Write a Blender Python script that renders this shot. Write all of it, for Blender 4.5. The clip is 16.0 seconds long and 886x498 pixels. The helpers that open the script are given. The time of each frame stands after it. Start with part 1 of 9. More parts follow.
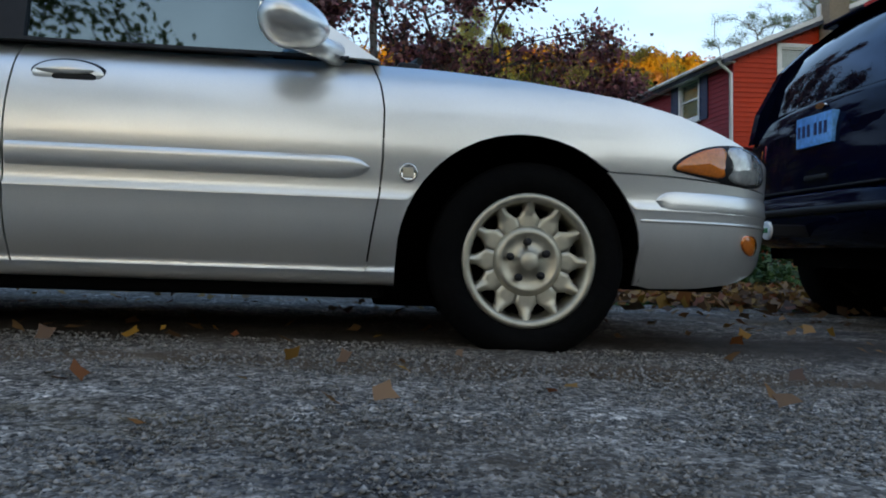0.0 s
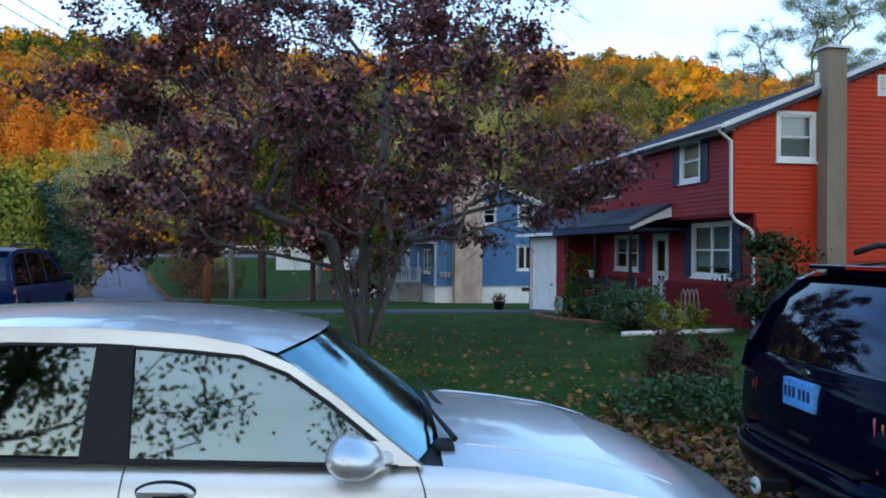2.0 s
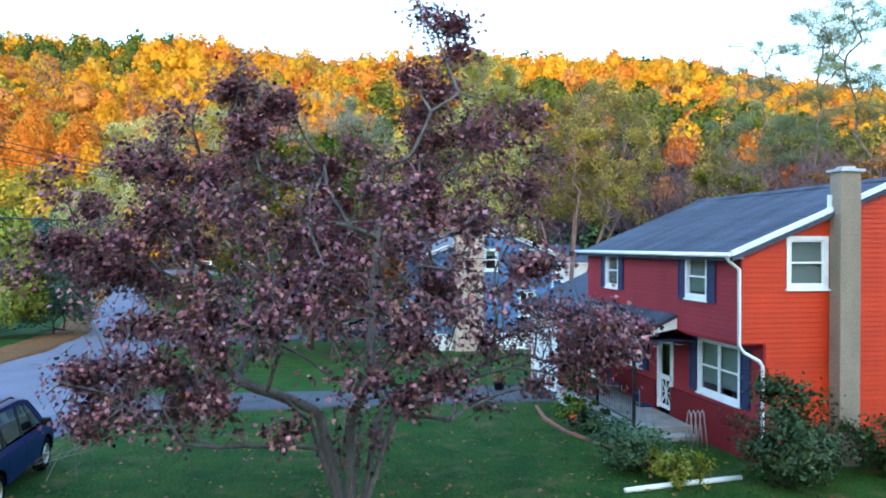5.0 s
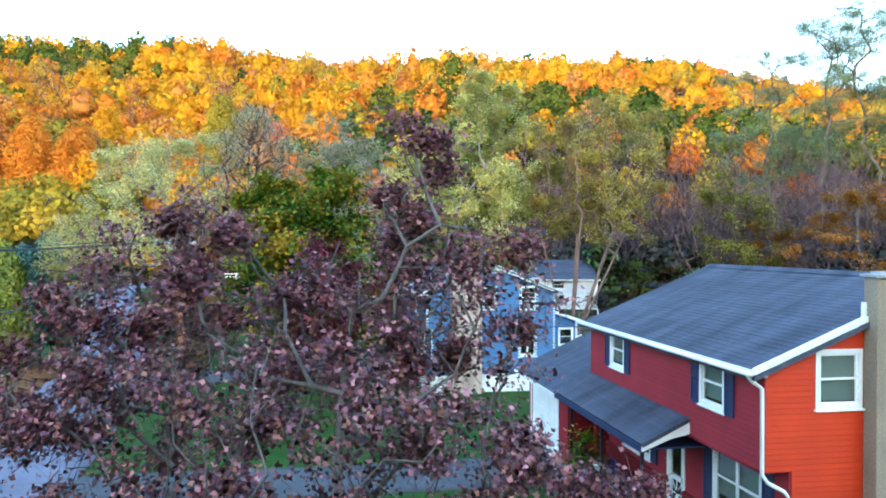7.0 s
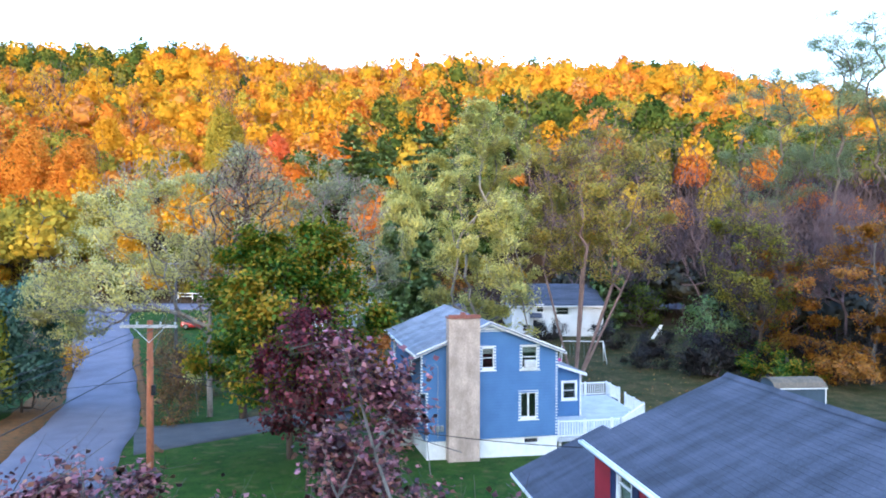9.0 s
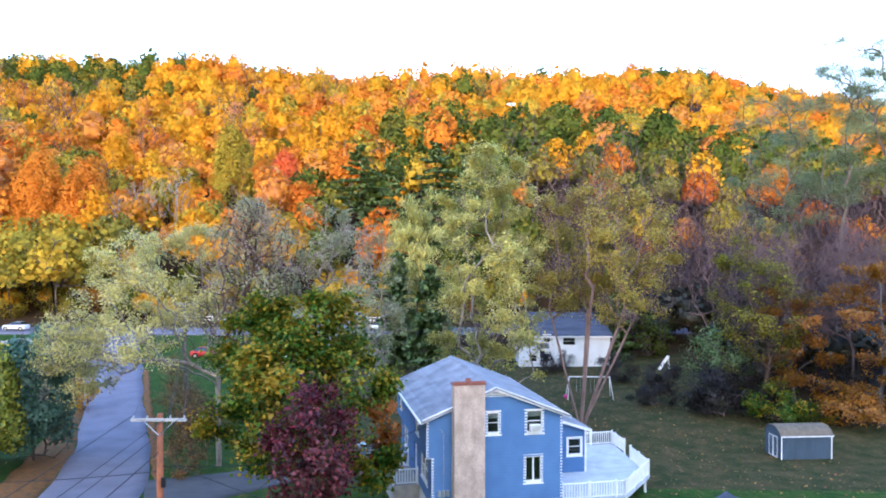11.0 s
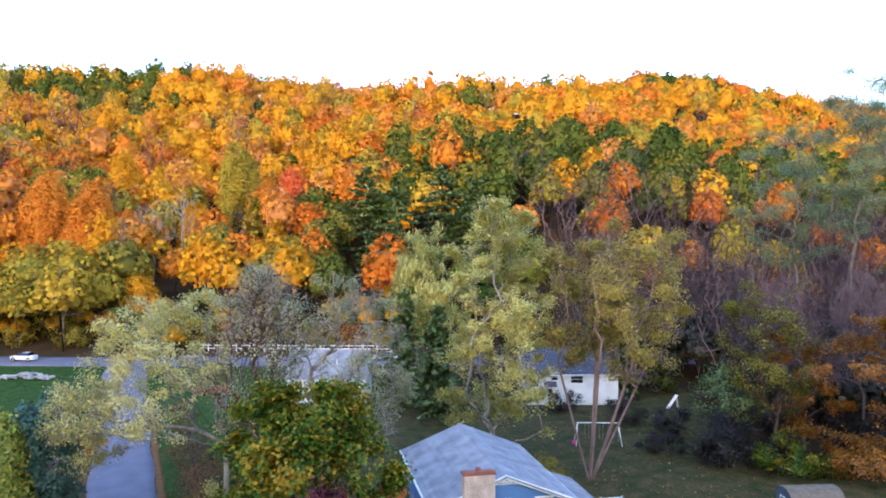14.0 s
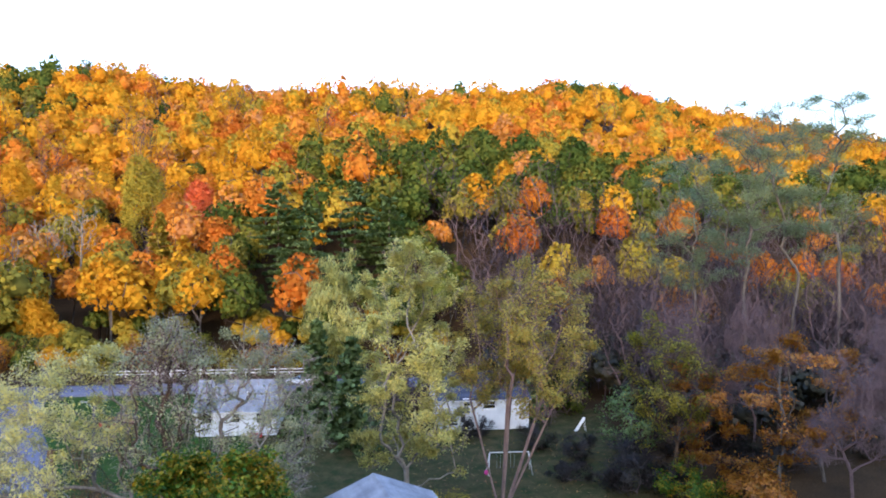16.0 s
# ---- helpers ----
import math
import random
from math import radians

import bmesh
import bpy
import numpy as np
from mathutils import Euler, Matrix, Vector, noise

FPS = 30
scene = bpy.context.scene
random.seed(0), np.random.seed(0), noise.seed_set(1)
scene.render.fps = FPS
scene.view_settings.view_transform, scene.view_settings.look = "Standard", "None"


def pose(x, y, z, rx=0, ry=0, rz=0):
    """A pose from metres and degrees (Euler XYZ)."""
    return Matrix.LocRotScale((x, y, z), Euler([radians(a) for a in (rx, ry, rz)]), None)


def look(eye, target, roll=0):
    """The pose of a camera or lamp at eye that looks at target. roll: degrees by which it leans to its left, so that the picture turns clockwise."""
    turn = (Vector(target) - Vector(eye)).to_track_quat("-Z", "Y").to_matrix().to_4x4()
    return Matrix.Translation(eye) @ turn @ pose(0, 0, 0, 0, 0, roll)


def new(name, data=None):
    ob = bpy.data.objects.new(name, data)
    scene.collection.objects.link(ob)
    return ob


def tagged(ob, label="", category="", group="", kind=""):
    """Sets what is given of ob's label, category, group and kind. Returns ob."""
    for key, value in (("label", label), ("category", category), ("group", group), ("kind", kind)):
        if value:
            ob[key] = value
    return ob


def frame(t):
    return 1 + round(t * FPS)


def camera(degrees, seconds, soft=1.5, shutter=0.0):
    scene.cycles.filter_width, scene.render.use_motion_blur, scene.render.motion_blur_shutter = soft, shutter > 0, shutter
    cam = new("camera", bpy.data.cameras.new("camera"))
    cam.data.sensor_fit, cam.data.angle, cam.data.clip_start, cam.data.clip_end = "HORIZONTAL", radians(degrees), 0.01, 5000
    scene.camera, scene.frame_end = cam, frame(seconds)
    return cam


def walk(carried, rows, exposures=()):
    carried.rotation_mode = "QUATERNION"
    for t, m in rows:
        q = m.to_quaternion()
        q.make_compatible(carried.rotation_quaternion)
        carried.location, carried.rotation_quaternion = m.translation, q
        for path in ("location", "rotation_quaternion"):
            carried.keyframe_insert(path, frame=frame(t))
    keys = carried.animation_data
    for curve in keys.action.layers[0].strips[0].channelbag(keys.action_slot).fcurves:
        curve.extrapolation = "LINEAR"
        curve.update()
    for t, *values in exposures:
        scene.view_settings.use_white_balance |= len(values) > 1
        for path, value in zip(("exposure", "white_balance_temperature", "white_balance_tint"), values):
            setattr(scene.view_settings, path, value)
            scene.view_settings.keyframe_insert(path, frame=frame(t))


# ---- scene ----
cam = camera(62.1, 16.0, soft=1.9)
METRES, EYE, TILT, LEAN, TURN = 25.0, 0.33, 0.0, 0.0, 0.0
ROWS = [
    (0.0, 0.0, 0.0, 0.0, -0.0, 0.0, 0.0),
    (0.5, -0.0009, -0.0056, 0.0092, -0.03, -0.03, -0.09),
    (1.0, -0.0021, -0.0112, 0.0188, -0.01, -0.02, -0.17),
    (1.5, -0.0037, -0.0151, 0.0374, 0.01, -0.02, -0.31),
    (2.0, -0.0052, -0.0178, 0.0578, 0.09, 0.03, -0.35),
    (2.5, -0.0064, -0.0175, 0.0747, 0.15, 0.03, -0.38),
    (3.0, -0.0061, -0.015, 0.0911, 0.2, 0.06, -0.36),
    (3.5, -0.0047, -0.0113, 0.1138, 0.31, -0.13, -0.2),
    (4.0, -0.0028, -0.0072, 0.1372, 0.33, -0.17, -0.21),
    (6.5, 0.0126, 0.0663, 0.2514, 0.53, -0.33, -0.22),
    (7.0, 0.0164, 0.0889, 0.2768, 0.61, -0.35, -0.21),
    (7.5, 0.0202, 0.1152, 0.3049, 0.69, -0.37, -0.19),
    (8.0, 0.0251, 0.1428, 0.3355, 0.79, -0.39, -0.18),
    (8.5, 0.0309, 0.1704, 0.3698, 0.91, -0.41, -0.18),
    (9.0, 0.0377, 0.1923, 0.4072, 1.04, -0.38, -0.17),
    (9.5, 0.046, 0.1959, 0.4438, 1.18, -0.27, -0.14),
    (10.0, 0.0524, 0.1837, 0.4812, 1.37, -0.18, -0.13),
    (12.5, 0.0297, 0.1728, 0.6581, 1.93, -0.41, -0.01),
    (13.0, 0.0316, 0.1835, 0.6902, 1.96, -0.41, 0.03),
    (13.5, 0.0348, 0.1893, 0.7229, 2.03, -0.41, 0.06),
    (14.0, 0.0353, 0.1876, 0.7578, 2.1, -0.41, 0.07),
    (14.5, 0.0415, 0.1832, 0.7954, 0.63, -0.45, 0.09),
    (15.0, 0.0439, 0.1752, 0.8341, -2.87, -0.52, 0.09),
    (15.5, 0.0391, 0.1752, 0.8715, -4.46, -0.54, 0.14),
    (16.0, 0.038, 0.1758, 0.9121, -4.59, -0.58, 0.17),
]
EXPOSURES = [(0.0, 0.72, 7000, 4), (1.0, 0.95, 6900, 4), (2.0, 1.1, 6100, 4), (3.0, 1.4, 5750, 2), (4.0, 2.0, 5800, 0), (7.0, 2.45, 5950, -5), (9.0, 2.4, 5850, 7), (10.0, 2.38, 5900, 11), (13.0, 2.14, 6100, 15), (16.0, 1.92, 6150, 14)]
walk(cam, [(t, pose(0, 0, EYE, TILT, LEAN, TURN) @ pose(METRES * x, METRES * y, METRES * z, 90 + pitch, roll, yaw)) for t, x, y, z, yaw, pitch, roll in ROWS], EXPOSURES)

# ---- world and sun ----
SUN_ELEVATION, SUN_AZIMUTH = radians(7.5), radians(198)  # azimuth clockwise from +y


def build_world():
    world = bpy.data.worlds.new("evening_sky")
    scene.world = world
    world.use_nodes = True
    nt = world.node_tree
    nt.nodes.clear()
    out = nt.nodes.new("ShaderNodeOutputWorld")
    bg = nt.nodes.new("ShaderNodeBackground")
    sky = nt.nodes.new("ShaderNodeTexSky")
    sky.sky_type = "NISHITA"
    sky.sun_disc = False
    sky.sun_elevation = SUN_ELEVATION
    sky.sun_rotation = SUN_AZIMUTH
    sky.air_density, sky.dust_density, sky.ozone_density = 1.0, 1.2, 1.4
    # thin high cloud over the blue
    co = nt.nodes.new("ShaderNodeTexCoord")
    mp = nt.nodes.new("ShaderNodeMapping")
    mp.inputs["Scale"].default_value = (1.2, 1.2, 3.4)
    no = nt.nodes.new("ShaderNodeTexNoise")
    no.inputs["Scale"].default_value = 2.2
    no.inputs["Detail"].default_value = 7
    ramp = nt.nodes.new("ShaderNodeValToRGB")
    ramp.color_ramp.elements[0].position, ramp.color_ramp.elements[0].color = 0.36, (0.35, 0.35, 0.35, 1)
    ramp.color_ramp.elements[1].position, ramp.color_ramp.elements[1].color = 0.62, (0.9, 0.9, 0.9, 1)
    mix = nt.nodes.new("ShaderNodeMixRGB")
    # the veil is white low down and takes the blue of the open sky overhead
    high = nt.nodes.new("ShaderNodeMapRange")
    high.inputs["From Min"].default_value, high.inputs["From Max"].default_value = 0.2, 0.75
    veil = nt.nodes.new("ShaderNodeMixRGB")
    veil.inputs["Color1"].default_value, veil.inputs["Color2"].default_value = (4.7, 6.1, 8.6, 1), (1.5, 3.7, 9.0, 1)
    nt.links.new(high.outputs["Result"], veil.inputs["Fac"])
    # towards the sun the veil is thicker and whiter
    glow = nt.nodes.new("ShaderNodeMapRange")
    glow.interpolation_type = "SMOOTHSTEP"
    glow.inputs["From Min"].default_value, glow.inputs["From Max"].default_value = 0.25, -0.85
    glow.inputs["To Max"].default_value = 0.8
    warm = nt.nodes.new("ShaderNodeMixRGB")
    warm.inputs["Color2"].default_value = (7.0, 7.2, 7.3, 1)
    nt.links.new(veil.outputs["Color"], warm.inputs["Color1"])
    nt.links.new(glow.outputs["Result"], warm.inputs["Fac"])
    nt.links.new(warm.outputs["Color"], mix.inputs["Color2"])
    thick = nt.nodes.new("ShaderNodeMath")
    thick.operation, thick.use_clamp = "MULTIPLY_ADD", True
    thick.inputs[1].default_value = 0.5
    nt.links.new(co.outputs["Generated"], mp.inputs["Vector"])
    nt.links.new(mp.outputs["Vector"], no.inputs["Vector"])
    nt.links.new(no.outputs["Fac"], ramp.inputs["Fac"])
    # the veil of cloud thins out overhead
    sep = nt.nodes.new("ShaderNodeSeparateXYZ")
    thin = nt.nodes.new("ShaderNodeMapRange")
    thin.inputs["From Min"].default_value, thin.inputs["From Max"].default_value = 0.1, 0.6
    thin.inputs["To Min"].default_value, thin.inputs["To Max"].default_value = 1.0, 0.5
    mul = nt.nodes.new("ShaderNodeMath")
    mul.operation = "MULTIPLY"
    nt.links.new(co.outputs["Generated"], sep.inputs[0])
    nt.links.new(sep.outputs["Z"], thin.inputs["Value"])
    nt.links.new(sep.outputs["Z"], high.inputs["Value"])
    nt.links.new(ramp.outputs["Color"], mul.inputs[0])
    nt.links.new(sep.outputs["Y"], glow.inputs["Value"])
    nt.links.new(glow.outputs["Result"], thick.inputs[0])
    nt.links.new(thin.outputs["Result"], thick.inputs[2])
    nt.links.new(thick.outputs[0], mul.inputs[1])
    nt.links.new(mul.outputs[0], mix.inputs["Fac"])
    nt.links.new(sky.outputs["Color"], mix.inputs["Color1"])
    nt.links.new(mix.outputs["Color"], bg.inputs["Color"])
    bg.inputs["Strength"].default_value = 0.15
    nt.links.new(bg.outputs["Background"], out.inputs["Surface"])


build_world()
lamp = bpy.data.lights.new("sun", "SUN")
lamp.energy, lamp.angle, lamp.color = 1.25, radians(5), (1.0, 0.74, 0.47)
sun = new("sun", lamp)
SUN_WAY = Vector((math.sin(SUN_AZIMUTH) * math.cos(SUN_ELEVATION), math.cos(SUN_AZIMUTH) * math.cos(SUN_ELEVATION), math.sin(SUN_ELEVATION)))
sun.matrix_world = look(SUN_WAY * 50, (0, 0, 0))


# ---- materials ----
def rgba(c):
    return (*c, 1)


def mat(name, c1, c2=None, scale=3.0, rough=0.6, metal=0.0, bump=0.0, bscale=40.0, fine=0.25, coat=0.0, spec=0.5, vary=0.0, stretch=(1, 1, 1), detail=6):
    """Two colours mixed by a broad noise, a finer noise in the value, bump and wear; vary: by each object's own random."""
    m = bpy.data.materials.new(name)
    m.use_nodes = True
    nt = m.node_tree
    b = nt.nodes["Principled BSDF"]
    co = nt.nodes.new("ShaderNodeTexCoord")
    mp = nt.nodes.new("ShaderNodeMapping")
    mp.inputs["Scale"].default_value = stretch
    nt.links.new(co.outputs["Object"], mp.inputs["Vector"])
    n1 = nt.nodes.new("ShaderNodeTexNoise")
    n1.inputs["Scale"].default_value, n1.inputs["Detail"].default_value = scale, detail
    n2 = nt.nodes.new("ShaderNodeTexNoise")
    n2.inputs["Scale"].default_value, n2.inputs["Detail"].default_value = bscale, 4
    nt.links.new(mp.outputs["Vector"], n1.inputs["Vector"])
    nt.links.new(mp.outputs["Vector"], n2.inputs["Vector"])
    ramp = nt.nodes.new("ShaderNodeValToRGB")
    ramp.color_ramp.elements[0].position, ramp.color_ramp.elements[0].color = 0.33, rgba(c1)
    ramp.color_ramp.elements[1].position, ramp.color_ramp.elements[1].color = 0.67, rgba(c2 or [v * 0.8 for v in c1])
    nt.links.new(n1.outputs["Fac"], ramp.inputs["Fac"])
    hsv = nt.nodes.new("ShaderNodeHueSaturation")
    mr = nt.nodes.new("ShaderNodeMapRange")
    mr.inputs["From Min"].default_value, mr.inputs["From Max"].default_value = 0.3, 0.7
    mr.inputs["To Min"].default_value, mr.inputs["To Max"].default_value = 1 - fine, 1 + fine
    nt.links.new(n2.outputs["Fac"], mr.inputs["Value"])
    value = mr.outputs["Result"]
    if vary:
        oi = nt.nodes.new("ShaderNodeObjectInfo")
        mv = nt.nodes.new("ShaderNodeMapRange")
        mv.inputs["To Min"].default_value, mv.inputs["To Max"].default_value = 1 - vary, 1 + vary
        nt.links.new(oi.outputs["Random"], mv.inputs["Value"])
        mu = nt.nodes.new("ShaderNodeMath")
        mu.operation = "MULTIPLY"
        nt.links.new(value, mu.inputs[0])
        nt.links.new(mv.outputs["Result"], mu.inputs[1])
        value = mu.outputs[0]
    nt.links.new(value, hsv.inputs["Value"])
    nt.links.new(ramp.outputs["Color"], hsv.inputs["Color"])
    nt.links.new(hsv.outputs["Color"], b.inputs["Base Color"])
    b.inputs["Roughness"].default_value = rough
    b.inputs["Metallic"].default_value = metal
    b.inputs["Coat Weight"].default_value = coat
    b.inputs["Coat Roughness"].default_value = 0.04
    b.inputs["Specular IOR Level"].default_value = spec
    if bump:
        bp = nt.nodes.new("ShaderNodeBump")
        bp.inputs["Strength"].default_value = bump
        bp.inputs["Distance"].default_value = 0.02
        nt.links.new(n2.outputs["Fac"], bp.inputs["Height"])
        nt.links.new(bp.outputs["Normal"], b.inputs["Normal"])
    return m


def leaf_mat(name, cols, see_through=0.35, by_tree=0.55, grain=0.0, gloss=0.04, drift=0.7, relief=0.45):
    """Leaves: a ramp of colours run through by each tree's own tone and each leaf's own random; light passes through."""
    m = bpy.data.materials.new(name)
    m.use_nodes = True
    nt = m.node_tree
    nt.nodes.clear()
    out = nt.nodes.new("ShaderNodeOutputMaterial")
    geo = nt.nodes.new("ShaderNodeNewGeometry")
    at = nt.nodes.new("ShaderNodeAttribute")
    at.attribute_name = "tone"
    mixv = nt.nodes.new("ShaderNodeMix")
    mixv.inputs[0].default_value = by_tree
    nt.links.new(geo.outputs["Random Per Island"], mixv.inputs[2])
    nt.links.new(at.outputs["Fac"], mixv.inputs[3])
    ramp = nt.nodes.new("ShaderNodeValToRGB")
    el = ramp.color_ramp.elements
    while len(el) < len(cols):
        el.new(0.5)
    for i, c in enumerate(cols):
        el[i].position = 0.1 + 0.8 * i / max(1, len(cols) - 1)
        el[i].color = rgba(c)
    fac, shade = mixv.outputs[0], None
    if grain:
        no = nt.nodes.new("ShaderNodeTexNoise")
        no.inputs["Scale"].default_value, no.inputs["Detail"].default_value = grain, 4
        nt.links.new(geo.outputs["Position"], no.inputs["Vector"])
        ad = nt.nodes.new("ShaderNodeMath")
        ad.operation = "MULTIPLY_ADD"
        ad.inputs[1].default_value = drift
        sb = nt.nodes.new("ShaderNodeMath")
        sb.operation = "SUBTRACT"
        sb.inputs[1].default_value = 0.5
        nt.links.new(no.outputs["Fac"], sb.inputs[0])
        nt.links.new(sb.outputs[0], ad.inputs[0])
        nt.links.new(fac, ad.inputs[2])
        fac = ad.outputs[0]
    nt.links.new(fac, ramp.inputs["Fac"])
    d = nt.nodes.new("ShaderNodeBsdfDiffuse")
    t = nt.nodes.new("ShaderNodeBsdfTranslucent")
    g = nt.nodes.new("ShaderNodeBsdfGlossy")
    g.inputs["Roughness"].default_value = 0.42
    mx = nt.nodes.new("ShaderNodeMixShader")
    mx.inputs[0].default_value = see_through
    mg = nt.nodes.new("ShaderNodeMixShader")
    mg.inputs[0].default_value = gloss
    for n in (d, t):
        nt.links.new(ramp.outputs["Color"], n.inputs["Color"])
    nt.links.new(d.outputs[0], mx.inputs[1])
    nt.links.new(t.outputs[0], mx.inputs[2])
    nt.links.new(mx.outputs[0], mg.inputs[1])
    nt.links.new(g.outputs[0], mg.inputs[2])
    nt.links.new(mg.outputs[0], out.inputs["Surface"])
    if grain:
        bp = nt.nodes.new("ShaderNodeBump")
        bp.inputs["Strength"].default_value, bp.inputs["Distance"].default_value = 1.0, relief
        nt.links.new(no.outputs["Fac"], bp.inputs["Height"])
        for n in (d, t):
            nt.links.new(bp.outputs["Normal"], n.inputs["Normal"])
    return m


def glass_mat(name, tint=(0.5, 0.55, 0.55), rough=0.0, shine=0.06, sheen=(1, 1, 1)):
    m = bpy.data.materials.new(name)
    m.use_nodes = True
    nt = m.node_tree
    nt.nodes.clear()
    out = nt.nodes.new("ShaderNodeOutputMaterial")
    tr = nt.nodes.new("ShaderNodeBsdfTransparent")
    tr.inputs["Color"].default_value = rgba(tint)
    gl = nt.nodes.new("ShaderNodeBsdfGlossy")
    gl.inputs["Roughness"].default_value = rough
    gl.inputs["Color"].default_value = rgba(sheen)
    lw = nt.nodes.new("ShaderNodeLayerWeight")
    lw.inputs["Blend"].default_value = 0.5
    po = nt.nodes.new("ShaderNodeMath")
    po.operation = "POWER"
    po.inputs[1].default_value = 3.5
    ma = nt.nodes.new("ShaderNodeMath")
    ma.operation, ma.use_clamp = "MULTIPLY_ADD", True
    ma.inputs[1].default_value, ma.inputs[2].default_value = 0.9, shine
    nt.links.new(lw.outputs["Facing"], po.inputs[0])
    nt.links.new(po.outputs[0], ma.inputs[0])
    mx = nt.nodes.new("ShaderNodeMixShader")
    nt.links.new(ma.outputs[0], mx.inputs[0])
    nt.links.new(tr.outputs[0], mx.inputs[1])
    nt.links.new(gl.outputs[0], mx.inputs[2])
    nt.links.new(mx.outputs[0], out.inputs["Surface"])
    return m


def ground_mat():
    """Lawn: greens at three scales with bare, leaf-brown patches."""
    m = mat("lawn", (0.013, 0.043, 0.005), (0.032, 0.068, 0.009), scale=0.9, rough=0.9, bump=0.7, bscale=22, fine=0.7, spec=0.1)
    nt = m.node_tree
    hsv = next(n for n in nt.nodes if n.bl_idname == "ShaderNodeHueSaturation")
    b = nt.nodes["Principled BSDF"]
    co = next(n for n in nt.nodes if n.bl_idname == "ShaderNodeTexCoord")
    n3 = nt.nodes.new("ShaderNodeTexNoise")
    n3.inputs["Scale"].default_value, n3.inputs["Detail"].default_value = 1.3, 8
    nt.links.new(co.outputs["Object"], n3.inputs["Vector"])
    ramp = nt.nodes.new("ShaderNodeValToRGB")
    ramp.color_ramp.elements[0].position, ramp.color_ramp.elements[0].color = 0.56, (0, 0, 0, 1)
    ramp.color_ramp.elements[1].position, ramp.color_ramp.elements[1].color = 0.72, (0.55, 0.55, 0.55, 1)
    nt.links.new(n3.outputs["Fac"], ramp.inputs["Fac"])
    mx = nt.nodes.new("ShaderNodeMixRGB")
    mx.inputs["Color2"].default_value = (0.13, 0.09, 0.04, 1)
    nt.links.new(ramp.outputs["Color"], mx.inputs["Fac"])
    nt.links.new(hsv.outputs["Color"], mx.inputs["Color1"])
    nt.links.new(mx.outputs["Color"], b.inputs["Base Color"])
    return m


LAWN = ground_mat()
DULL_LAWN = mat("dull_lawn", (0.024, 0.034, 0.01), (0.074, 0.055, 0.023), scale=0.7, rough=0.95, bump=0.6, bscale=9, fine=0.55, spec=0.1)
FOREST_FLOOR = mat("forest_floor", (0.065, 0.038, 0.018), (0.035, 0.023, 0.012), scale=0.2, rough=0.95, bump=0.5, bscale=6, fine=0.4, spec=0.1)
ASPHALT = mat("old_asphalt", (0.155, 0.147, 0.185), (0.115, 0.11, 0.14), scale=0.5, rough=0.8, bump=0.25, bscale=90, fine=0.3, spec=0.3)
DARK_ASPHALT = mat("driveway_asphalt", (0.05, 0.052, 0.058), (0.075, 0.075, 0.08), scale=0.8, rough=0.85, bump=0.25, bscale=90, fine=0.3, spec=0.3)
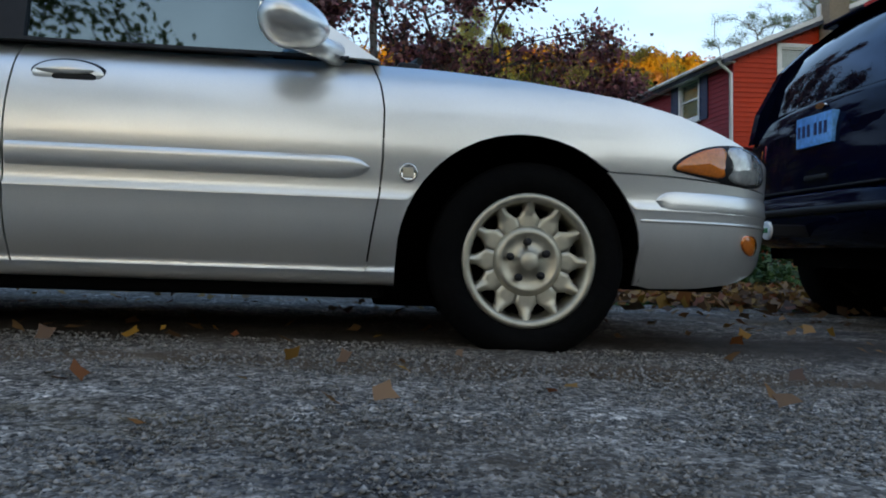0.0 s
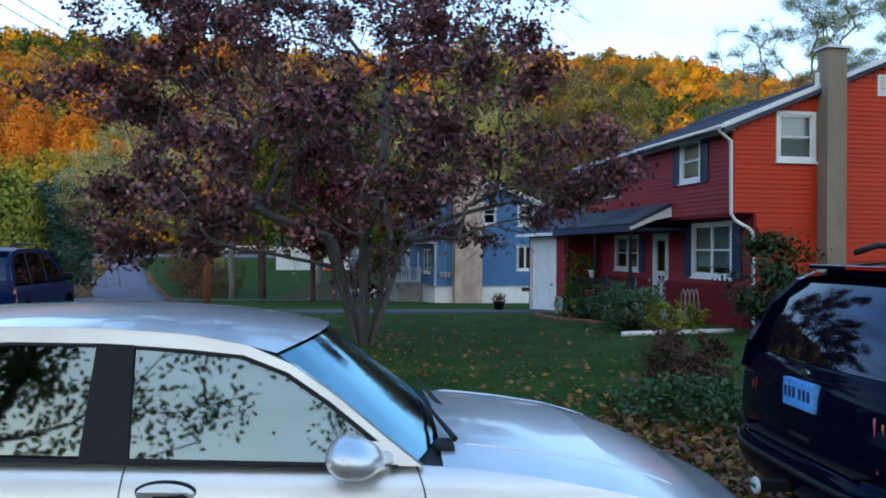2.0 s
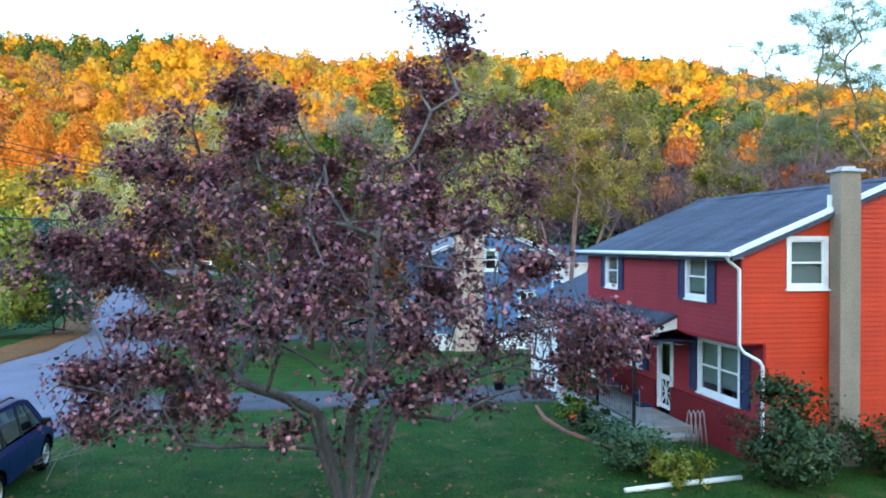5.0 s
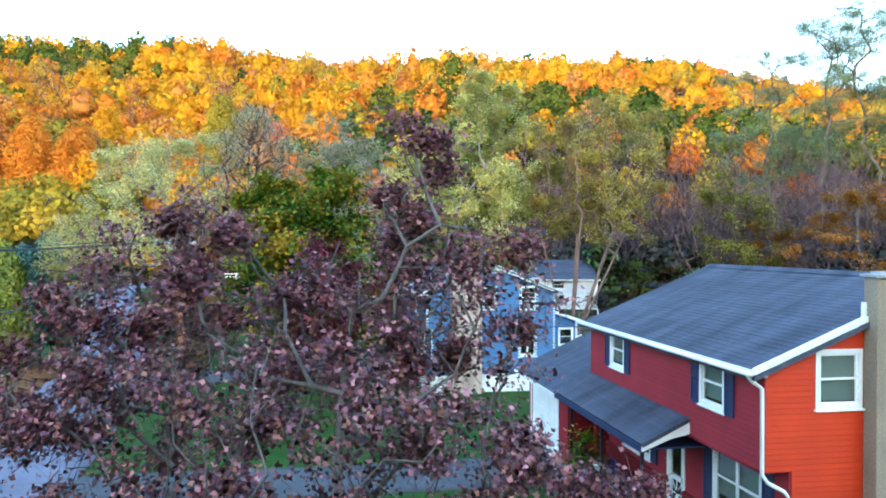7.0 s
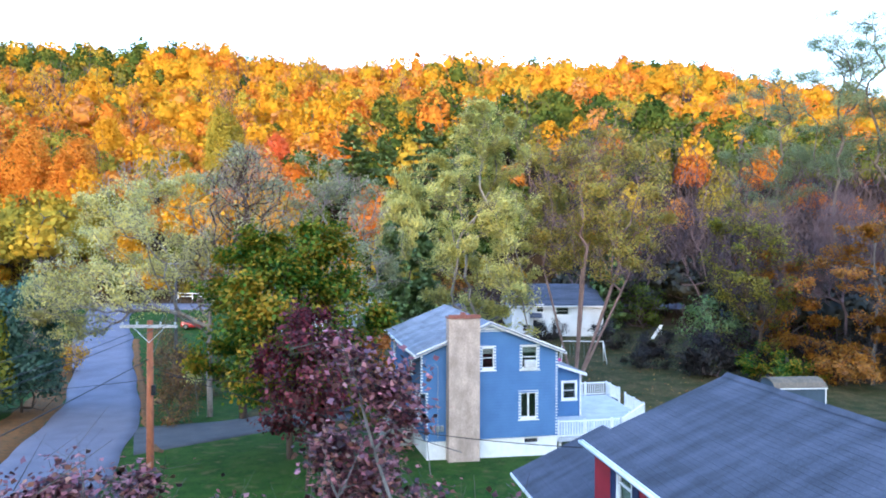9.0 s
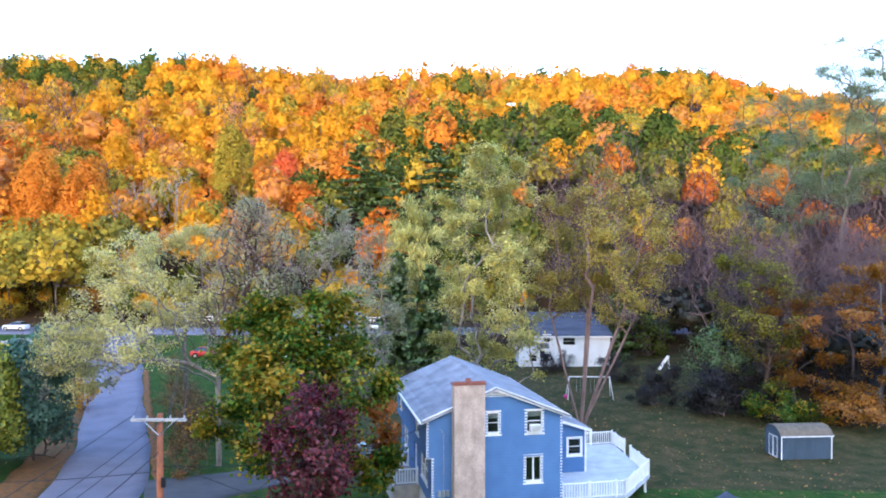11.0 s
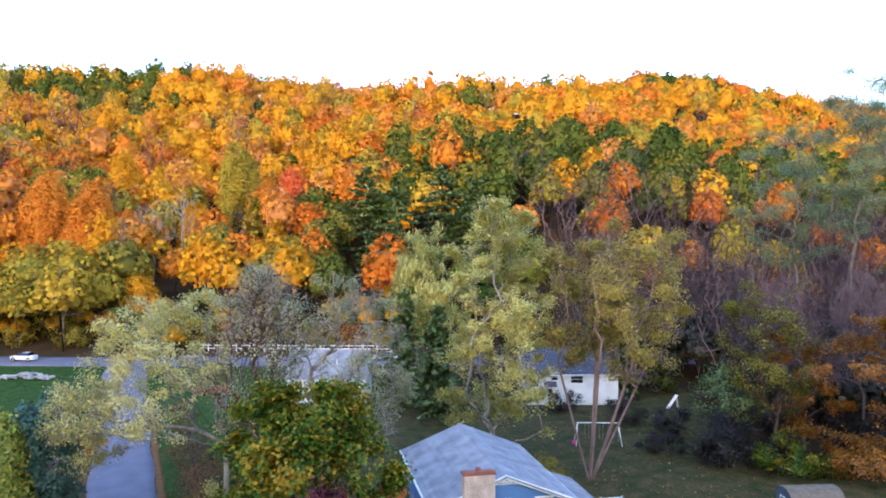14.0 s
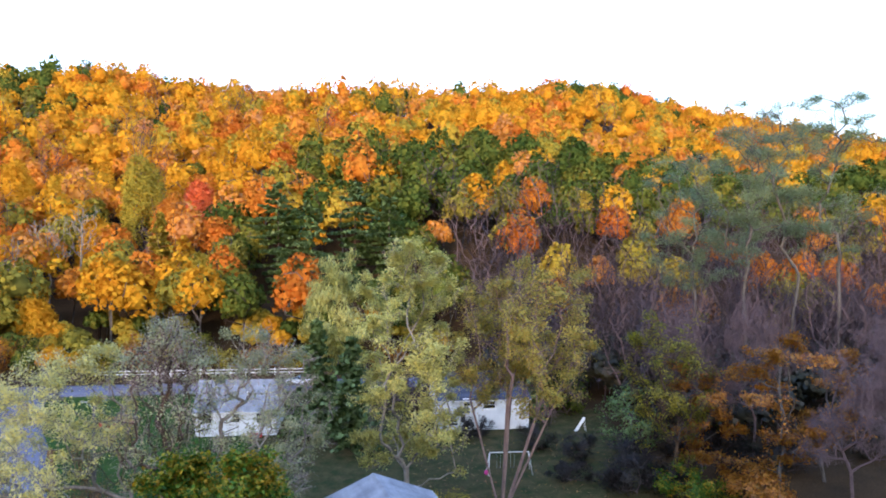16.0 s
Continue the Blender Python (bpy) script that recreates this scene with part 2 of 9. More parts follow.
def lot_mat():
    """Broken asphalt: bare aggregate grain by grain, brown earth in patches and a worn strip, a dark strip of earth and
    car shade, thin yellowish moss.
    """
    m = mat("worn_gravel_asphalt", (0.215, 0.19, 0.165), (0.088, 0.076, 0.064), scale=5.0, rough=0.85, bump=0.0, bscale=65, fine=0.5, spec=0.3, detail=9)
    nt = m.node_tree

    def node(kind, **inputs):
        n = nt.nodes.new(kind)
        for k, v in inputs.items():
            n.inputs[k.replace("_", " ")].default_value = v
        return n

    hsv = next(n for n in nt.nodes if n.bl_idname == "ShaderNodeHueSaturation")
    co = next(n for n in nt.nodes if n.bl_idname == "ShaderNodeTexCoord").outputs["Object"]
    last = hsv.outputs["Color"]
    # grains of the aggregate, light and dark
    relief = []
    for size, lo, hi in ((105.0, 0.08, 2.5), (38.0, 0.35, 1.7)):
        vo = node("ShaderNodeTexVoronoi", Scale=size)
        nt.links.new(co, vo.inputs["Vector"])
        sep = nt.nodes.new("ShaderNodeSeparateColor")
        nt.links.new(vo.outputs["Color"], sep.inputs[0])
        mr = node("ShaderNodeMapRange", To_Min=lo, To_Max=hi)
        nt.links.new(sep.outputs[0], mr.inputs["Value"])
        mu = nt.nodes.new("ShaderNodeMixRGB")
        mu.blend_type = "MULTIPLY"
        mu.inputs["Fac"].default_value = 1.0
        nt.links.new(last, mu.inputs["Color1"])
        nt.links.new(mr.outputs["Result"], mu.inputs["Color2"])
        last = mu.outputs["Color"]
        relief.append(vo.outputs["Distance"])
    bp = node("ShaderNodeBump", Strength=0.9, Distance=0.006)
    bp.invert = True
    nt.links.new(relief[0], bp.inputs["Height"])
    nt.links.new(bp.outputs["Normal"], nt.nodes["Principled BSDF"].inputs["Normal"])

    def cover(fac, colour):
        nonlocal last
        mx = nt.nodes.new("ShaderNodeMixRGB")
        mx.inputs["Color2"].default_value = colour
        nt.links.new(fac, mx.inputs["Fac"])
        nt.links.new(last, mx.inputs["Color1"])
        last = mx.outputs["Color"]

    for seed, scale, lo, hi, most, c in ((0.0, 0.9, 0.46, 0.62, 0.75, (0.085, 0.06, 0.038, 1)), (7.0, 1.5, 0.57, 0.7, 0.6, (0.15, 0.105, 0.035, 1)), (3.0, 2.6, 0.55, 0.66, 0.75, (0.028, 0.026, 0.03, 1))):
        mp = node("ShaderNodeMapping", Location=(seed, seed, seed), Scale=(0.55, 1.6, 1.0))
        no = node("ShaderNodeTexNoise", Scale=scale, Detail=10, Roughness=0.65)
        ramp = nt.nodes.new("ShaderNodeValToRGB")
        ramp.color_ramp.elements[0].position, ramp.color_ramp.elements[0].color = lo, (0, 0, 0, 1)
        ramp.color_ramp.elements[1].position, ramp.color_ramp.elements[1].color = hi, (most, most, most, 1)
        nt.links.new(co, mp.inputs["Vector"])
        nt.links.new(mp.outputs["Vector"], no.inputs["Vector"])
        nt.links.new(no.outputs["Fac"], ramp.inputs["Fac"])
        cover(ramp.outputs["Color"], c)
    # strips along the row of cars: worn brown earth, then a wide dark one
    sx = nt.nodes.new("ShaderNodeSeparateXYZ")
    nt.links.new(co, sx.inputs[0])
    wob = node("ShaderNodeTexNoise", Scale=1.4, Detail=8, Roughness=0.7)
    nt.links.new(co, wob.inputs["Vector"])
    # the wide one mixes dark earth with painted shade under the car
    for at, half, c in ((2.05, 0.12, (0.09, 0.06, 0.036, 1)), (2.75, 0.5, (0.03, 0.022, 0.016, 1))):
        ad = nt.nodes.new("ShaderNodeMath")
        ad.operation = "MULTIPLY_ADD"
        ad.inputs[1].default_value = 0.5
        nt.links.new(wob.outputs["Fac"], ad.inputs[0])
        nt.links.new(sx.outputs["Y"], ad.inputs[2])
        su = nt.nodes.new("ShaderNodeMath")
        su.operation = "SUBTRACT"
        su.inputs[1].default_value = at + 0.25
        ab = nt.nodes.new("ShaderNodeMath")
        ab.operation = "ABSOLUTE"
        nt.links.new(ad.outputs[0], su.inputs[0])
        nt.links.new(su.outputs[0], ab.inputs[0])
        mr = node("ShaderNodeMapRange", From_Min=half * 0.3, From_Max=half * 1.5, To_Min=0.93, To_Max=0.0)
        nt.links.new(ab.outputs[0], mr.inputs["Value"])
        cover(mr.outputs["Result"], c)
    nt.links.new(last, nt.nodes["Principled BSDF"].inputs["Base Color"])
    return m


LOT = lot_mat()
STONE = mat("chippings", (0.31, 0.285, 0.26), (0.036, 0.032, 0.028), scale=60, rough=0.8, fine=0.4)
VERGE = mat("leaf_strewn_verge", (0.2, 0.085, 0.03), (0.1, 0.06, 0.028), scale=2.5, rough=0.95, bump=0.6, bscale=20, fine=0.45, spec=0.1)
BARK_GREY = mat("grey_bark", (0.14, 0.125, 0.115), (0.07, 0.06, 0.055), scale=3, rough=0.9, bump=0.6, bscale=25, fine=0.3, spec=0.2, stretch=(1, 1, 0.3))
BARK_BROWN = mat("brown_bark", (0.1, 0.065, 0.045), (0.05, 0.035, 0.028), scale=3, rough=0.9, bump=0.7, bscale=25, fine=0.35, spec=0.2, stretch=(1, 1, 0.3))
BARK_PALE = mat("pale_bark", (0.3, 0.26, 0.22), (0.17, 0.14, 0.12), scale=3, rough=0.9, bump=0.5, bscale=20, fine=0.3, spec=0.2, stretch=(1, 1, 0.3))
PALE_TWIGS = mat("pale_grey_twigs", (0.36, 0.28, 0.265), (0.2, 0.145, 0.14), scale=1, rough=0.9, fine=0.3, spec=0.2)
BARK_MAUVE = mat("mauve_brown_bark", (0.25, 0.17, 0.15), (0.14, 0.095, 0.09), scale=3, rough=0.9, bump=0.5, bscale=20, fine=0.3, spec=0.2, stretch=(1, 1, 0.3))
TWIGS = mat("purple_twigs", (0.14, 0.096, 0.104), (0.08, 0.058, 0.064), scale=1, rough=0.9, fine=0.3, spec=0.2)
PURPLE = leaf_mat("purple_leaves", [(0.073, 0.022, 0.033), (0.205, 0.062, 0.088), (0.386, 0.121, 0.151), (0.608, 0.224, 0.259), (0.394, 0.155, 0.092)], 0.3, 0.0, gloss=0.08)
WINE = leaf_mat("wine_red_leaves", [(0.052, 0.009, 0.013), (0.117, 0.014, 0.021), (0.234, 0.027, 0.036)], 0.3, 0.0)
STRAW = leaf_mat("straw_green_leaves", [(0.26, 0.25, 0.08), (0.38, 0.34, 0.09), (0.5, 0.4, 0.09), (0.42, 0.26, 0.06)], 0.4, 0.2, 0.4, gloss=0.0, drift=0.6, relief=0.1)
GREEN_TURNING = leaf_mat("green_turning_leaves", [(0.027, 0.088, 0.01), (0.044, 0.119, 0.011), (0.1, 0.175, 0.014), (0.25, 0.237, 0.016), (0.45, 0.263, 0.018)], 0.35, 0.35, 0.42, gloss=0.02, drift=1.2, relief=0.1)
ORANGE_SPRAY = leaf_mat("orange_spray_leaves", [(0.5, 0.12, 0.01), (0.6, 0.2, 0.015)], 0.4, 0.0)
SAGE = leaf_mat("sage_leaves", [(0.47, 0.443, 0.21), (0.658, 0.585, 0.232), (0.8, 0.685, 0.199), (0.8, 0.671, 0.122)], 0.5, 0.3)
POPLAR = leaf_mat("poplar_leaves", [(0.352, 0.36, 0.112), (0.512, 0.495, 0.154), (0.672, 0.615, 0.182), (0.8, 0.675, 0.168)], 0.4, 0.1, 0.5)
OLIVE = leaf_mat("olive_leaves", [(0.188, 0.176, 0.038), (0.326, 0.276, 0.044), (0.451, 0.338, 0.044), (0.564, 0.364, 0.044)], 0.35, 0.62, 0.45, gloss=0.0, drift=0.6, relief=0.2)
YELLOWING = leaf_mat("yellowing_leaves", [(0.055, 0.066, 0.011), (0.221, 0.221, 0.016), (0.398, 0.365, 0.022), (0.111, 0.111, 0.016)], 0.4, 0.1)
RUSSET = leaf_mat("russet_leaves", [(0.2, 0.06, 0.009), (0.4, 0.15, 0.012), (0.56, 0.24, 0.016), (0.3, 0.16, 0.03)], 0.4, 0.1)
GOLD = leaf_mat("golden_leaves", [(0.565, 0.236, 0.017), (0.644, 0.307, 0.022), (0.701, 0.389, 0.029), (0.678, 0.319, 0.022), (0.452, 0.33, 0.036)], 0.4, 0.62, 0.45, gloss=0.0, drift=0.5, relief=0.2)
ORANGE = leaf_mat("orange_leaves", [(0.538, 0.149, 0.023), (0.627, 0.218, 0.029), (0.672, 0.287, 0.039), (0.582, 0.276, 0.104)], 0.4, 0.62, 0.45, gloss=0.0, drift=0.5, relief=0.2)
SCARLET = leaf_mat("scarlet_leaves", [(0.735, 0.121, 0.03), (0.8, 0.209, 0.05)], 0.35, 0.2)
OAK_GREEN = leaf_mat("oak_green_leaves", [(0.046, 0.081, 0.018), (0.081, 0.113, 0.023), (0.132, 0.155, 0.028), (0.218, 0.178, 0.028)], 0.3, 0.62, 0.45, gloss=0.0, drift=0.5, relief=0.2)
NEEDLES = leaf_mat("pine_needles", [(0.075, 0.129, 0.038), (0.131, 0.199, 0.058), (0.188, 0.259, 0.076)], 0.2, 0.4)
BLUE_NEEDLES = leaf_mat("blue_green_needles", [(0.045, 0.112, 0.083), (0.083, 0.173, 0.12), (0.135, 0.225, 0.135)], 0.15, 0.2)
RHODO = leaf_mat("evergreen_shrub_leaves", [(0.02, 0.045, 0.012), (0.04, 0.08, 0.02), (0.07, 0.11, 0.03)], 0.2, 0.0)
DRY = leaf_mat("dry_leaves", [(0.09, 0.045, 0.02), (0.16, 0.085, 0.035), (0.24, 0.13, 0.055), (0.3, 0.16, 0.02), (0.2, 0.06, 0.02)], 0.15, 0.0)
GREY_SAGE = leaf_mat("grey_sage_leaves", [(0.258, 0.284, 0.155), (0.363, 0.376, 0.199), (0.514, 0.482, 0.221)], 0.5, 0.2)
# near-black: deep shade at the wood's edge is put into the colour
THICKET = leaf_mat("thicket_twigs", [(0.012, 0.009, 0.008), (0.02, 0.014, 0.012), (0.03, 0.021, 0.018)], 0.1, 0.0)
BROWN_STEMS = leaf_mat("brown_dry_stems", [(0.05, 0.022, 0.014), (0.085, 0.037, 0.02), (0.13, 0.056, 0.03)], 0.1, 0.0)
# near-black as well, holding the shade beneath the bare trees
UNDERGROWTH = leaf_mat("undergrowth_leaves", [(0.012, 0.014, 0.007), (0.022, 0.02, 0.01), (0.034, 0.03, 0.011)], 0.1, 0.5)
LOCUST = leaf_mat("locust_leaves", [(0.172, 0.239, 0.133), (0.24, 0.312, 0.17), (0.343, 0.386, 0.207)], 0.6, 0.2, gloss=0.0)
ARBOR = leaf_mat("arborvitae_leaves", [(0.151, 0.208, 0.028), (0.302, 0.321, 0.038), (0.491, 0.397, 0.038)], 0.2, 0.2)
FERN = leaf_mat("soft_green_leaves", [(0.06, 0.12, 0.055), (0.1, 0.18, 0.075), (0.15, 0.24, 0.1)], 0.35, 0.0)
LIME = leaf_mat("yellow_green_leaves", [(0.16, 0.2, 0.02), (0.28, 0.29, 0.025), (0.42, 0.36, 0.03)], 0.35, 0.0)
GRASS = leaf_mat("grass_blades", [(0.02, 0.07, 0.006), (0.036, 0.095, 0.01), (0.055, 0.105, 0.016), (0.1, 0.105, 0.035)], 0.3, 0.0)


# ---- meshes ----
def mesh_np(name, V, F, mats, tone=None, smooth=False, index=None, normals=None):
    """A mesh from arrays: V (n, 3), F (m, k); normals: one for each vertex, for the soft shading of a leafy mass."""
    me = bpy.data.meshes.new(name)
    V = np.asarray(V, dtype=np.float32)
    F = np.asarray(F, dtype=np.int32)
    k = F.shape[1]
    me.vertices.add(len(V))
    me.vertices.foreach_set("co", V.ravel())
    me.loops.add(F.size)
    me.loops.foreach_set("vertex_index", F.ravel())
    me.polygons.add(len(F))
    me.polygons.foreach_set("loop_start", np.arange(0, F.size, k, dtype=np.int32))
    for m in mats if isinstance(mats, (list, tuple)) else [mats]:
        me.materials.append(m)
    if index is not None:
        me.polygons.foreach_set("material_index", np.asarray(index, dtype=np.int32))
    if tone is not None:
        me.attributes.new("tone", "FLOAT", "POINT").data.foreach_set("value", np.asarray(tone, dtype=np.float32))
    me.update(calc_edges=True)
    me.validate()
    if smooth or normals is not None:
        me.polygons.foreach_set("use_smooth", np.ones(len(F), dtype=bool))
    if normals is not None:
        N = np.asarray(normals, dtype=np.float32)
        me.normals_split_custom_set_from_vertices(N / (np.linalg.norm(N, axis=1, keepdims=True) + 1e-9))
    return me


def part(name, bm, material, parent=None, label="", smooth=False):
    """Links a bmesh (or a ready mesh) as one object under a thing."""
    if isinstance(bm, bmesh.types.BMesh):
        me = bpy.data.meshes.new(name)
        bmesh.ops.recalc_face_normals(bm, faces=bm.faces)
        bm.to_mesh(me)
        bm.free()
        me.materials.append(material)
        if smooth:
            me.polygons.foreach_set("use_smooth", np.ones(len(me.polygons), dtype=bool))
    else:
        me = bm
    ob = new(name, me)
    if parent is not None:
        ob.parent = parent
    if label:
        tagged(ob, label)
    return ob


def thing(name, m, label, category, group="", kind=""):
    ob = new(name)
    ob.matrix_world = m
    return tagged(ob, label, category, group, kind)


def box(bm, x0, x1, y0, y1, z0, z1, bevel=0.0):
    v = [bm.verts.new((x, y, z)) for x in (x0, x1) for y in (y0, y1) for z in (z0, z1)]
    fs = [bm.faces.new([v[i] for i in q]) for q in ((0, 1, 3, 2), (4, 6, 7, 5), (0, 4, 5, 1), (2, 3, 7, 6), (0, 2, 6, 4), (1, 5, 7, 3))]
    if bevel:
        es = {e for f in fs for e in f.edges}
        bmesh.ops.bevel(bm, geom=list(es), offset=bevel, segments=2, affect="EDGES", profile=0.5)
    return bm


def boxes(*bs, bevel=0.0):
    bm = bmesh.new()
    for b in bs:
        box(bm, *b, bevel=bevel)
    return bm


def prism(bm, pts, off):
    """Extrudes a closed outline of 3D points by the vector off."""
    a = [bm.verts.new(p) for p in pts]
    b = [bm.verts.new(Vector(p) + Vector(off)) for p in pts]
    bm.faces.new(a)
    bm.faces.new(b[::-1])
    for i in range(len(a)):
        j = (i + 1) % len(a)
        bm.faces.new((a[i], b[i], b[j], a[j]))
    return bm


def tube(bm, pts, r, sides=8, caps=True):
    """A tube along points; r a number or one for each point."""
    pts = [Vector(p) for p in pts]
    rs = r if isinstance(r, (list, tuple)) else [r] * len(pts)
    rings = []
    for i, p in enumerate(pts):
        d = (pts[min(i + 1, len(pts) - 1)] - pts[max(i - 1, 0)]).normalized()
        u = d.cross(Vector((0, 0, 1)) if abs(d.z) < 0.9 else Vector((1, 0, 0))).normalized()
        w = d.cross(u)
        rings.append([bm.verts.new(p + (u * math.cos(2 * math.pi * k / sides) + w * math.sin(2 * math.pi * k / sides)) * rs[i]) for k in range(sides)])
    for a, b in zip(rings, rings[1:]):
        for k in range(sides):
            bm.faces.new((a[k], a[(k + 1) % sides], b[(k + 1) % sides], b[k]))
    if caps:
        bm.faces.new(rings[0][::-1])
        bm.faces.new(rings[-1])
    return bm


def lathe(bm, prof, sides=32, axis="z", closed=False):
    """Turns a profile of (radius, height) round an axis."""
    rings = []
    for r, h in prof:
        ring = []
        for k in range(sides):
            c, s = r * math.cos(2 * math.pi * k / sides), r * math.sin(2 * math.pi * k / sides)
            ring.append(bm.verts.new((c, s, h) if axis == "z" else (c, h, s)))
        rings.append(ring)
    for a, b in zip(rings, rings[1:] + (rings[:1] if closed else [])):
        for k in range(sides):
            bm.faces.new((a[k], a[(k + 1) % sides], b[(k + 1) % sides], b[k]))
    return bm


def sheet(bm, grid, close=False):
    """Faces over a grid of 3D points."""
    vs = [[bm.verts.new(p) for p in row] for row in grid]
    for a, b in zip(vs, vs[1:]):
        for i in range(len(a) - 1):
            bm.faces.new((a[i], a[i + 1], b[i + 1], b[i]))
    return bm


# ---- the ground: one sheet, valley floor, the hill and the unseen ridge opposite ----
# ridge at y -330 to -290 is out of view, added to shade the valley
_GY = np.array([-900, -500, -330, -290, -60, -30, 16, 30, 46, 65, 85, 97, 118, 130, 150, 174, 230, 285, 330, 360, 420, 600, 1600])
_GZ = np.array([10, 30, 68, 66, 3, 0, 0, -.7, -1.6, -2.7, -2.0, -1.2, 0.3, 1.0, 8, 20, 40, 59, 77, 84, 80, 60, 40])
_FY = np.arange(-900, 1600, 1.0)
_FZ = np.interp(_FY, _GY, _GZ)
_SM = np.convolve(np.pad(_FZ, 4, mode="edge"), np.ones(9) / 9, mode="valid")


def ground_z(x, y):
    x, y = np.asarray(x, dtype=float), np.asarray(y, dtype=float)
    far = np.clip((y - 112) / 40, 0, 1)
    ys = y - far * 0.22 * np.clip(x - 10, 0, 150)
    z = np.interp(ys, _FY, _SM)
    z = z + np.clip((ys - 135) / 60, 0, 1) * (3.5 * np.sin(x / 31 + 0.7) + 2.5 * np.sin(x / 17 + ys / 23)) * np.clip((700 - ys) / 300, 0, 1)
    z = z + 44 * np.exp(-((x - 140) / 95) ** 2 - ((y - 500) / 80) ** 2)
    z = z + 5 * np.exp(-((x + 85) / 60) ** 2 - ((y - 345) / 45) ** 2)
    z = z + 6 * np.exp(-((x + 195) / 50) ** 2 - ((y - 345) / 45) ** 2) - 5 * np.exp(-((x - 8) / 52) ** 2 - ((y - 350) / 60) ** 2)
    z = z - 0.175 * np.clip(x - 115, 0, 300) * np.clip((ys - 200) / 150, 0, 1)
    near = np.clip((10 - y) / 5, 0, 1) * np.clip((y + 30) / 20, 0, 1)
    return z - 0.035 * np.clip(x - 0.3, -8, 5) * near


def gz(x, y):
    return float(ground_z(x, y))


def axis(*steps):
    out = []
    for a, b, s in steps:
        out += list(np.arange(a, b, s))
    return np.array(out + [steps[-1][1]])


def build_ground():
    xs = axis((-1500, -300, 60), (-300, -60, 8), (-60, 45, 1.0), (45, 300, 8), (300, 1500, 60))
    ys = axis((-900, -60, 20), (-60, -8, 4), (-8, 112, 1.0), (112, 440, 5), (440, 1600, 40))
    X, Y = np.meshgrid(xs, ys)
    Z = ground_z(X, Y) - 0.06 * ((X > -13) & (X < 8.5) & (Y > -6.5) & (Y < 4.5))
    V = np.stack([X, Y, Z], -1).reshape(-1, 3)
    nx, ny = len(xs), len(ys)
    i = (np.arange(ny - 1)[:, None] * nx + np.arange(nx - 1)[None]).ravel()
    F = np.stack([i, i + 1, i + 1 + nx, i + nx], 1)
    cx, cy = V[F].mean(1)[:, 0], V[F].mean(1)[:, 1]
    wild = (cy > 122) | (cy < -20) | (cx < -75) | (cx > 42) | ((cy > 106) & (cx > -5)) | ((cx > 31) & (cy > 74))
    ob = new("ground", mesh_np("ground", V, F, [LAWN, FOREST_FLOOR, DULL_LAWN], smooth=True, index=np.where(wild, 1, np.where((cy > 54) & (cx > -15 + 0.0 * cy), 2, 0))))
    tagged(ob, "green lawn strewn with fallen leaves, rising to a wooded hill", "ground", kind="structure")


build_ground()


def strip(name, left, right, lift, material, label, category, n=60, across=8, thick=0.1):
    """A paved strip between two edge lines, draped over the ground, with an edge of its own."""
    def along(line, t):
        p = np.array(line, dtype=float)
        d = np.concatenate([[0], np.cumsum(np.hypot(*np.diff(p, axis=0).T))])
        return np.array([np.interp(t * d[-1], d, p[:, 0]), np.interp(t * d[-1], d, p[:, 1])])
    bm = bmesh.new()
    rows = []
    for t in np.linspace(0, 1, n):
        a, b = along(left, t), along(right, t)
        row = []
        for s in np.linspace(0, 1, across):
            wob = 0.12 * math.sin(t * 90) * (1 if s in (0.0, 1.0) else 0)
            x, y = a + (b - a) * s
            x += wob
            row.append((x, y, gz(x, y) + lift + 0.05 * math.sin(math.pi * s) * 0.5))
        row = [(row[0][0], row[0][1], row[0][2] - thick)] + row + [(row[-1][0], row[-1][1], row[-1][2] - thick)]
        rows.append(row)
    sheet(bm, rows)
    ob = part(name, bm, material, smooth=True)
    return tagged(ob, label, category, kind="structure")


strip("road", [(-17, -40), (-17, 5), (-19, 25), (-24, 45), (-30, 62), (-38, 79), (-45, 92), (-52, 108), (-56, 118)],
      [(-10, -40), (-9.5, 5), (-10.4, 22), (-17, 43), (-22, 58), (-27, 69), (-33.5, 82.5), (-39, 95), (-45, 107), (-49, 118)], 0.05, ASPHALT,
      "patched grey asphalt lane running through the valley", "road", n=120)
strip("road", [(-160, 126), (-100, 124), (-60, 123.5), (-20, 124.5), (30, 127), (60, 130)], [(-160, 119), (-100, 117.5), (-60, 117), (-20, 118), (30, 120.5), (60, 123)], 0.06, ASPHALT,
      "grey asphalt cross road at the foot of the hill", "road", n=80)
strip("driveway", [(-10.6, 22.4), (-4, 24.3), (1.5, 25.5), (4.2, 25.8)], [(-12.4, 26.4), (-4, 28.0), (1.5, 29.4), (4.2, 30.0)], 0.035, DARK_ASPHALT,
      "dark asphalt driveway leading to the red house's garage", "driveway", n=30)
strip("driveway", [(-17.5, 46.5), (-13, 52), (-8, 57.5), (-3.5, 59)], [(-21, 54.5), (-16, 57), (-9, 64), (-4, 65)], 0.035, DARK_ASPHALT,
      "dark asphalt driveway beside the blue house", "driveway", n=30)
strip("pavement", [(-17, 47.5), (-22, 58), (-27, 69), (-33.5, 82.5), (-39, 95)], [(-16, 47), (-21.0, 57.6), (-26.0, 68.6), (-32.4, 82), (-38, 94.5)], 0.03, VERGE, "strip of rust-brown fallen leaves along the road", "verge", n=60, across=4)
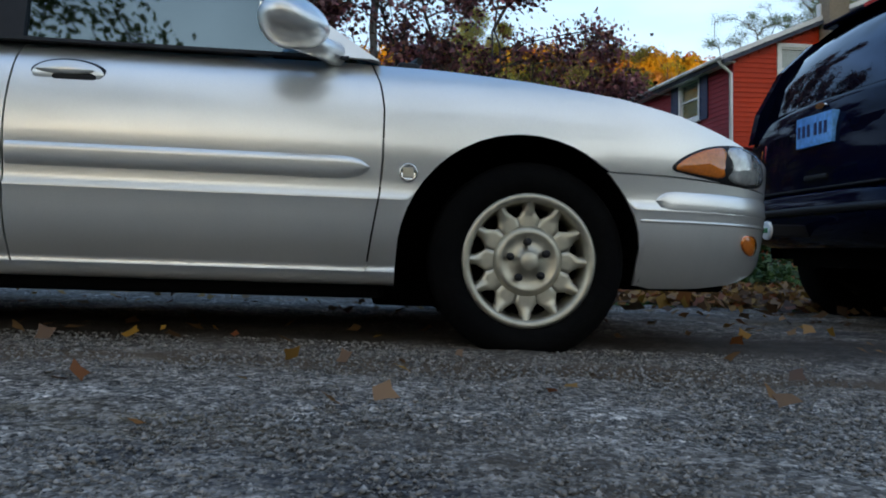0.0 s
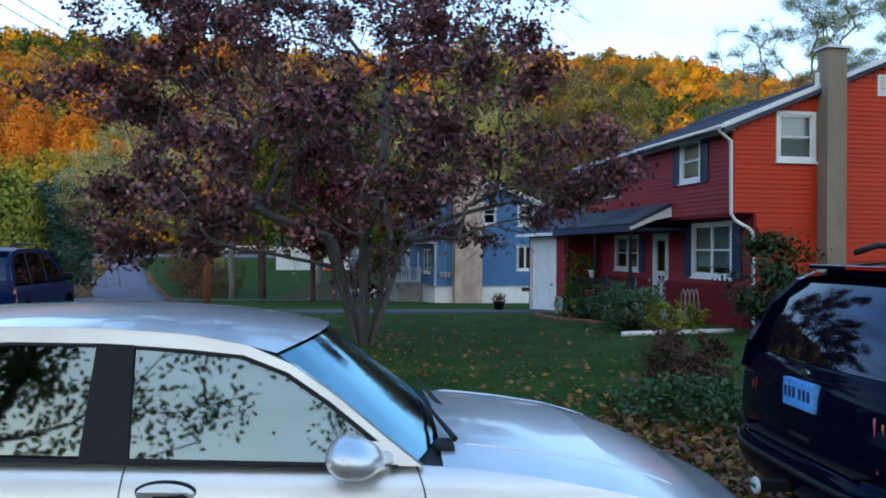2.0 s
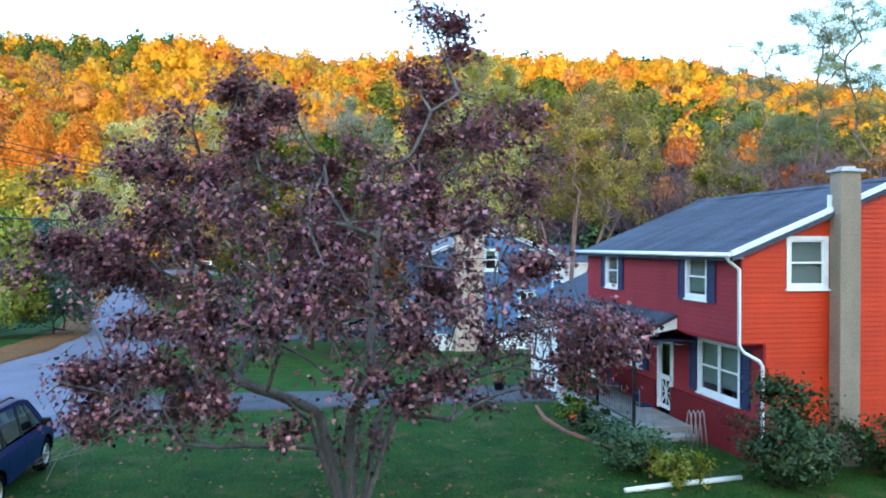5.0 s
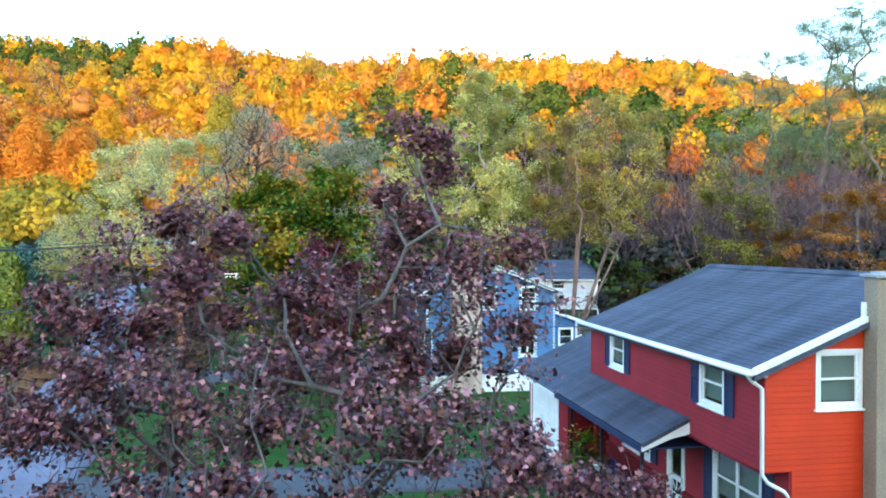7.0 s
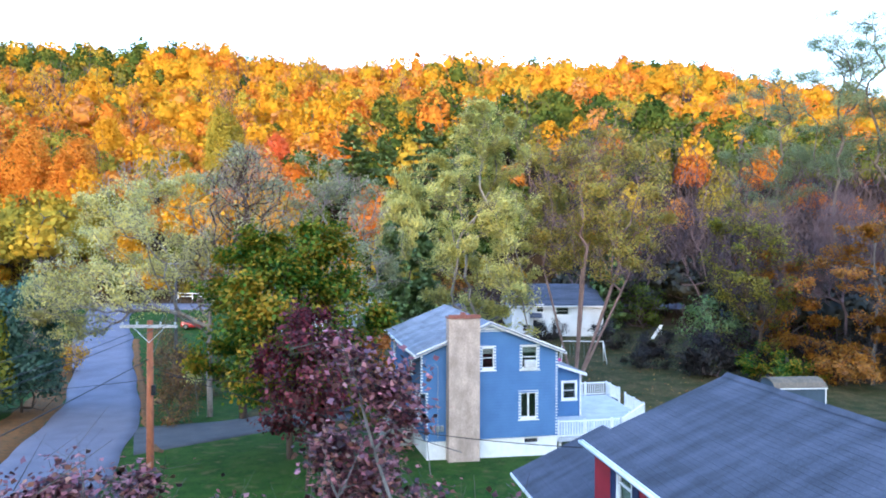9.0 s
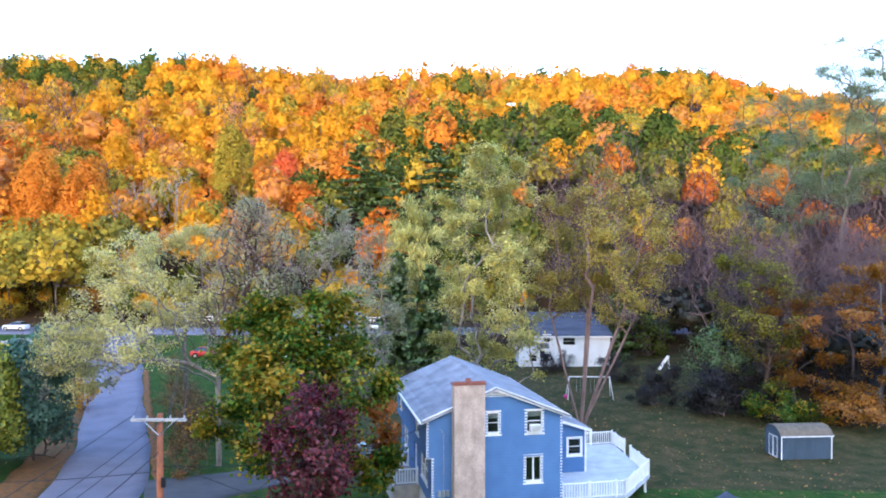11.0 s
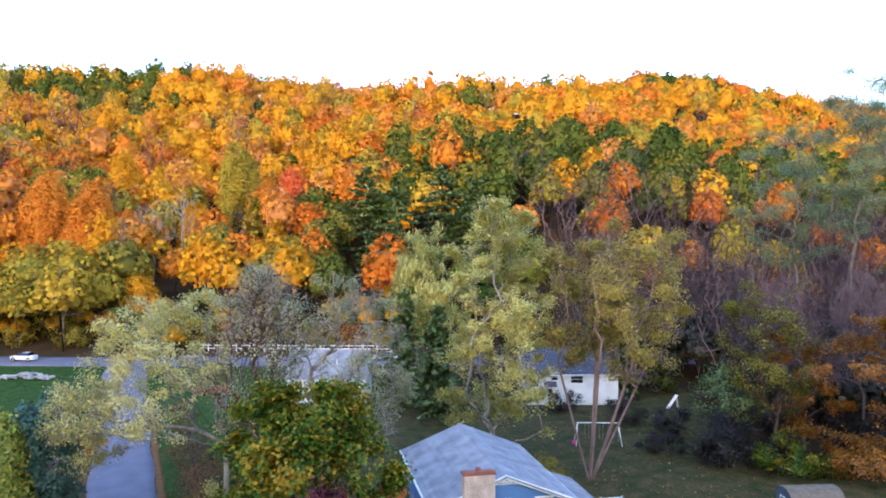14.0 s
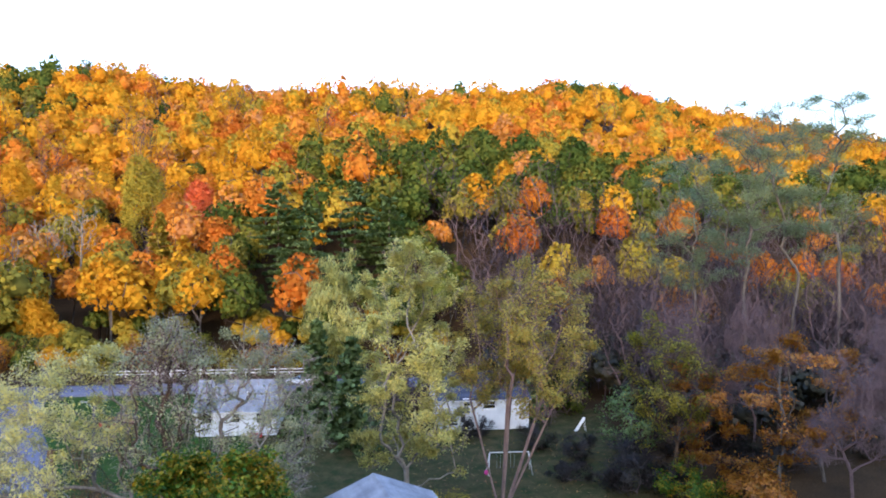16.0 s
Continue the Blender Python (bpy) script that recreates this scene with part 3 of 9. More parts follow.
strip("pavement", [(-22, 32), (-27.5, 45), (-33, 61), (-39.5, 78), (-46, 92)], [(-20.7, 31), (-24, 45), (-30, 62), (-38, 79), (-45, 92)], 0.03, VERGE, "band of rust-brown fallen leaves along the road", "verge", n=60, across=4)


# ---- trees ----
def grow(rng, fork, tips, step, roots=((0, 0, 0),), tip_r=0.012, power=0.5, bias=0.35, sag=0.0, lean=0.12, wave=1.0, hang=1.2, clear=0.0):
    """A branching skeleton: stems from the roots to the fork height, then every tip is joined to the nearest fitting limb.
    Gives node places, each node's parent and its radius."""
    P, par, run = [], [], []
    if len(roots) > 1:
        P.append(np.array([0, 0, -0.15])), par.append(-1), run.append(0.0)
    for r in roots:
        r = np.array(r, dtype=float)
        P.append(r), par.append(0 if len(roots) > 1 else -1), run.append(0.0)
        n = max(2, int(fork / step))
        d = np.array([rng.normal(0, 0.06) + r[0] * lean, rng.normal(0, 0.06) + r[1] * lean, 1.0])
        for i in range(n):
            P.append(P[-1] + d * fork / n + rng.normal(0, 0.03 * step * wave, 3) * (1, 1, 0))
            par.append(len(P) - 2), run.append(run[-1] + fork / n)
    tips = sorted(tips, key=lambda q: q[2] * 0.6 + math.hypot(q[0], q[1]))
    for q in tips:
        q = np.array(q, dtype=float)
        A = np.array(P)
        dist = np.linalg.norm(A - q, axis=1)
        cost = dist + bias * np.array(run) + hang * np.clip(A[:, 2] - q[2] + 0.1, 0, None)
        cost[[i for i in range(len(par)) if par[i] < 0]] += 99
        cost[A[:, 2] < clear] += 50
        j = int(np.argmin(cost))
        L = dist[j]
        n = max(1, int(round(L / step)))
        a = A[j]
        for i in range(1, n + 1):
            t = i / n
            p = a + (q - a) * t
            p = p + np.array([0, 0, (0.07 * L - sag * L * t) * math.sin(math.pi * t) * 0.7]) + (rng.normal(0, 0.09 * step * wave, 3) if i < n else 0)
            P.append(p), par.append(j if i == 1 else len(P) - 2), run.append(run[par[-1]] + L / n)
    P, par = np.array(P), np.array(par)
    cnt = np.zeros(len(P))
    kids = np.bincount(par[par >= 0], minlength=len(P))
    cnt[kids == 0] = 1
    for i in range(len(P) - 1, -1, -1):
        if par[i] >= 0:
            cnt[par[i]] += cnt[i]
    rad = tip_r * cnt ** power
    return P, par, rad, kids


def limbs(P, par, rad, sides=5):
    """Tapered tubes along a skeleton: vertices and quads."""
    c = np.where(par >= 0)[0]
    p = par[c]
    A, B = P[p], P[c]
    d = B - A
    d /= np.linalg.norm(d, axis=1, keepdims=True) + 1e-9
    ref = np.where(np.abs(d[:, 2:3]) < 0.9, np.array([[0, 0, 1.0]]), np.array([[1.0, 0, 0]]))
    u = np.cross(d, ref)
    u /= np.linalg.norm(u, axis=1, keepdims=True) + 1e-9
    w = np.cross(d, u)
    ang = np.arange(sides) * 2 * math.pi / sides
    ring = u[:, None] * np.cos(ang)[None, :, None] + w[:, None] * np.sin(ang)[None, :, None]
    ra = np.minimum(rad[p], rad[c] * 1.35)[:, None, None]
    rb = rad[c][:, None, None]
    V = np.stack([A[:, None] + ring * ra, B[:, None] + ring * rb], 1).reshape(-1, 3)
    k = np.arange(sides)
    f = np.stack([k, (k + 1) % sides, (k + 1) % sides + sides, k + sides], 1)
    F = (np.arange(len(c))[:, None, None] * 2 * sides + f[None]).reshape(-1, 4)
    return V, F


LEAF = {
    "diamond": np.array([(0, -0.5, 0), (0.3, 0, 0.07), (0, 0.5, 0), (-0.3, 0, 0.07)]),
    "spray": np.array([(-0.1, -0.5, 0), (0.5, -0.1, 0.12), (0.15, 0.5, -0.05), (-0.5, 0.2, 0.1)]),
    "maple": np.array([(0, -0.5, 0), (0.5, -0.14, 0.05), (0.22, 0.1, 0.02), (0, 0.5, 0.04), (-0.22, 0.1, 0.02), (-0.5, -0.14, 0.05)]),
    "twig": np.array([(-0.009, -0.5, 0), (0.009, -0.5, 0), (0.05, 0.5, 0.03), (0.046, 0.5, 0.03)]),
    "needle": np.array([(-0.07, -0.5, 0), (0.07, -0.5, 0), (0.1, 0.5, 0.0), (-0.1, 0.5, 0.0)]),
}


def leaves(rng, C, size, shape="diamond", up=0.4, spread=0.35, droop=0.0, centre=None, outward=0.9, facing=None, wobble=0.5):
    """Leaves at the places C, turned at random, leaning upwards by up."""
    n = len(C)
    N = rng.normal(0, 1, (n, 3)) + np.array([0, 0, up * 2])
    if centre is not None:
        O = C - centre
        N = N + outward * 2 * O / (np.linalg.norm(O, axis=1, keepdims=True) + 1e-9)
    if facing is not None:
        N = facing + rng.normal(0, wobble, (n, 3))
    N /= np.linalg.norm(N, axis=1, keepdims=True)
    T = rng.normal(0, 1, (n, 3)) - np.array([0, 0, droop * 2])
    T -= N * (T * N).sum(1, keepdims=True)
    T /= np.linalg.norm(T, axis=1, keepdims=True) + 1e-9
    S = np.cross(T, N)
    s = size * rng.uniform(1 - spread, 1 + spread, n)[:, None, None]
    L = LEAF[shape]
    V = C[:, None] + s * (S[:, None] * L[None, :, 0:1] + T[:, None] * L[None, :, 1:2] + N[:, None] * L[None, :, 2:3])
    k = len(L)
    return V.reshape(-1, 3), np.arange(n * k).reshape(n, k)


def leaf_places(rng, P, par, rad, kids, n, radius, thin=0.02, squash=0.7, clump=1.2):
    """Places for n leaves round the thin outer twigs."""
    w = np.where(rad <= thin * 1.01, 1.0, 0.0) + np.where(kids == 0, 2.0, 0.0)
    w[par < 0] = 0
    w[P[:, 2] < 0.13 * P[:, 2].max()] = 0
    w = w * rng.gamma(clump, 1.0, len(w))
    i = rng.choice(len(P), n, p=w / w.sum())
    t = rng.uniform(0, 1, n)[:, None]
    C = P[i] * t + P[np.maximum(par[i], 0)] * (1 - t)
    return C + rng.normal(0, 1, (n, 3)) * np.array([radius, radius, radius * squash])


def dome(rng, n, cx, cy, zc, rx, ry, rz, shell=0.45, low=-0.7, lumps=0.18):
    """Twig ends in the outer part of a lumpy dome."""
    out = []
    ph = rng.uniform(0, 6.28, 6)
    while len(out) < n:
        v = rng.normal(0, 1, 3)
        v /= np.linalg.norm(v)
        if v[2] < low:
            continue
        a = math.atan2(v[1], v[0])
        k = 1 + lumps * (math.sin(2 * a + ph[0]) * 0.6 + math.sin(3 * a + 2 * v[2] + ph[1]) + 0.8 * math.sin(5 * a + 4 * v[2] + ph[2]) * 0.7)
        r = k * rng.uniform(shell, 1) ** 0.6
        out.append((cx + v[0] * rx * r, cy + v[1] * ry * r, zc + v[2] * rz * r))
    return out


def plumes(rng, k, per, reach, zlo, zhi, rx, rz, cx=0.0, cy=0.0, full=0.75):
    """Twig ends in k upright sub-crowns, spread over a disc that narrows upwards."""
    out = []
    for i in range(k):
        t = (i + rng.random()) / k
        a, q = rng.uniform(0, 6.28), reach * (1 - full * t * t) * math.sqrt(rng.uniform(0.05, 1))
        s = rng.uniform(0.75, 1.25)
        out += dome(rng, per, cx + math.cos(a) * q, cy + math.sin(a) * q, zlo + (zhi - zlo) * t, rx * s, rx * s, rz * s, shell=0.25, low=-0.9)
    return out


def leafy_normals(rng, C, mid, soft, k):
    """Shading ways for leaves at C: out of the crown and upwards, loosened by each leaf's own tilt."""
    O = C - mid
    O = O / (np.linalg.norm(O, axis=1, keepdims=True) + 1e-9) + (0, 0, 0.3)
    N = soft * O + (1 - soft) * 1.3 * rng.normal(0, 1, C.shape)
    return np.repeat(N, k, 0)


def tree(name, x, y, seed, label, fork, tips, step, leaf, n, size, radius, bark, leafmat, shape="diamond", roots=((0, 0, 0),), tip_r=0.012,
         power=0.5, up=0.4, thin=0.03, category="tree", group="", sides=4, bias=0.35, droop=0.0, sag=0.0, crown_name="crown", sink=0.05, lean=0.12, wave=1.0, clump=1.2, hang=1.2, clear=0.0, soft=0.75, twigs=0, twig_size=1.2, twig_fall=-0.6, twig_mat=None):
    rng = np.random.default_rng(seed)
    P, par, rad, kids = grow(rng, fork, tips(rng), step, roots, tip_r, power, bias, sag, lean, wave, hang, clear)
    t = thing(name, pose(x, y, gz(x, y) - sink), label, category, group)
    V, F = limbs(P, par, rad, sides)
    part("trunk", mesh_np("trunk", V, F, bark, smooth=True), bark, t)
    if n:
        C = leaf_places(rng, P, par, rad, kids, n, radius, thin, clump=clump)
        mid = C.mean(0) - (0, 0, 0.1 * np.ptp(C[:, 2]))
        V, F = leaves(rng, C, size, shape, up, droop=droop, centre=mid, outward=0.5)
        tone = np.full(len(V), rng.uniform(0.2, 0.8))
        part(crown_name, mesh_np("crown", V, F, leafmat, tone, normals=leafy_normals(rng, C, mid, soft, F.shape[1]) if soft else None), leafmat, t)
    if twigs:
        m = twig_mat or bark
        V, F = leaves(rng, leaf_places(rng, P, par, rad, kids, twigs, 0.25, thin), twig_size, "twig", 0.0, droop=twig_fall)
        tagged(part("outer_growth", mesh_np("outer_growth", V, F, m), m, t), kind="stuff")
    return t


def lobed(rng, n, rx, ry, rz, zc, count=13, small=0.26, big=0.44, main=0.6):
    """Places and outward ways over the outside of a billowing crown of overlapping lobes; also how far the crown reaches in any way."""
    S = np.array([rx, ry, rz])
    mid = np.array([0, 0, zc])
    lobes = [(mid, main)]
    for k in range(count):
        v = rng.normal(0, 1, 3)
        v /= np.linalg.norm(v)
        v[2] = abs(v[2]) - 0.38
        lobes.append((mid + v * S * (main + rng.uniform(0.0, 0.12)), rng.uniform(small, big)))
    cs, qs = np.array([c for c, q in lobes]), np.array([q for c, q in lobes])
    C, N = [], []
    while len(C) < n:
        v = rng.normal(0, 1, (400, 3))
        v /= np.linalg.norm(v, axis=1, keepdims=True)
        i = rng.integers(len(lobes), size=400)
        p = cs[i] + v * S * (qs[i] * rng.uniform(0.93, 1.08, 400))[:, None]
        d = np.linalg.norm((p[:, None] - cs[None]) / S, axis=2)
        ok = (v[:, 2] > -0.6) & (d >= qs[None] * 0.9).all(1)
        C += list(p[ok])
        N += list(v[ok])

    def reach(w):
        """Distance from the middle to the crown's skin along unit ways w."""
        out = np.zeros(len(w))
        for c, q in lobes:
            o, u = (c - mid) / S, w / S
            a, b, k = (u * u).sum(1), (u * o).sum(1), (o * o).sum() - q * q
            disc = b * b - a * k
            out = np.maximum(out, np.where(disc > 0, (b + np.sqrt(np.maximum(disc, 0))) / a, 0))
        return out

    return np.array(C[:n]), np.array(N[:n]), reach


def lobed_tree(name, x, y, seed, label, rx, ry, rz, zc, n, size, m, bark, shape="maple", count=16, fork=2.2, jit=0.45, main=0.6, small=0.16, big=0.34):
    """A dense tree: limbs within, leaves over the skin of a lobed crown and some below it."""
    rng = np.random.default_rng(seed)
    C, N, reach = lobed(rng, n, rx, ry, rz, zc, count, small, big, main)
    P, par, rad, kids = grow(rng, fork, dome(rng, 80, 0, 0, zc, rx * 0.75, ry * 0.75, rz * 0.8, shell=0.4, low=-0.8), 0.8, tip_r=0.02)
    t = thing(name, pose(x, y, gz(x, y) - 0.05), label, "tree")
    V, F = limbs(P, par, rad, 5)
    part("trunk", mesh_np("trunk", V, F, bark, smooth=True), bark, t)
    C = C + rng.normal(0, size * 1.1, C.shape)
    inner = rng.random(n) < 0.25
    C[inner] = (C[inner] - (0, 0, zc)) * rng.uniform(0.6, 0.95, (inner.sum(), 1)) + (0, 0, zc)
    V, F = leaves(rng, C, size, shape, 0, facing=N, wobble=jit)
    part("crown", mesh_np("crown", V, F, m, np.full(len(V), 0.5), normals=np.repeat(N + rng.normal(0, 0.3, N.shape) + (0, 0, 0.2), F.shape[1], 0)), m, t)
    return t


# the purple-leaved maple on the lawn
def maple_tips(rng):
    out = dome(rng, 330, -0.4, 0.2, 3.9, 3.9, 3.8, 2.9, shell=0.35, low=-0.75, lumps=0.12)
    for n, cx, cy, cz, rx, ry, rz in ((80, -3.3, 0.0, 5.3, 1.7, 1.9, 1.5), (30, -4.9, -0.2, 4.6, 1.3, 1.1, 0.6), (60, -3.6, -0.4, 2.2, 1.9, 1.7, 0.9), (60, 2.2, 0.4, 6.0, 1.6, 1.5, 1.7),
                                      (60, 3.5, 0.3, 3.3, 1.9, 1.7, 0.9), (24, 1.4, 0.6, 8.5, 0.6, 0.7, 1.3), (20, 1.8, 0.4, 7.3, 0.9, 0.9, 0.7), (28, -1.6, 0.3, 7.3, 0.8, 0.9, 0.9), (50, -2.8, 0.5, 6.6, 1.6, 1.5, 1.2), (40, 0.3, 1.6, 6.5, 1.7, 1.6, 1.0)):
        out += dome(rng, n, cx, cy, cz, rx, ry, rz, shell=0.35, low=-0.8)
    # the middle of the crown is thin towards the top
    return [q for q in out if q[2] > 0.8 and not (-0.9 < q[0] < 0.75 and q[2] > 5.4 and rng.random() < 0.7)]


tree("purple_maple", -1.6, 13.2, 11, "wide multi-stemmed maple with dark purple leaves on the lawn", 2.0, maple_tips, 0.45, PURPLE, 70000, 0.084, 0.17,
     BARK_GREY, PURPLE, "maple", tip_r=0.0105, power=0.475, up=0.5, thin=0.017, sides=6, bias=0.3, hang=0.45, clear=1.15, sag=0.1, wave=0.7, clump=0.7, soft=0.2, twigs=1400, twig_size=0.8, twig_fall=-0.5, twig_mat=BARK_GREY,
     roots=((-0.06, 0.0, 0), (0.065, 0.03, 0), (0.0, -0.065, 0), (0.015, 0.07, 0), (-0.05, 0.055, 0), (0.06, -0.05, 0), (-0.1, -0.04, 0), (0.105, -0.015, 0), (-0.085, 0.08, 0), (0.075, 0.085, 0)), lean=3.4)

# the green maple by the blue house, with a wine-red tree before it
tree("green_maple", -8.4, 46.0, 12, "dense green maple turning yellow beside the blue house", 2.6,
     lambda r: plumes(r, 34, 9, 5.0, 3.6, 12.4, 1.75, 1.35, full=0.55), 0.8, GREEN_TURNING, 44000, 0.2, 0.36, BARK_BROWN, GREEN_TURNING, "spray", tip_r=0.016, thin=0.05, soft=0.7, clump=0.8)
tree("wine_red_tree", -6.15, 39.5, 13, "small tree with dark wine-red leaves", 1.8,
     lambda r: dome(r, 130, 0, 0, 5.5, 2.2, 2.2, 3.3, shell=0.4, low=-0.9), 0.6, WINE, 6500, 0.17, 0.3, BARK_BROWN, WINE, "spray", tip_r=0.011, thin=0.03, clump=0.5, twigs=900, twig_size=0.8)
tree("orange_sapling", -3.7, 47.5, 14, "slim sapling with bright orange leaves", 2.4,
     lambda r: dome(r, 40, 0, 0, 5.2, 1.0, 1.0, 2.2, shell=0.3, low=-0.9), 0.6, ORANGE_SPRAY, 1300, 0.22, 0.25, BARK_BROWN, ORANGE_SPRAY, "maple", tip_r=0.009)

# pale silver maples beyond, half bare
tree("silver_maple", -14.6, 58.3, 15, "old silver maple, dark-stemmed and nearly bare", 7.0,
     lambda r: plumes(r, 34, 14, 4.6, 9, 19, 1.9, 2.2) + plumes(r, 10, 14, 2.2, 16, 19.5, 1.4, 2.0), 0.8, SAGE, 7000, 0.14, 0.3, BARK_BROWN, GREY_SAGE, "spray", tip_r=0.026, thin=0.06, power=0.46, bias=0.2,
     clump=0.5, twigs=1900, twig_size=1.4, twig_fall=-1.2, twig_mat=PALE_TWIGS)
tree("silver_maple", -11.4, 60.0, 25, "silver maple with pale forked trunks and a few grey-green leaves", 3.5,
     lambda r: plumes(r, 28, 15, 5.6, 8, 18.5, 2.1, 2.0, 2.6), 0.8, SAGE, 13000, 0.13, 0.26, BARK_PALE, GREY_SAGE, "spray", tip_r=0.024, thin=0.06, power=0.46, bias=0.3, clump=0.3,
     roots=((-0.5, 0, 0), (0.6, 0.2, 0)), lean=0.3, twigs=1500, twig_size=1.1, twig_fall=-0.3, twig_mat=PALE_TWIGS)
tree("silver_maple", -17.5, 59.0, 16, "stooping silver maple with pale sage leaves and hanging twigs", 3.5,
     lambda r: plumes(r, 30, 16, 6.4, 8, 17.5, 2.0, 1.6, -4.6, -0.5, 0.5) + plumes(r, 12, 14, 3.6, 6, 11, 1.8, 1.2, -10.6, -1), 0.8, SAGE, 31000, 0.14, 0.3, BARK_PALE, SAGE, "spray", tip_r=0.017, thin=0.05,
     roots=((0.2, 0, 0), (-0.8, 0.3, 0)), power=0.46, lean=0.2, clump=0.35, twigs=1200, twig_size=1.1, twig_fall=0.2, twig_mat=PALE_TWIGS)
# tall pale poplar and the many-stemmed tree
tree("poplar", 3.1, 72.5, 17, "tall poplar with pale yellow-green leaves", 4.5, lambda r: plumes(r, 50, 12, 6.9, 5.5, 24.6, 1.8, 2.2, full=0.68),
     1.1, POPLAR, 60000, 0.16, 0.3, BARK_PALE, POPLAR, "spray", tip_r=0.017, thin=0.05, clump=0.4, twigs=2600, twig_size=1.0, twig_fall=-0.5)
tree("many_stemmed_tree", 11.9, 72.8, 18, "tall many-stemmed tree with thin olive-yellow leaves", 11.0,
     lambda r: plumes(r, 40, 10, 6.6, 11, 22.0, 1.8, 2.2, 2.6, full=0.35), 1.1, OLIVE, 42000, 0.16, 0.4, BARK_MAUVE, STRAW, "spray", tip_r=0.03, thin=0.065,
     roots=((-0.11, 0, 0), (-0.02, 0.06, 0), (0.06, 0, 0), (0.19, -0.05, 0), (0.28, 0.05, 0)), power=0.42, lean=1.6, bias=0.4, wave=0.25, clump=0.7, twigs=4000, twig_size=1.4, twig_fall=-0.8, twig_mat=TWIGS)
tree("yellowing_tree", 31.5, 80.5, 19, "dark-stemmed tree with sparse yellow-green leaves", 4.0,
     lambda r: dome(r, 200, 0, 0, 10, 4.6, 4.2, 8.6, shell=0.3, low=-0.8), 1.0, YELLOWING, 8500, 0.19, 0.4, BARK_BROWN, YELLOWING, "spray", tip_r=0.022, thin=0.06, clump=0.35, twigs=3000, twig_size=1.3)
for i, (hx, hy, hr, hz) in enumerate(((39.5, 73.5, 5.2, 8.5), (47, 78, 5.0, 8.0), (35.5, 82, 3.6, 6.5))):
    tree("russet_tree", hx, hy, 20 + i, "slender tree with layered russet-orange leaves", 3.0,
         lambda r, hr=hr, hz=hz: [q for k in range(15) for q in dome(r, 13, r.normal(0, hr * 0.42), r.normal(0, hr * 0.4), hz * (0.35 + 1.5 * (k + r.random()) / 15), hr * 0.42, hr * 0.42, 0.55, shell=0.2, low=-0.9)],
         1.0, RUSSET, 10000, 0.2, 0.3, BARK_GREY, RUSSET, "spray", tip_r=0.02, thin=0.05, clump=0.6, twigs=1600, twig_size=1.1, twig_mat=TWIGS)
for i, (hx, hy, hh) in enumerate(((44.2, 69.0, 15.5), (49.5, 70.5, 18.5), (53.0, 75.0, 19.0), (37.0, 90.0, 17.0), (42.5, 84.0, 18.5))):
    tree("bare_tree", hx, hy, 230 + i, "bare tree with fine purple-brown twigs at the wood's edge", hh * 0.28,
         lambda r, hh=hh: plumes(r, 20, 12, 3.6, hh * 0.42, hh * 0.92, 1.7, 2.0, full=0.45), 1.0, TWIGS, 0, 0.2, 0.4, TWIGS, TWIGS, tip_r=0.022, thin=0.055, power=0.44, bias=0.4, wave=0.5,
         twigs=4200, twig_size=1.5, twig_fall=-0.8, twig_mat=TWIGS)
# the weeping willow
tree("weeping_willow", -5.6, 105.5, 22, "pale weeping willow with trailing grey-green twigs", 6,
     lambda r: dome(r, 170, 0, 0, 14, 4.2, 4.2, 7.8, shell=0.5, low=-0.9), 1.2, SAGE, 15000, 0.45, 0.45, BARK_GREY, POPLAR, "needle", tip_r=0.015, thin=0.05, droop=1.6, up=0.0)
# tall feathery locusts at the edge of the wood
for i, (lx, ly, lh) in enumerate(((53, 106, 41), (60, 110, 45.5), (66, 105, 46), (47.5, 112, 36))):
    tree("tall_locust", lx, ly, 30 + i, "tall bare-stemmed locust with feathery flat-topped foliage", lh * 0.4,
         lambda r, lh=lh: [q for k in range(46) for q in dome(r, 8, r.normal(0, 3.0), r.normal(0, 2.4), lh * (0.97 - 0.5 * r.random() ** 1.4), 1.8, 1.8, 0.9, shell=0.2, low=-0.8)],
         1.2, LOCUST, 28000, 0.13, 0.5, BARK_GREY, LOCUST, "spray", tip_r=0.028, thin=0.05, group="tall locusts", power=0.44, clump=0.8, bias=0.3)


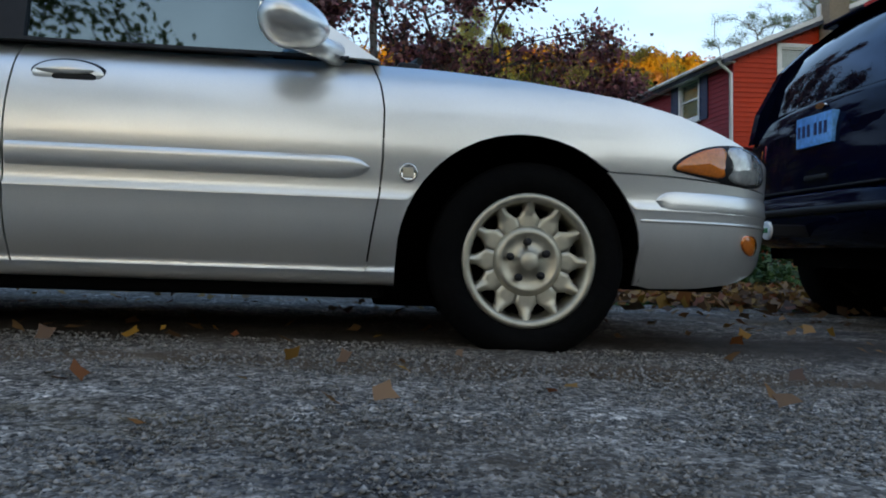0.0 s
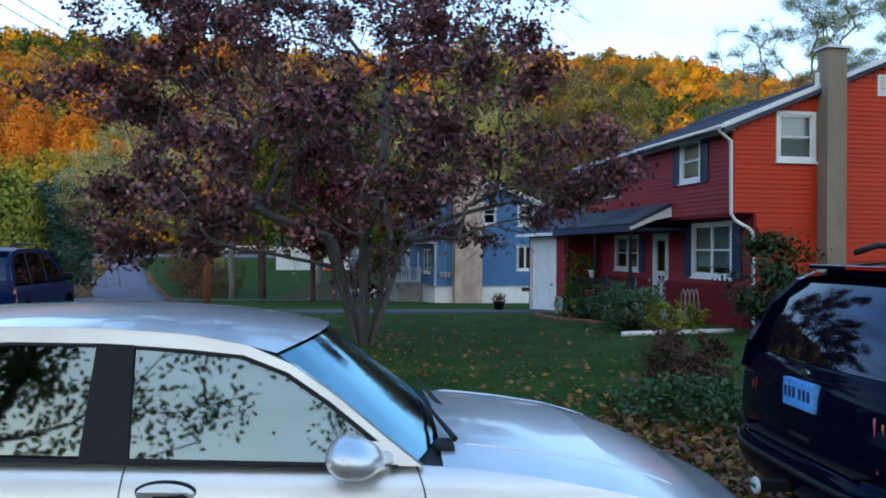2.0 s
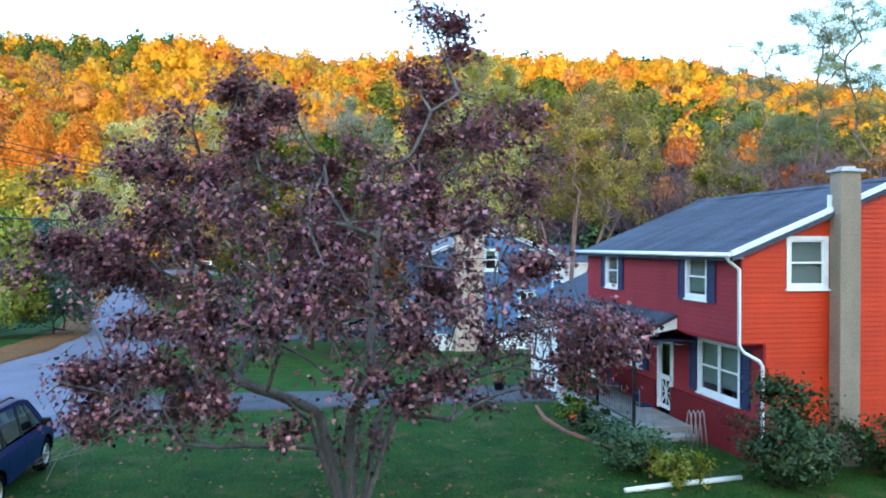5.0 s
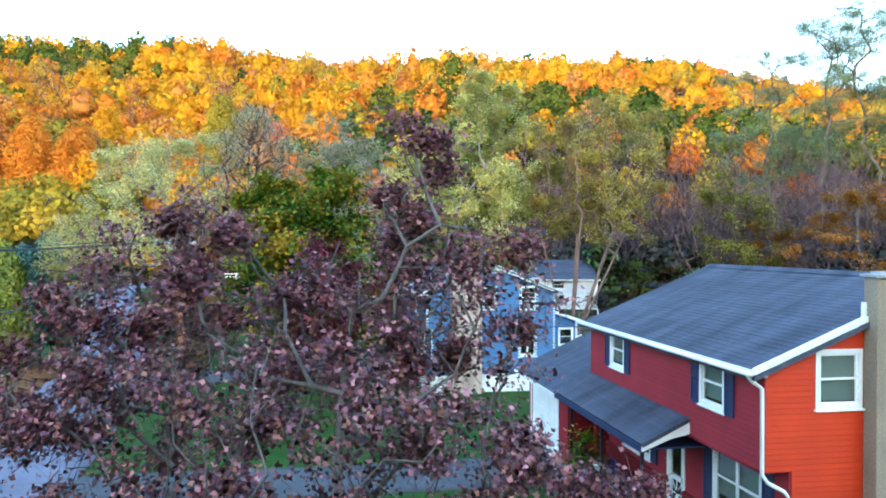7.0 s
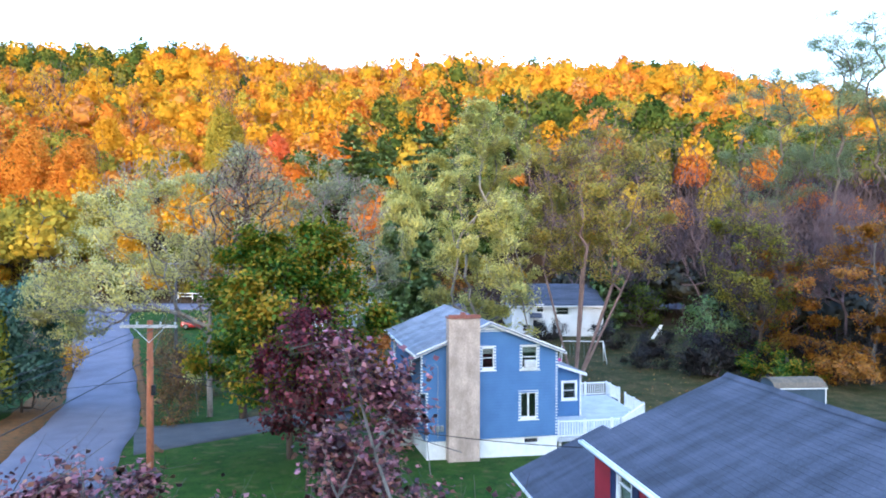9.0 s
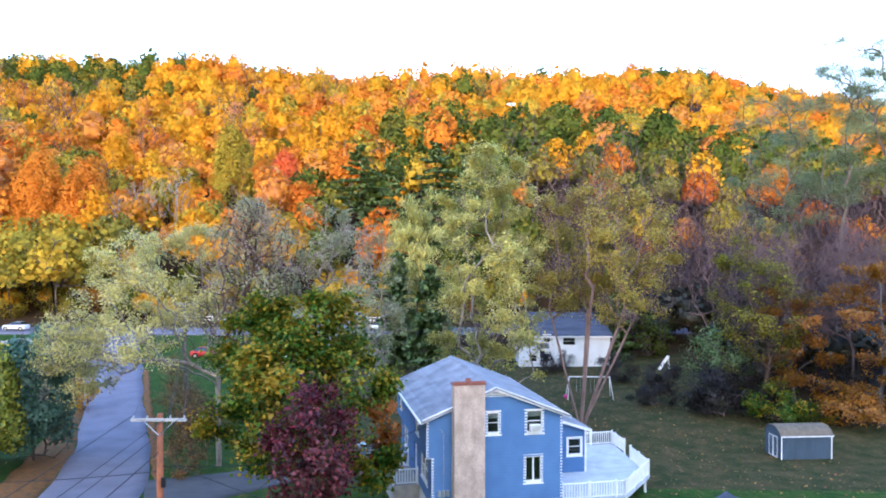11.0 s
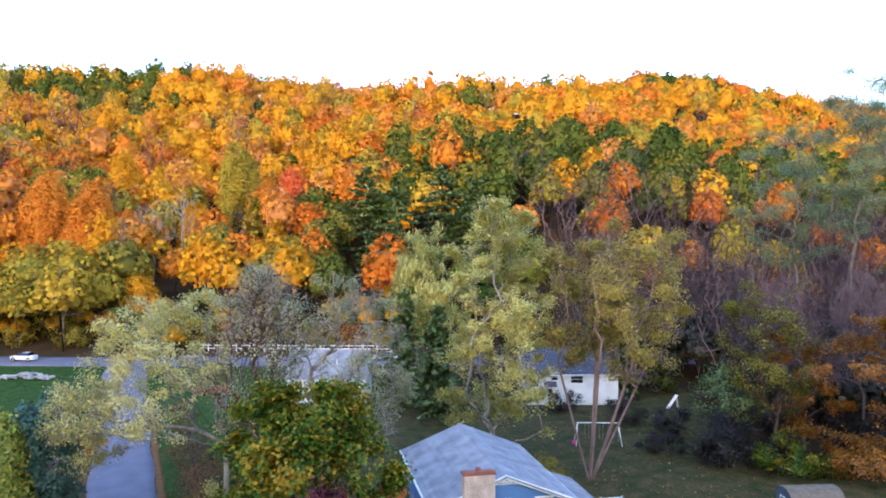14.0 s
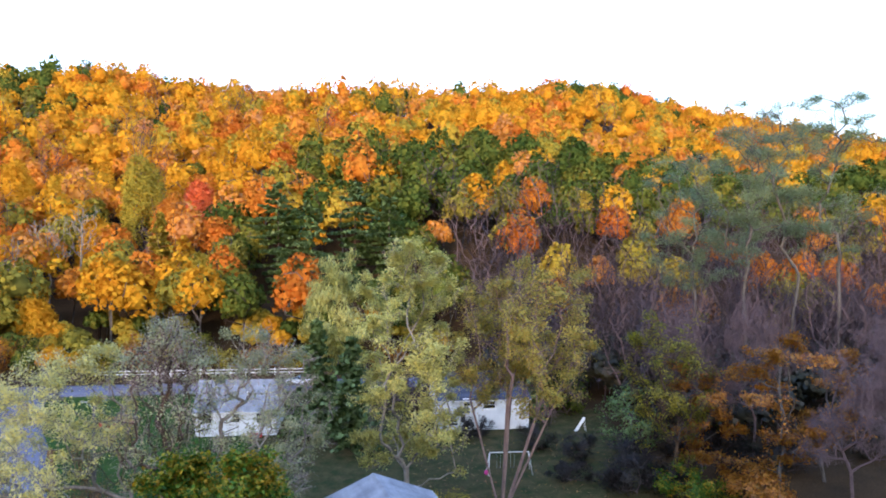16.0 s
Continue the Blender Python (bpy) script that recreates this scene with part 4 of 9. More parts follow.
def conifer(name, x, y, seed, h, r0, label, m, n=5000, size=0.5, gap=0.55, group="", broad=False):
    """Whorls of slightly drooping boughs round a straight stem, each clothed in short needle sprays."""
    rng = np.random.default_rng(seed)
    P, par, rad = [np.zeros(3)], [-1], [0.012 * h + 0.03]
    zs = np.arange(0.06 * h, h * 0.985, gap)
    tips_from = []
    for z in zs:
        P.append(np.array([0, 0, z])), par.append(0 if len(P) == 2 else stem), rad.append((0.012 * h + 0.03) * (1 - z / h) + 0.01)
        stem = len(P) - 1
        L = (r0 * (1 - z / h) ** 0.8 + 0.12) if not broad else r0 * min(1.0, 1.9 * (1 - z / h)) ** 0.9 * rng.uniform(0.55, 1.1) * (0.4 if z < 0.25 * h else 1) + 0.2
        for k in range(rng.integers(5, 8)):
            a = rng.uniform(0, 6.28)
            l = L * rng.uniform(0.5, 1.15)
            dz = rng.normal(0, 0.45 * gap)
            prev = stem
            for s in (0.35, 0.7, 1.0):
                P.append(np.array([math.cos(a) * l * s, math.sin(a) * l * s, z + dz * s - 0.22 * l * s + 0.16 * l * s * s]))
                par.append(prev), rad.append(0.018 * (1.15 - s) * (1 + l * 0.4))
                prev = len(P) - 1
                tips_from.append(prev)
    P, par, rad = np.array(P), np.array(par), np.array(rad)
    t = thing(name, pose(x, y, gz(x, y) - 0.05), label, "tree", group)
    V, F = limbs(P, par, rad, 4)
    part("trunk", mesh_np("trunk", V, F, BARK_BROWN), BARK_BROWN, t)
    i = rng.choice(tips_from, n)
    s = rng.uniform(0, 1, n)[:, None]
    C = P[i] * s + P[par[i]] * (1 - s) + rng.normal(0, 0.13 * size / 0.35, (n, 3)) * (1, 1, 0.5)
    V, F = leaves(rng, C, size, "spray", 0.5)
    part("crown", mesh_np("crown", V, F, m, np.full(len(V), rng.uniform(0.2, 0.8)), normals=leafy_normals(rng, C * (1, 1, 0.0), np.zeros(3), 0.7, 4) + (0, 0, 0.4)), m, t)
    return t


lobed_tree("blue_spruce", -32.0, 60.0, 41, "bushy blue-green spruce by the roadside", 2.9, 2.9, 8.4, 4.6, 17000, 0.22, BLUE_NEEDLES, BARK_BROWN, "spray", count=34, fork=1.0)
lobed_tree("arborvitae", -34.2, 55.0, 42, "dense yellow-green arborvitae by the roadside", 4.0, 4.0, 8.2, 4.6, 17000, 0.22, ARBOR, BARK_BROWN, "spray", count=34, fork=1.0)
lobed_tree("arborvitae", -41.0, 61, 43, "dense yellow-green arborvitae by the roadside", 3.2, 3.2, 7.5, 4.4, 9000, 0.26, ARBOR, BARK_BROWN, "spray", count=30, fork=1.0)
conifer("spruce", -3.0, 92, 44, 13.5, 4.2, "dark spruce with hanging boughs behind the houses", NEEDLES, 8000, 0.5)
conifer("spruce", -7.5, 98, 45, 14.5, 4.2, "dark spruce with hanging boughs behind the houses", NEEDLES, 8000, 0.5)
conifer("spruce", 21, 103, 46, 13, 4.0, "dark spruce with hanging boughs behind the houses", NEEDLES, 5000, 0.5)
conifer("spruce", -42, 150, 47, 22, 5.5, "brown-green spruce at the foot of the hill", OLIVE, 7000, 0.55, 0.8)
for i, (px, py, ph) in enumerate(((-13, 148, 24), (-5, 158, 24), (-21, 160, 23), (2, 154, 22))):
    conifer("white_pine", px, py, 50 + i, ph, 9.5, "big white pine with layered blue-green boughs", NEEDLES, 15000, 0.55, 1.6, "white pines", True)


# shrubs and hedges
def bush(name, x, y, seed, rx, ry, h, label, m, n, size, shape="diamond", bark=BARK_BROWN, z=None, low=-0.95):
    return tree(name, x, y, seed, label, max(0.08, h * 0.05), lambda r: dome(r, 60, 0, 0, h * 0.48, rx, ry, h * 0.52, shell=0.35, low=low), max(0.12, h * 0.16), m, n, size, max(0.06, h * 0.09),
                bark, m, shape, tip_r=0.004 * max(1, h), thin=0.02 * max(1, h), category="shrub", crown_name="foliage", sink=0.02)


bush("rhododendron", 7.1, 15.5, 60, 0.92, 0.8, 2.15, "big dark-green evergreen shrub against the red house", RHODO, 11000, 0.09, "diamond")
bush("rhododendron", 9.9, 16.3, 61, 1.1, 0.8, 1.4, "low dark-green evergreen shrub against the red house", RHODO, 7000, 0.09, "diamond")
bush("garden_shrub", 4.15, 16.7, 62, 0.8, 0.75, 1.15, "leafy soft-green garden shrub by the porch", FERN, 3600, 0.085)
bush("garden_shrub", 4.85, 15.7, 63, 0.75, 0.6, 0.75, "yellow-green garden plant by the porch", LIME, 2400, 0.075)
bush("garden_shrub", 4.1, 20.5, 64, 0.8, 0.9, 0.7, "low green garden plants in the flower bed", RHODO, 1300, 0.1)
bush("garden_shrub", 4.0, 23.0, 65, 0.6, 0.9, 0.8, "low green garden plants in the flower bed", GREEN_TURNING, 1200, 0.1)
bush("climbing_shrub", 4.55, 24.6, 66, 0.5, 0.5, 2.1, "tall leafy climber by the porch", GREEN_TURNING, 1500, 0.12)
bush("brown_shrub", 3.3, 10.3, 67, 0.62, 0.5, 0.7, "round leafless brown shrub on the lawn", BROWN_STEMS, 5000, 0.045)
bush("brown_shrub", 3.1, 9.0, 68, 0.5, 0.45, 0.5, "dry brown shrub by the parked cars", BROWN_STEMS, 3600, 0.045)
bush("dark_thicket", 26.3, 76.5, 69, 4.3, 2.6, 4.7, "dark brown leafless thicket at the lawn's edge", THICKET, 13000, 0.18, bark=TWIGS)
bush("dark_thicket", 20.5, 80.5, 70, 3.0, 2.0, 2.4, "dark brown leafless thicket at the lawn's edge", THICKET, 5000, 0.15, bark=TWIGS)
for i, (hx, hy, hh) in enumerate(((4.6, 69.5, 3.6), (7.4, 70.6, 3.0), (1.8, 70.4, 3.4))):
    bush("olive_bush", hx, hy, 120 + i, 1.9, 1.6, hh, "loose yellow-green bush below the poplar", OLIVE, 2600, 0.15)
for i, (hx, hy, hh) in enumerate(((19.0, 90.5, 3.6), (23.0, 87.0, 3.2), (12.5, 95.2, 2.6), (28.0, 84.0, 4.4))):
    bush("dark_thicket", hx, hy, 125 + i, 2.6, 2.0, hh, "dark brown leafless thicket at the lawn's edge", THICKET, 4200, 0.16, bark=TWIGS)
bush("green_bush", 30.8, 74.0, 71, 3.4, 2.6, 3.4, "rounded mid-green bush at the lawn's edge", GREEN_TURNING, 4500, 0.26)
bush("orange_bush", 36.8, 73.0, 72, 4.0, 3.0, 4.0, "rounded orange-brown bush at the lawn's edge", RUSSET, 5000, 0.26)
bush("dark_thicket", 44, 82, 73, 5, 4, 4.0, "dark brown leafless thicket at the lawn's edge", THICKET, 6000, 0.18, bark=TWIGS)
bush("roadside_shrub", -22.5, 67, 74, 2.2, 2.2, 3.6, "rusty brown roadside shrub, half bare", DRY, 1700, 0.16)
bush("roadside_shrub", -25.0, 73, 75, 2.2, 2.2, 3.2, "rusty brown roadside shrub, half bare", DRY, 1500, 0.16)
for i, (hx, hy, hh) in enumerate(((-18.8, 56.5, 3.0), (-20.6, 62.0, 4.4), (-23.6, 69.5, 4.8), (-27.0, 77.0, 4.4), (-30.5, 84.5, 4.6), (-19.8, 67.5, 3.6))):
    bush("roadside_shrub", hx, hy, 170 + i, 1.9, 2.2, hh, "rusty brown roadside shrub, half bare", DRY, 2200, 0.13)
bush("roadside_shrub", -36.8, 76.5, 76, 1.6, 1.6, 3.4, "small bush with yellow leaves by the road", GOLD, 1200, 0.2)
for i in range(16):
    rr = np.random.default_rng(700 + i)
    hx = -78 + i * 5.3
    bush("hedgerow_bush", hx, 130 + rr.uniform(-1, 3), 80 + i, 3.6, 2.6, rr.uniform(4, 7.5), "yellow-green bush in the hedgerow below the hill", [OLIVE, YELLOWING, OLIVE, RUSSET][i % 4], 1700, 0.34)
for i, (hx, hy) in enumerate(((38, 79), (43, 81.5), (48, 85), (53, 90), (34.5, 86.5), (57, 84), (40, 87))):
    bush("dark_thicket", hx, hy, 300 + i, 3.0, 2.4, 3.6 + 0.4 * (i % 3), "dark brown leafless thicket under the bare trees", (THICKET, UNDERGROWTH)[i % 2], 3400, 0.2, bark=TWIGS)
for i, (hx, hy) in enumerate(((-3, 112), (4, 108), (26, 104), (33, 98), (38, 92), (44, 96), (31, 90))):
    bush("dark_thicket", hx, hy, 110 + i, 4.2, 3, 5.5, "dark tangled thicket under the trees", [NEEDLES, TWIGS, OAK_GREEN][i % 3], 1800, 0.34, bark=TWIGS)


# ---- woods on the hill ----
def proto(seed, kind):
    """One small tree for the far woods: limbs, leaf places with their outward ways, and a coarse and a fine leafy mass."""
    rng = np.random.default_rng(seed)
    if kind == "bare":
        P, par, rad, kids = grow(rng, 4.5, dome(rng, 105, 0, 0, 11, 3.9, 3.9, 7.0, shell=0.3, low=-0.8), 2.0, tip_r=0.026, power=0.42)
        C = leaf_places(rng, P, par, rad, kids, 180, 0.45, 0.07, 1.0)
        Vb, Fb = limbs(P, par, rad, 3)
        O = C - np.array([0, 0, 5.0])
        return Vb, Fb, np.concatenate([C, O / np.linalg.norm(O, axis=1, keepdims=True)], 1), None
    rx, rz, count, low = {"round": (3.8, 4.9, 30, 0.38), "wide": (4.6, 4.5, 36, 0.3), "tall": (3.3, 6.3, 34, 0.45), "oval": (3.6, 5.6, 22, 0.4)}[kind]
    zc = 2.0 + rz
    P, par, rad, kids = grow(rng, 4.5, dome(rng, 14, 0, 0, zc, rx * 0.75, rx * 0.75, rz * 0.75, shell=0.6, low=-0.6), 3, tip_r=0.06, power=0.4)
    C, N, reach = lobed(rng, 640, rx, rx, rz, zc, count, 0.17, 0.36)
    C = C + rng.normal(0, 0.22, C.shape)
    mass = []
    for level, shrink in ((1, 0.64), (2, 0.62)):
        core = bmesh.new()
        bmesh.ops.create_icosphere(core, subdivisions=level, radius=1.0)
        if level == 1:
            bmesh.ops.subdivide_edges(core, edges=core.edges[:], cuts=1)
            bmesh.ops.triangulate(core, faces=core.faces[:])
        W = np.array([v.co[:] for v in core.verts])
        W /= np.linalg.norm(W, axis=1, keepdims=True)
        core.verts.index_update()
        mass.append((np.array([0, 0, zc]) + W * (reach(W) * shrink * rng.uniform(0.9, 1.0, len(W)))[:, None], np.array([[v.index for v in f.verts] for f in core.faces]), W))
        core.free()
    Vb, Fb = limbs(P, par, rad, 3)
    return Vb, Fb, np.concatenate([C, N], 1), mass


PROTOS = {k: [proto(200 + 10 * j + i, k) for i in range(5)] for j, k in enumerate(("round", "wide", "tall", "bare", "oval"))}


def woods(name, spots, m, bark, label, size, keep=1.0, seed=1):
    """Many trees too far off to count, as one object: limbs, leaves and the leafy mass behind them. Spots: x, y, kind, scale."""
    rng = np.random.default_rng(seed)
    V, T, I, S, N = [], [], [], [], []
    n = 0

    def add(v, f, tone, index, normal):
        nonlocal n
        if f.shape[1] == 4:
            f = np.concatenate([f[:, [0, 1, 2]], f[:, [0, 2, 3]]])
        V.append(v), T.append(f + n), S.append(np.full(len(v), tone)), I.append(np.full(len(f), index)), N.append(normal)
        n += len(v)

    for x, y, kind, s in spots:
        Vb, Fb, C, mass = PROTOS[kind][rng.integers(5)]
        a = rng.uniform(0, 6.28)
        R = np.array([[math.cos(a), -math.sin(a), 0], [math.sin(a), math.cos(a), 0], [0, 0, 1]]) * s
        R = R * np.array([1, 1, rng.uniform(0.88, 1.12)])[:, None]
        o = np.array([x, y, gz(x, y) - 0.2])
        if y > 225 and kind != "bare":
            Vb, Fb = Vb[:12], Fb[:6]
        w = Vb @ R.T
        side = w - w.mean(0) * (1, 1, 0)
        add(w + o, Fb, 0.0, 0, side * (1, 1, 0) + (0, -0.3, 0.3) if kind == "bare" else side * (1, 1, 0) + (0, 0, 0.1))
        shade = rng.random()
        if mass:
            Vc, Fc, W = mass[0 if y > 215 else 1]
            add(Vc @ R.T + o, Fc, shade, 1, W @ R.T + (0, 0, 0.25 * s))
        part_of = keep * (0.23 if y > 330 else 0.34 if y > 225 else 0.85 if y < 185 else 0.62)
        if kind == "bare":
            q = C[rng.random(len(C)) < (1.0 if y < 170 else 0.5)]
            v, f = leaves(rng, q[:, :3] @ R.T + o, 1.7 * s, "twig", 0.0, droop=-0.7)
            add(v, f, shade, 0, np.repeat(q[:, 3:] @ R.T, 4, 0) + rng.normal(0, 0.5, (len(v), 3)))
        else:
            q = C[rng.random(len(C)) < part_of]
            v, f = leaves(rng, q[:, :3] @ R.T + o, size * (1.36 if y > 330 else 1.2 if y > 225 else 0.92 if y < 185 else 1.0) * (0.7 + 0.3 * s), "spray", 0.0, facing=q[:, 3:] @ R.T / s, wobble=0.55)
            add(v, f, shade, 1, np.repeat(q[:, 3:] @ R.T / s + rng.normal(0, 0.22, (len(q), 3)) + (0, 0, 0.15), 4, 0))
    me = mesh_np(name, np.concatenate(V), np.concatenate(T), [bark, m], np.concatenate(S), index=np.concatenate(I), normals=np.concatenate(N))
    return tagged(new(name, me), label, "woods", kind="stuff")


STANDING_OUT = (
    ("olive_tree", -56.1, 184, 5.6, 20.0, OLIVE, "tall olive-green tree on the lower slope"),
    ("scarlet_maple", -45.6, 196, 4.8, 11.4, SCARLET, "scarlet maple on the hillside"),
    ("orange_maple", -90.0, 160, 6.0, 17.7, ORANGE, "big orange maple at the foot of the hill"),
    ("orange_maple", -79.5, 158, 5.6, 16.9, ORANGE, "big orange maple at the foot of the hill"),
    ("orange_maple", -48.0, 180, 4.6, 12.3, ORANGE, "big orange maple at the foot of the hill"),
    ("golden_maple", -60.0, 166, 4.0, 11.5, GOLD, "golden-yellow maple at the foot of the hill"),
    ("golden_maple", -90.3, 196, 4.8, 14.6, GOLD, "golden-yellow maple on the hillside"),
    ("golden_maple", -60.9, 140, 3.4, 6.9, GOLD, "golden-yellow maple at the foot of the hill"),
)


def plant_hill():
    rng = np.random.default_rng(5)
    sets = {k: [] for k in ("gold", "orange", "green", "olive", "bare")}
    y = 132.0
    while y < 540:
        gap = 6.8 if y < 230 else (7.3 if y < 300 else 7.9)
        half = 0.70 * y + 18
        x = -half + rng.uniform(0, gap)
        while x < half:
            px, py = x + rng.normal(0, 1.6), y + rng.normal(0, 1.8)
            x += gap * rng.uniform(0.8, 1.25)
            yy = py - 0.22 * max(0, min(px - 10, 150))
            if py < 134 or (-25 < px < 5 and 142 < py < 164) or py > 392 and not (45 < px < 250) or py > 540:
                continue
            if any(abs(px - q[1]) < q[3] + 1.5 and -13 < py - q[2] < 6 for q in STANDING_OUT):
                continue
            r = rng.random()
            n = math.sin(px / 23 + 1) + math.sin(py / 19 + px / 41)
            if yy > (232 if px > -25 else 205) + 8 * n:
                top = py > 430
                if top:
                    k = "green" if r < 0.6 else "orange" if r < 0.85 else "gold"
                elif px < -0.42 * py and yy > 285:
                    k = "green" if r < 0.55 else "gold" if r < 0.85 else "olive"
                else:
                    k = "gold" if r < 0.56 else "orange" if r < 0.78 else "olive" if r < 0.9 else "green" if r < 0.945 else "bare"
            elif px < -30:
                k = "orange" if r < 0.42 else "gold" if r < 0.58 else "olive" if r < 0.84 else "bare" if r < 0.93 else "green"
                if yy < 150:
                    k = "olive" if r < 0.45 else "gold" if r < 0.88 else "bare"
            elif px < 14 or yy > 172:
                k = "green" if r < 0.7 else "olive" if r < 0.83 else "gold" if r < 0.92 else "orange"
            else:
                k = "bare" if r < 0.74 else "olive" if r < 0.86 else "orange"
            kind = "bare" if k == "bare" else ("round", "wide", "tall", "oval")[rng.integers(4)]
            s = rng.uniform(0.85, 1.5) * (1.1 if px < -30 and yy < 150 else 1.0)
            sets[k].append((px, py, kind, s))
        y += gap * 0.86
    for i in range(190):
        px, py = rng.uniform(16, 92), rng.uniform(92, 138)
        if px < 0.74 * py + 6 and not (px < 33 and py < 101) and px > 24 - (py - 92) * 0.3:
            sets["bare"].append((px, py, "bare", rng.uniform(0.8, 1.15)))
    for i in range(64):
        px, py = rng.uniform(-98, 12), rng.uniform(128, 146)
        sets[("olive", "gold", "olive", "green")[i % 4]].append((px, py, "wide", rng.uniform(0.42, 0.62)))
    for i in range(26):
        px, py = rng.uniform(-104, -66), rng.uniform(127, 140)
        sets["olive"].append((px, py, ("wide", "round")[i % 2], rng.uniform(1.0, 1.5)))
    sets["bare"] = [q if q[2] == "bare" else (*q[:2], "bare", q[3]) for q in sets["bare"]]
    sets["olive"] = [q if q[2] != "bare" else (*q[:2], "tall", q[3]) for q in sets["olive"]]
    woods("golden_woods", sets["gold"], GOLD, BARK_GREY, "golden autumn woods covering the hillside", 0.8, seed=1)
    woods("orange_woods", sets["orange"], ORANGE, BARK_GREY, "orange autumn woods on the hillside", 0.8, seed=2)
    woods("green_oak_woods", sets["green"], OAK_GREEN, BARK_BROWN, "dark green oak woods across the hillside", 0.8, seed=3)
    woods("olive_woods", sets["olive"], OLIVE, BARK_GREY, "olive and yellow-green woods on the lower slope", 0.75, seed=4)
    woods("bare_woods", sets["bare"], TWIGS, TWIGS, "bare purple-brown woods at the foot of the hill", 1.0, seed=5)


plant_hill()

# trees on the lower slope that stand out from the woods
for i, (kind, hx, hy, r, rz, m, lab) in enumerate(STANDING_OUT):
    lobed_tree(kind, hx, hy, 190 + i, lab, r, r, rz, rz * 0.56, 9500, 0.42, m, BARK_GREY, "spray", count=44, fork=rz * 0.2)
for i, (hx, hy, hh) in enumerate(((-66.2, 158, 19), (-61.3, 162, 20), (-69.5, 150, 17))):
    tree("bare_tree", hx, hy, 210 + i, "pale bare tree with fanning branches on the slope", hh * 0.25,
         lambda r, hh=hh: plumes(r, 18, 14, 3.4, hh * 0.5, hh * 0.9, 1.8, 2.2, full=0.3), 1.0, TWIGS, 0, 0.2, 0.4, BARK_PALE, TWIGS, tip_r=0.034, thin=0.05, power=0.42, bias=0.4, wave=0.5)


def plant_edges():
    """Dark understorey below the bare wood, and the trees that close the place behind the lane and the lot."""
    rng = np.random.default_rng(15)
    low = []
    for i in range(170):
        px, py = rng.uniform(18, 84), rng.uniform(84, 132)
        if px < 0.72 * py + 6 and px > 30 - (py - 86) * 0.55 and not (px < 31 and py < 106):
            low.append((px, py, "wide", rng.uniform(0.45, 0.85)))
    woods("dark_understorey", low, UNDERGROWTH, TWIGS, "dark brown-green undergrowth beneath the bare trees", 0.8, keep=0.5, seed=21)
    # behind and beside the lot, out of view: added for dark reflections
    back, bare = [], []
    for i in range(26):
        px, py = rng.uniform(-75, 70), rng.uniform(-70, -45)
        (bare if rng.random() < 0.35 else back).append((px, py, "bare" if False else ("round", "wide", "tall")[rng.integers(3)], rng.uniform(0.6, 1.05)))
    for i in range(16):
        back.append((rng.uniform(-46, -24), rng.uniform(-20, 26), "wide", rng.uniform(0.5, 0.8)))
    bare = [(a, b, "bare", d) for a, b, c, d in bare]
    woods("roadside_woods", back, OAK_GREEN, BARK_BROWN, "dark green woods across the lane", 0.8, seed=22)
    woods("roadside_bare_woods", bare, TWIGS, TWIGS, "bare woods across the lane", 0.8, seed=23)


plant_edges()
# out of view, known only from reflections; placed to show in the car glass
for i, (bx, by, bh) in enumerate(((-5.5, -7.5, 14.0), (2.4, -9.5, 15.0))):
    tree("roadside_tree", bx, by, 140 + i, "dark-leaved roadside tree across the lot", 4.5,
         lambda r, bh=bh: dome(r, 150, 0, 0, bh * 0.6, 4.4, 3.6, bh * 0.28, shell=0.35, low=-0.9), 0.9, OAK_GREEN, 12000, 0.16, 0.35, BARK_BROWN, OAK_GREEN, "diamond", tip_r=0.014, thin=0.04)


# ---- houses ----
# siding on the gable end is about twice as bright a red as elsewhere
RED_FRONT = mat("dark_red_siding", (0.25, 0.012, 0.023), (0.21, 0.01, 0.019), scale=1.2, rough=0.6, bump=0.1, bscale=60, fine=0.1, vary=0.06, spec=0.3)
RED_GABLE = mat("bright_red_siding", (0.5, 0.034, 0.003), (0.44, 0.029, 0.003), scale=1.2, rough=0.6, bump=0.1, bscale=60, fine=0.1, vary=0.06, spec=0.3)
BLUE_SIDING = mat("blue_siding", (0.07, 0.165, 0.335), (0.056, 0.135, 0.285), scale=0.8, rough=0.6, bump=0.08, bscale=50, fine=0.1, vary=0.05, spec=0.3)
WHITE_SIDING = mat("white_siding", (0.66, 0.67, 0.68), (0.56, 0.57, 0.58), scale=0.8, rough=0.6, fine=0.1, vary=0.05)
WHITE = mat("white_trim_paint", (0.78, 0.78, 0.77), (0.68, 0.68, 0.67), scale=2.5, rough=0.5, bump=0.05, bscale=50, fine=0.08)
NAVY = mat("navy_shutter_paint", (0.018, 0.03, 0.095), (0.014, 0.023, 0.07), scale=4, rough=0.5, fine=0.15)
SHINGLE = mat("grey_shingle", (0.07, 0.076, 0.105), (0.032, 0.036, 0.05), scale=0.9, rough=0.85, bump=0.5, bscale=45, fine=0.35, vary=0.1, spec=0.3, detail=9, stretch=(0.3, 1.6, 1))
PALE_SHINGLE = mat("pale_grey_shingle", (0.28, 0.29, 0.325), (0.17, 0.175, 0.2), scale=0.9, rough=0.85, bump=0.5, bscale=40, fine=0.3, vary=0.1, spec=0.3, detail=9)
STUCCO = mat("stained_render", (0.52, 0.4, 0.33), (0.33, 0.25, 0.2), scale=1.9, rough=0.9, bump=0.3, bscale=30, fine=0.25, stretch=(1, 1, 0.5))
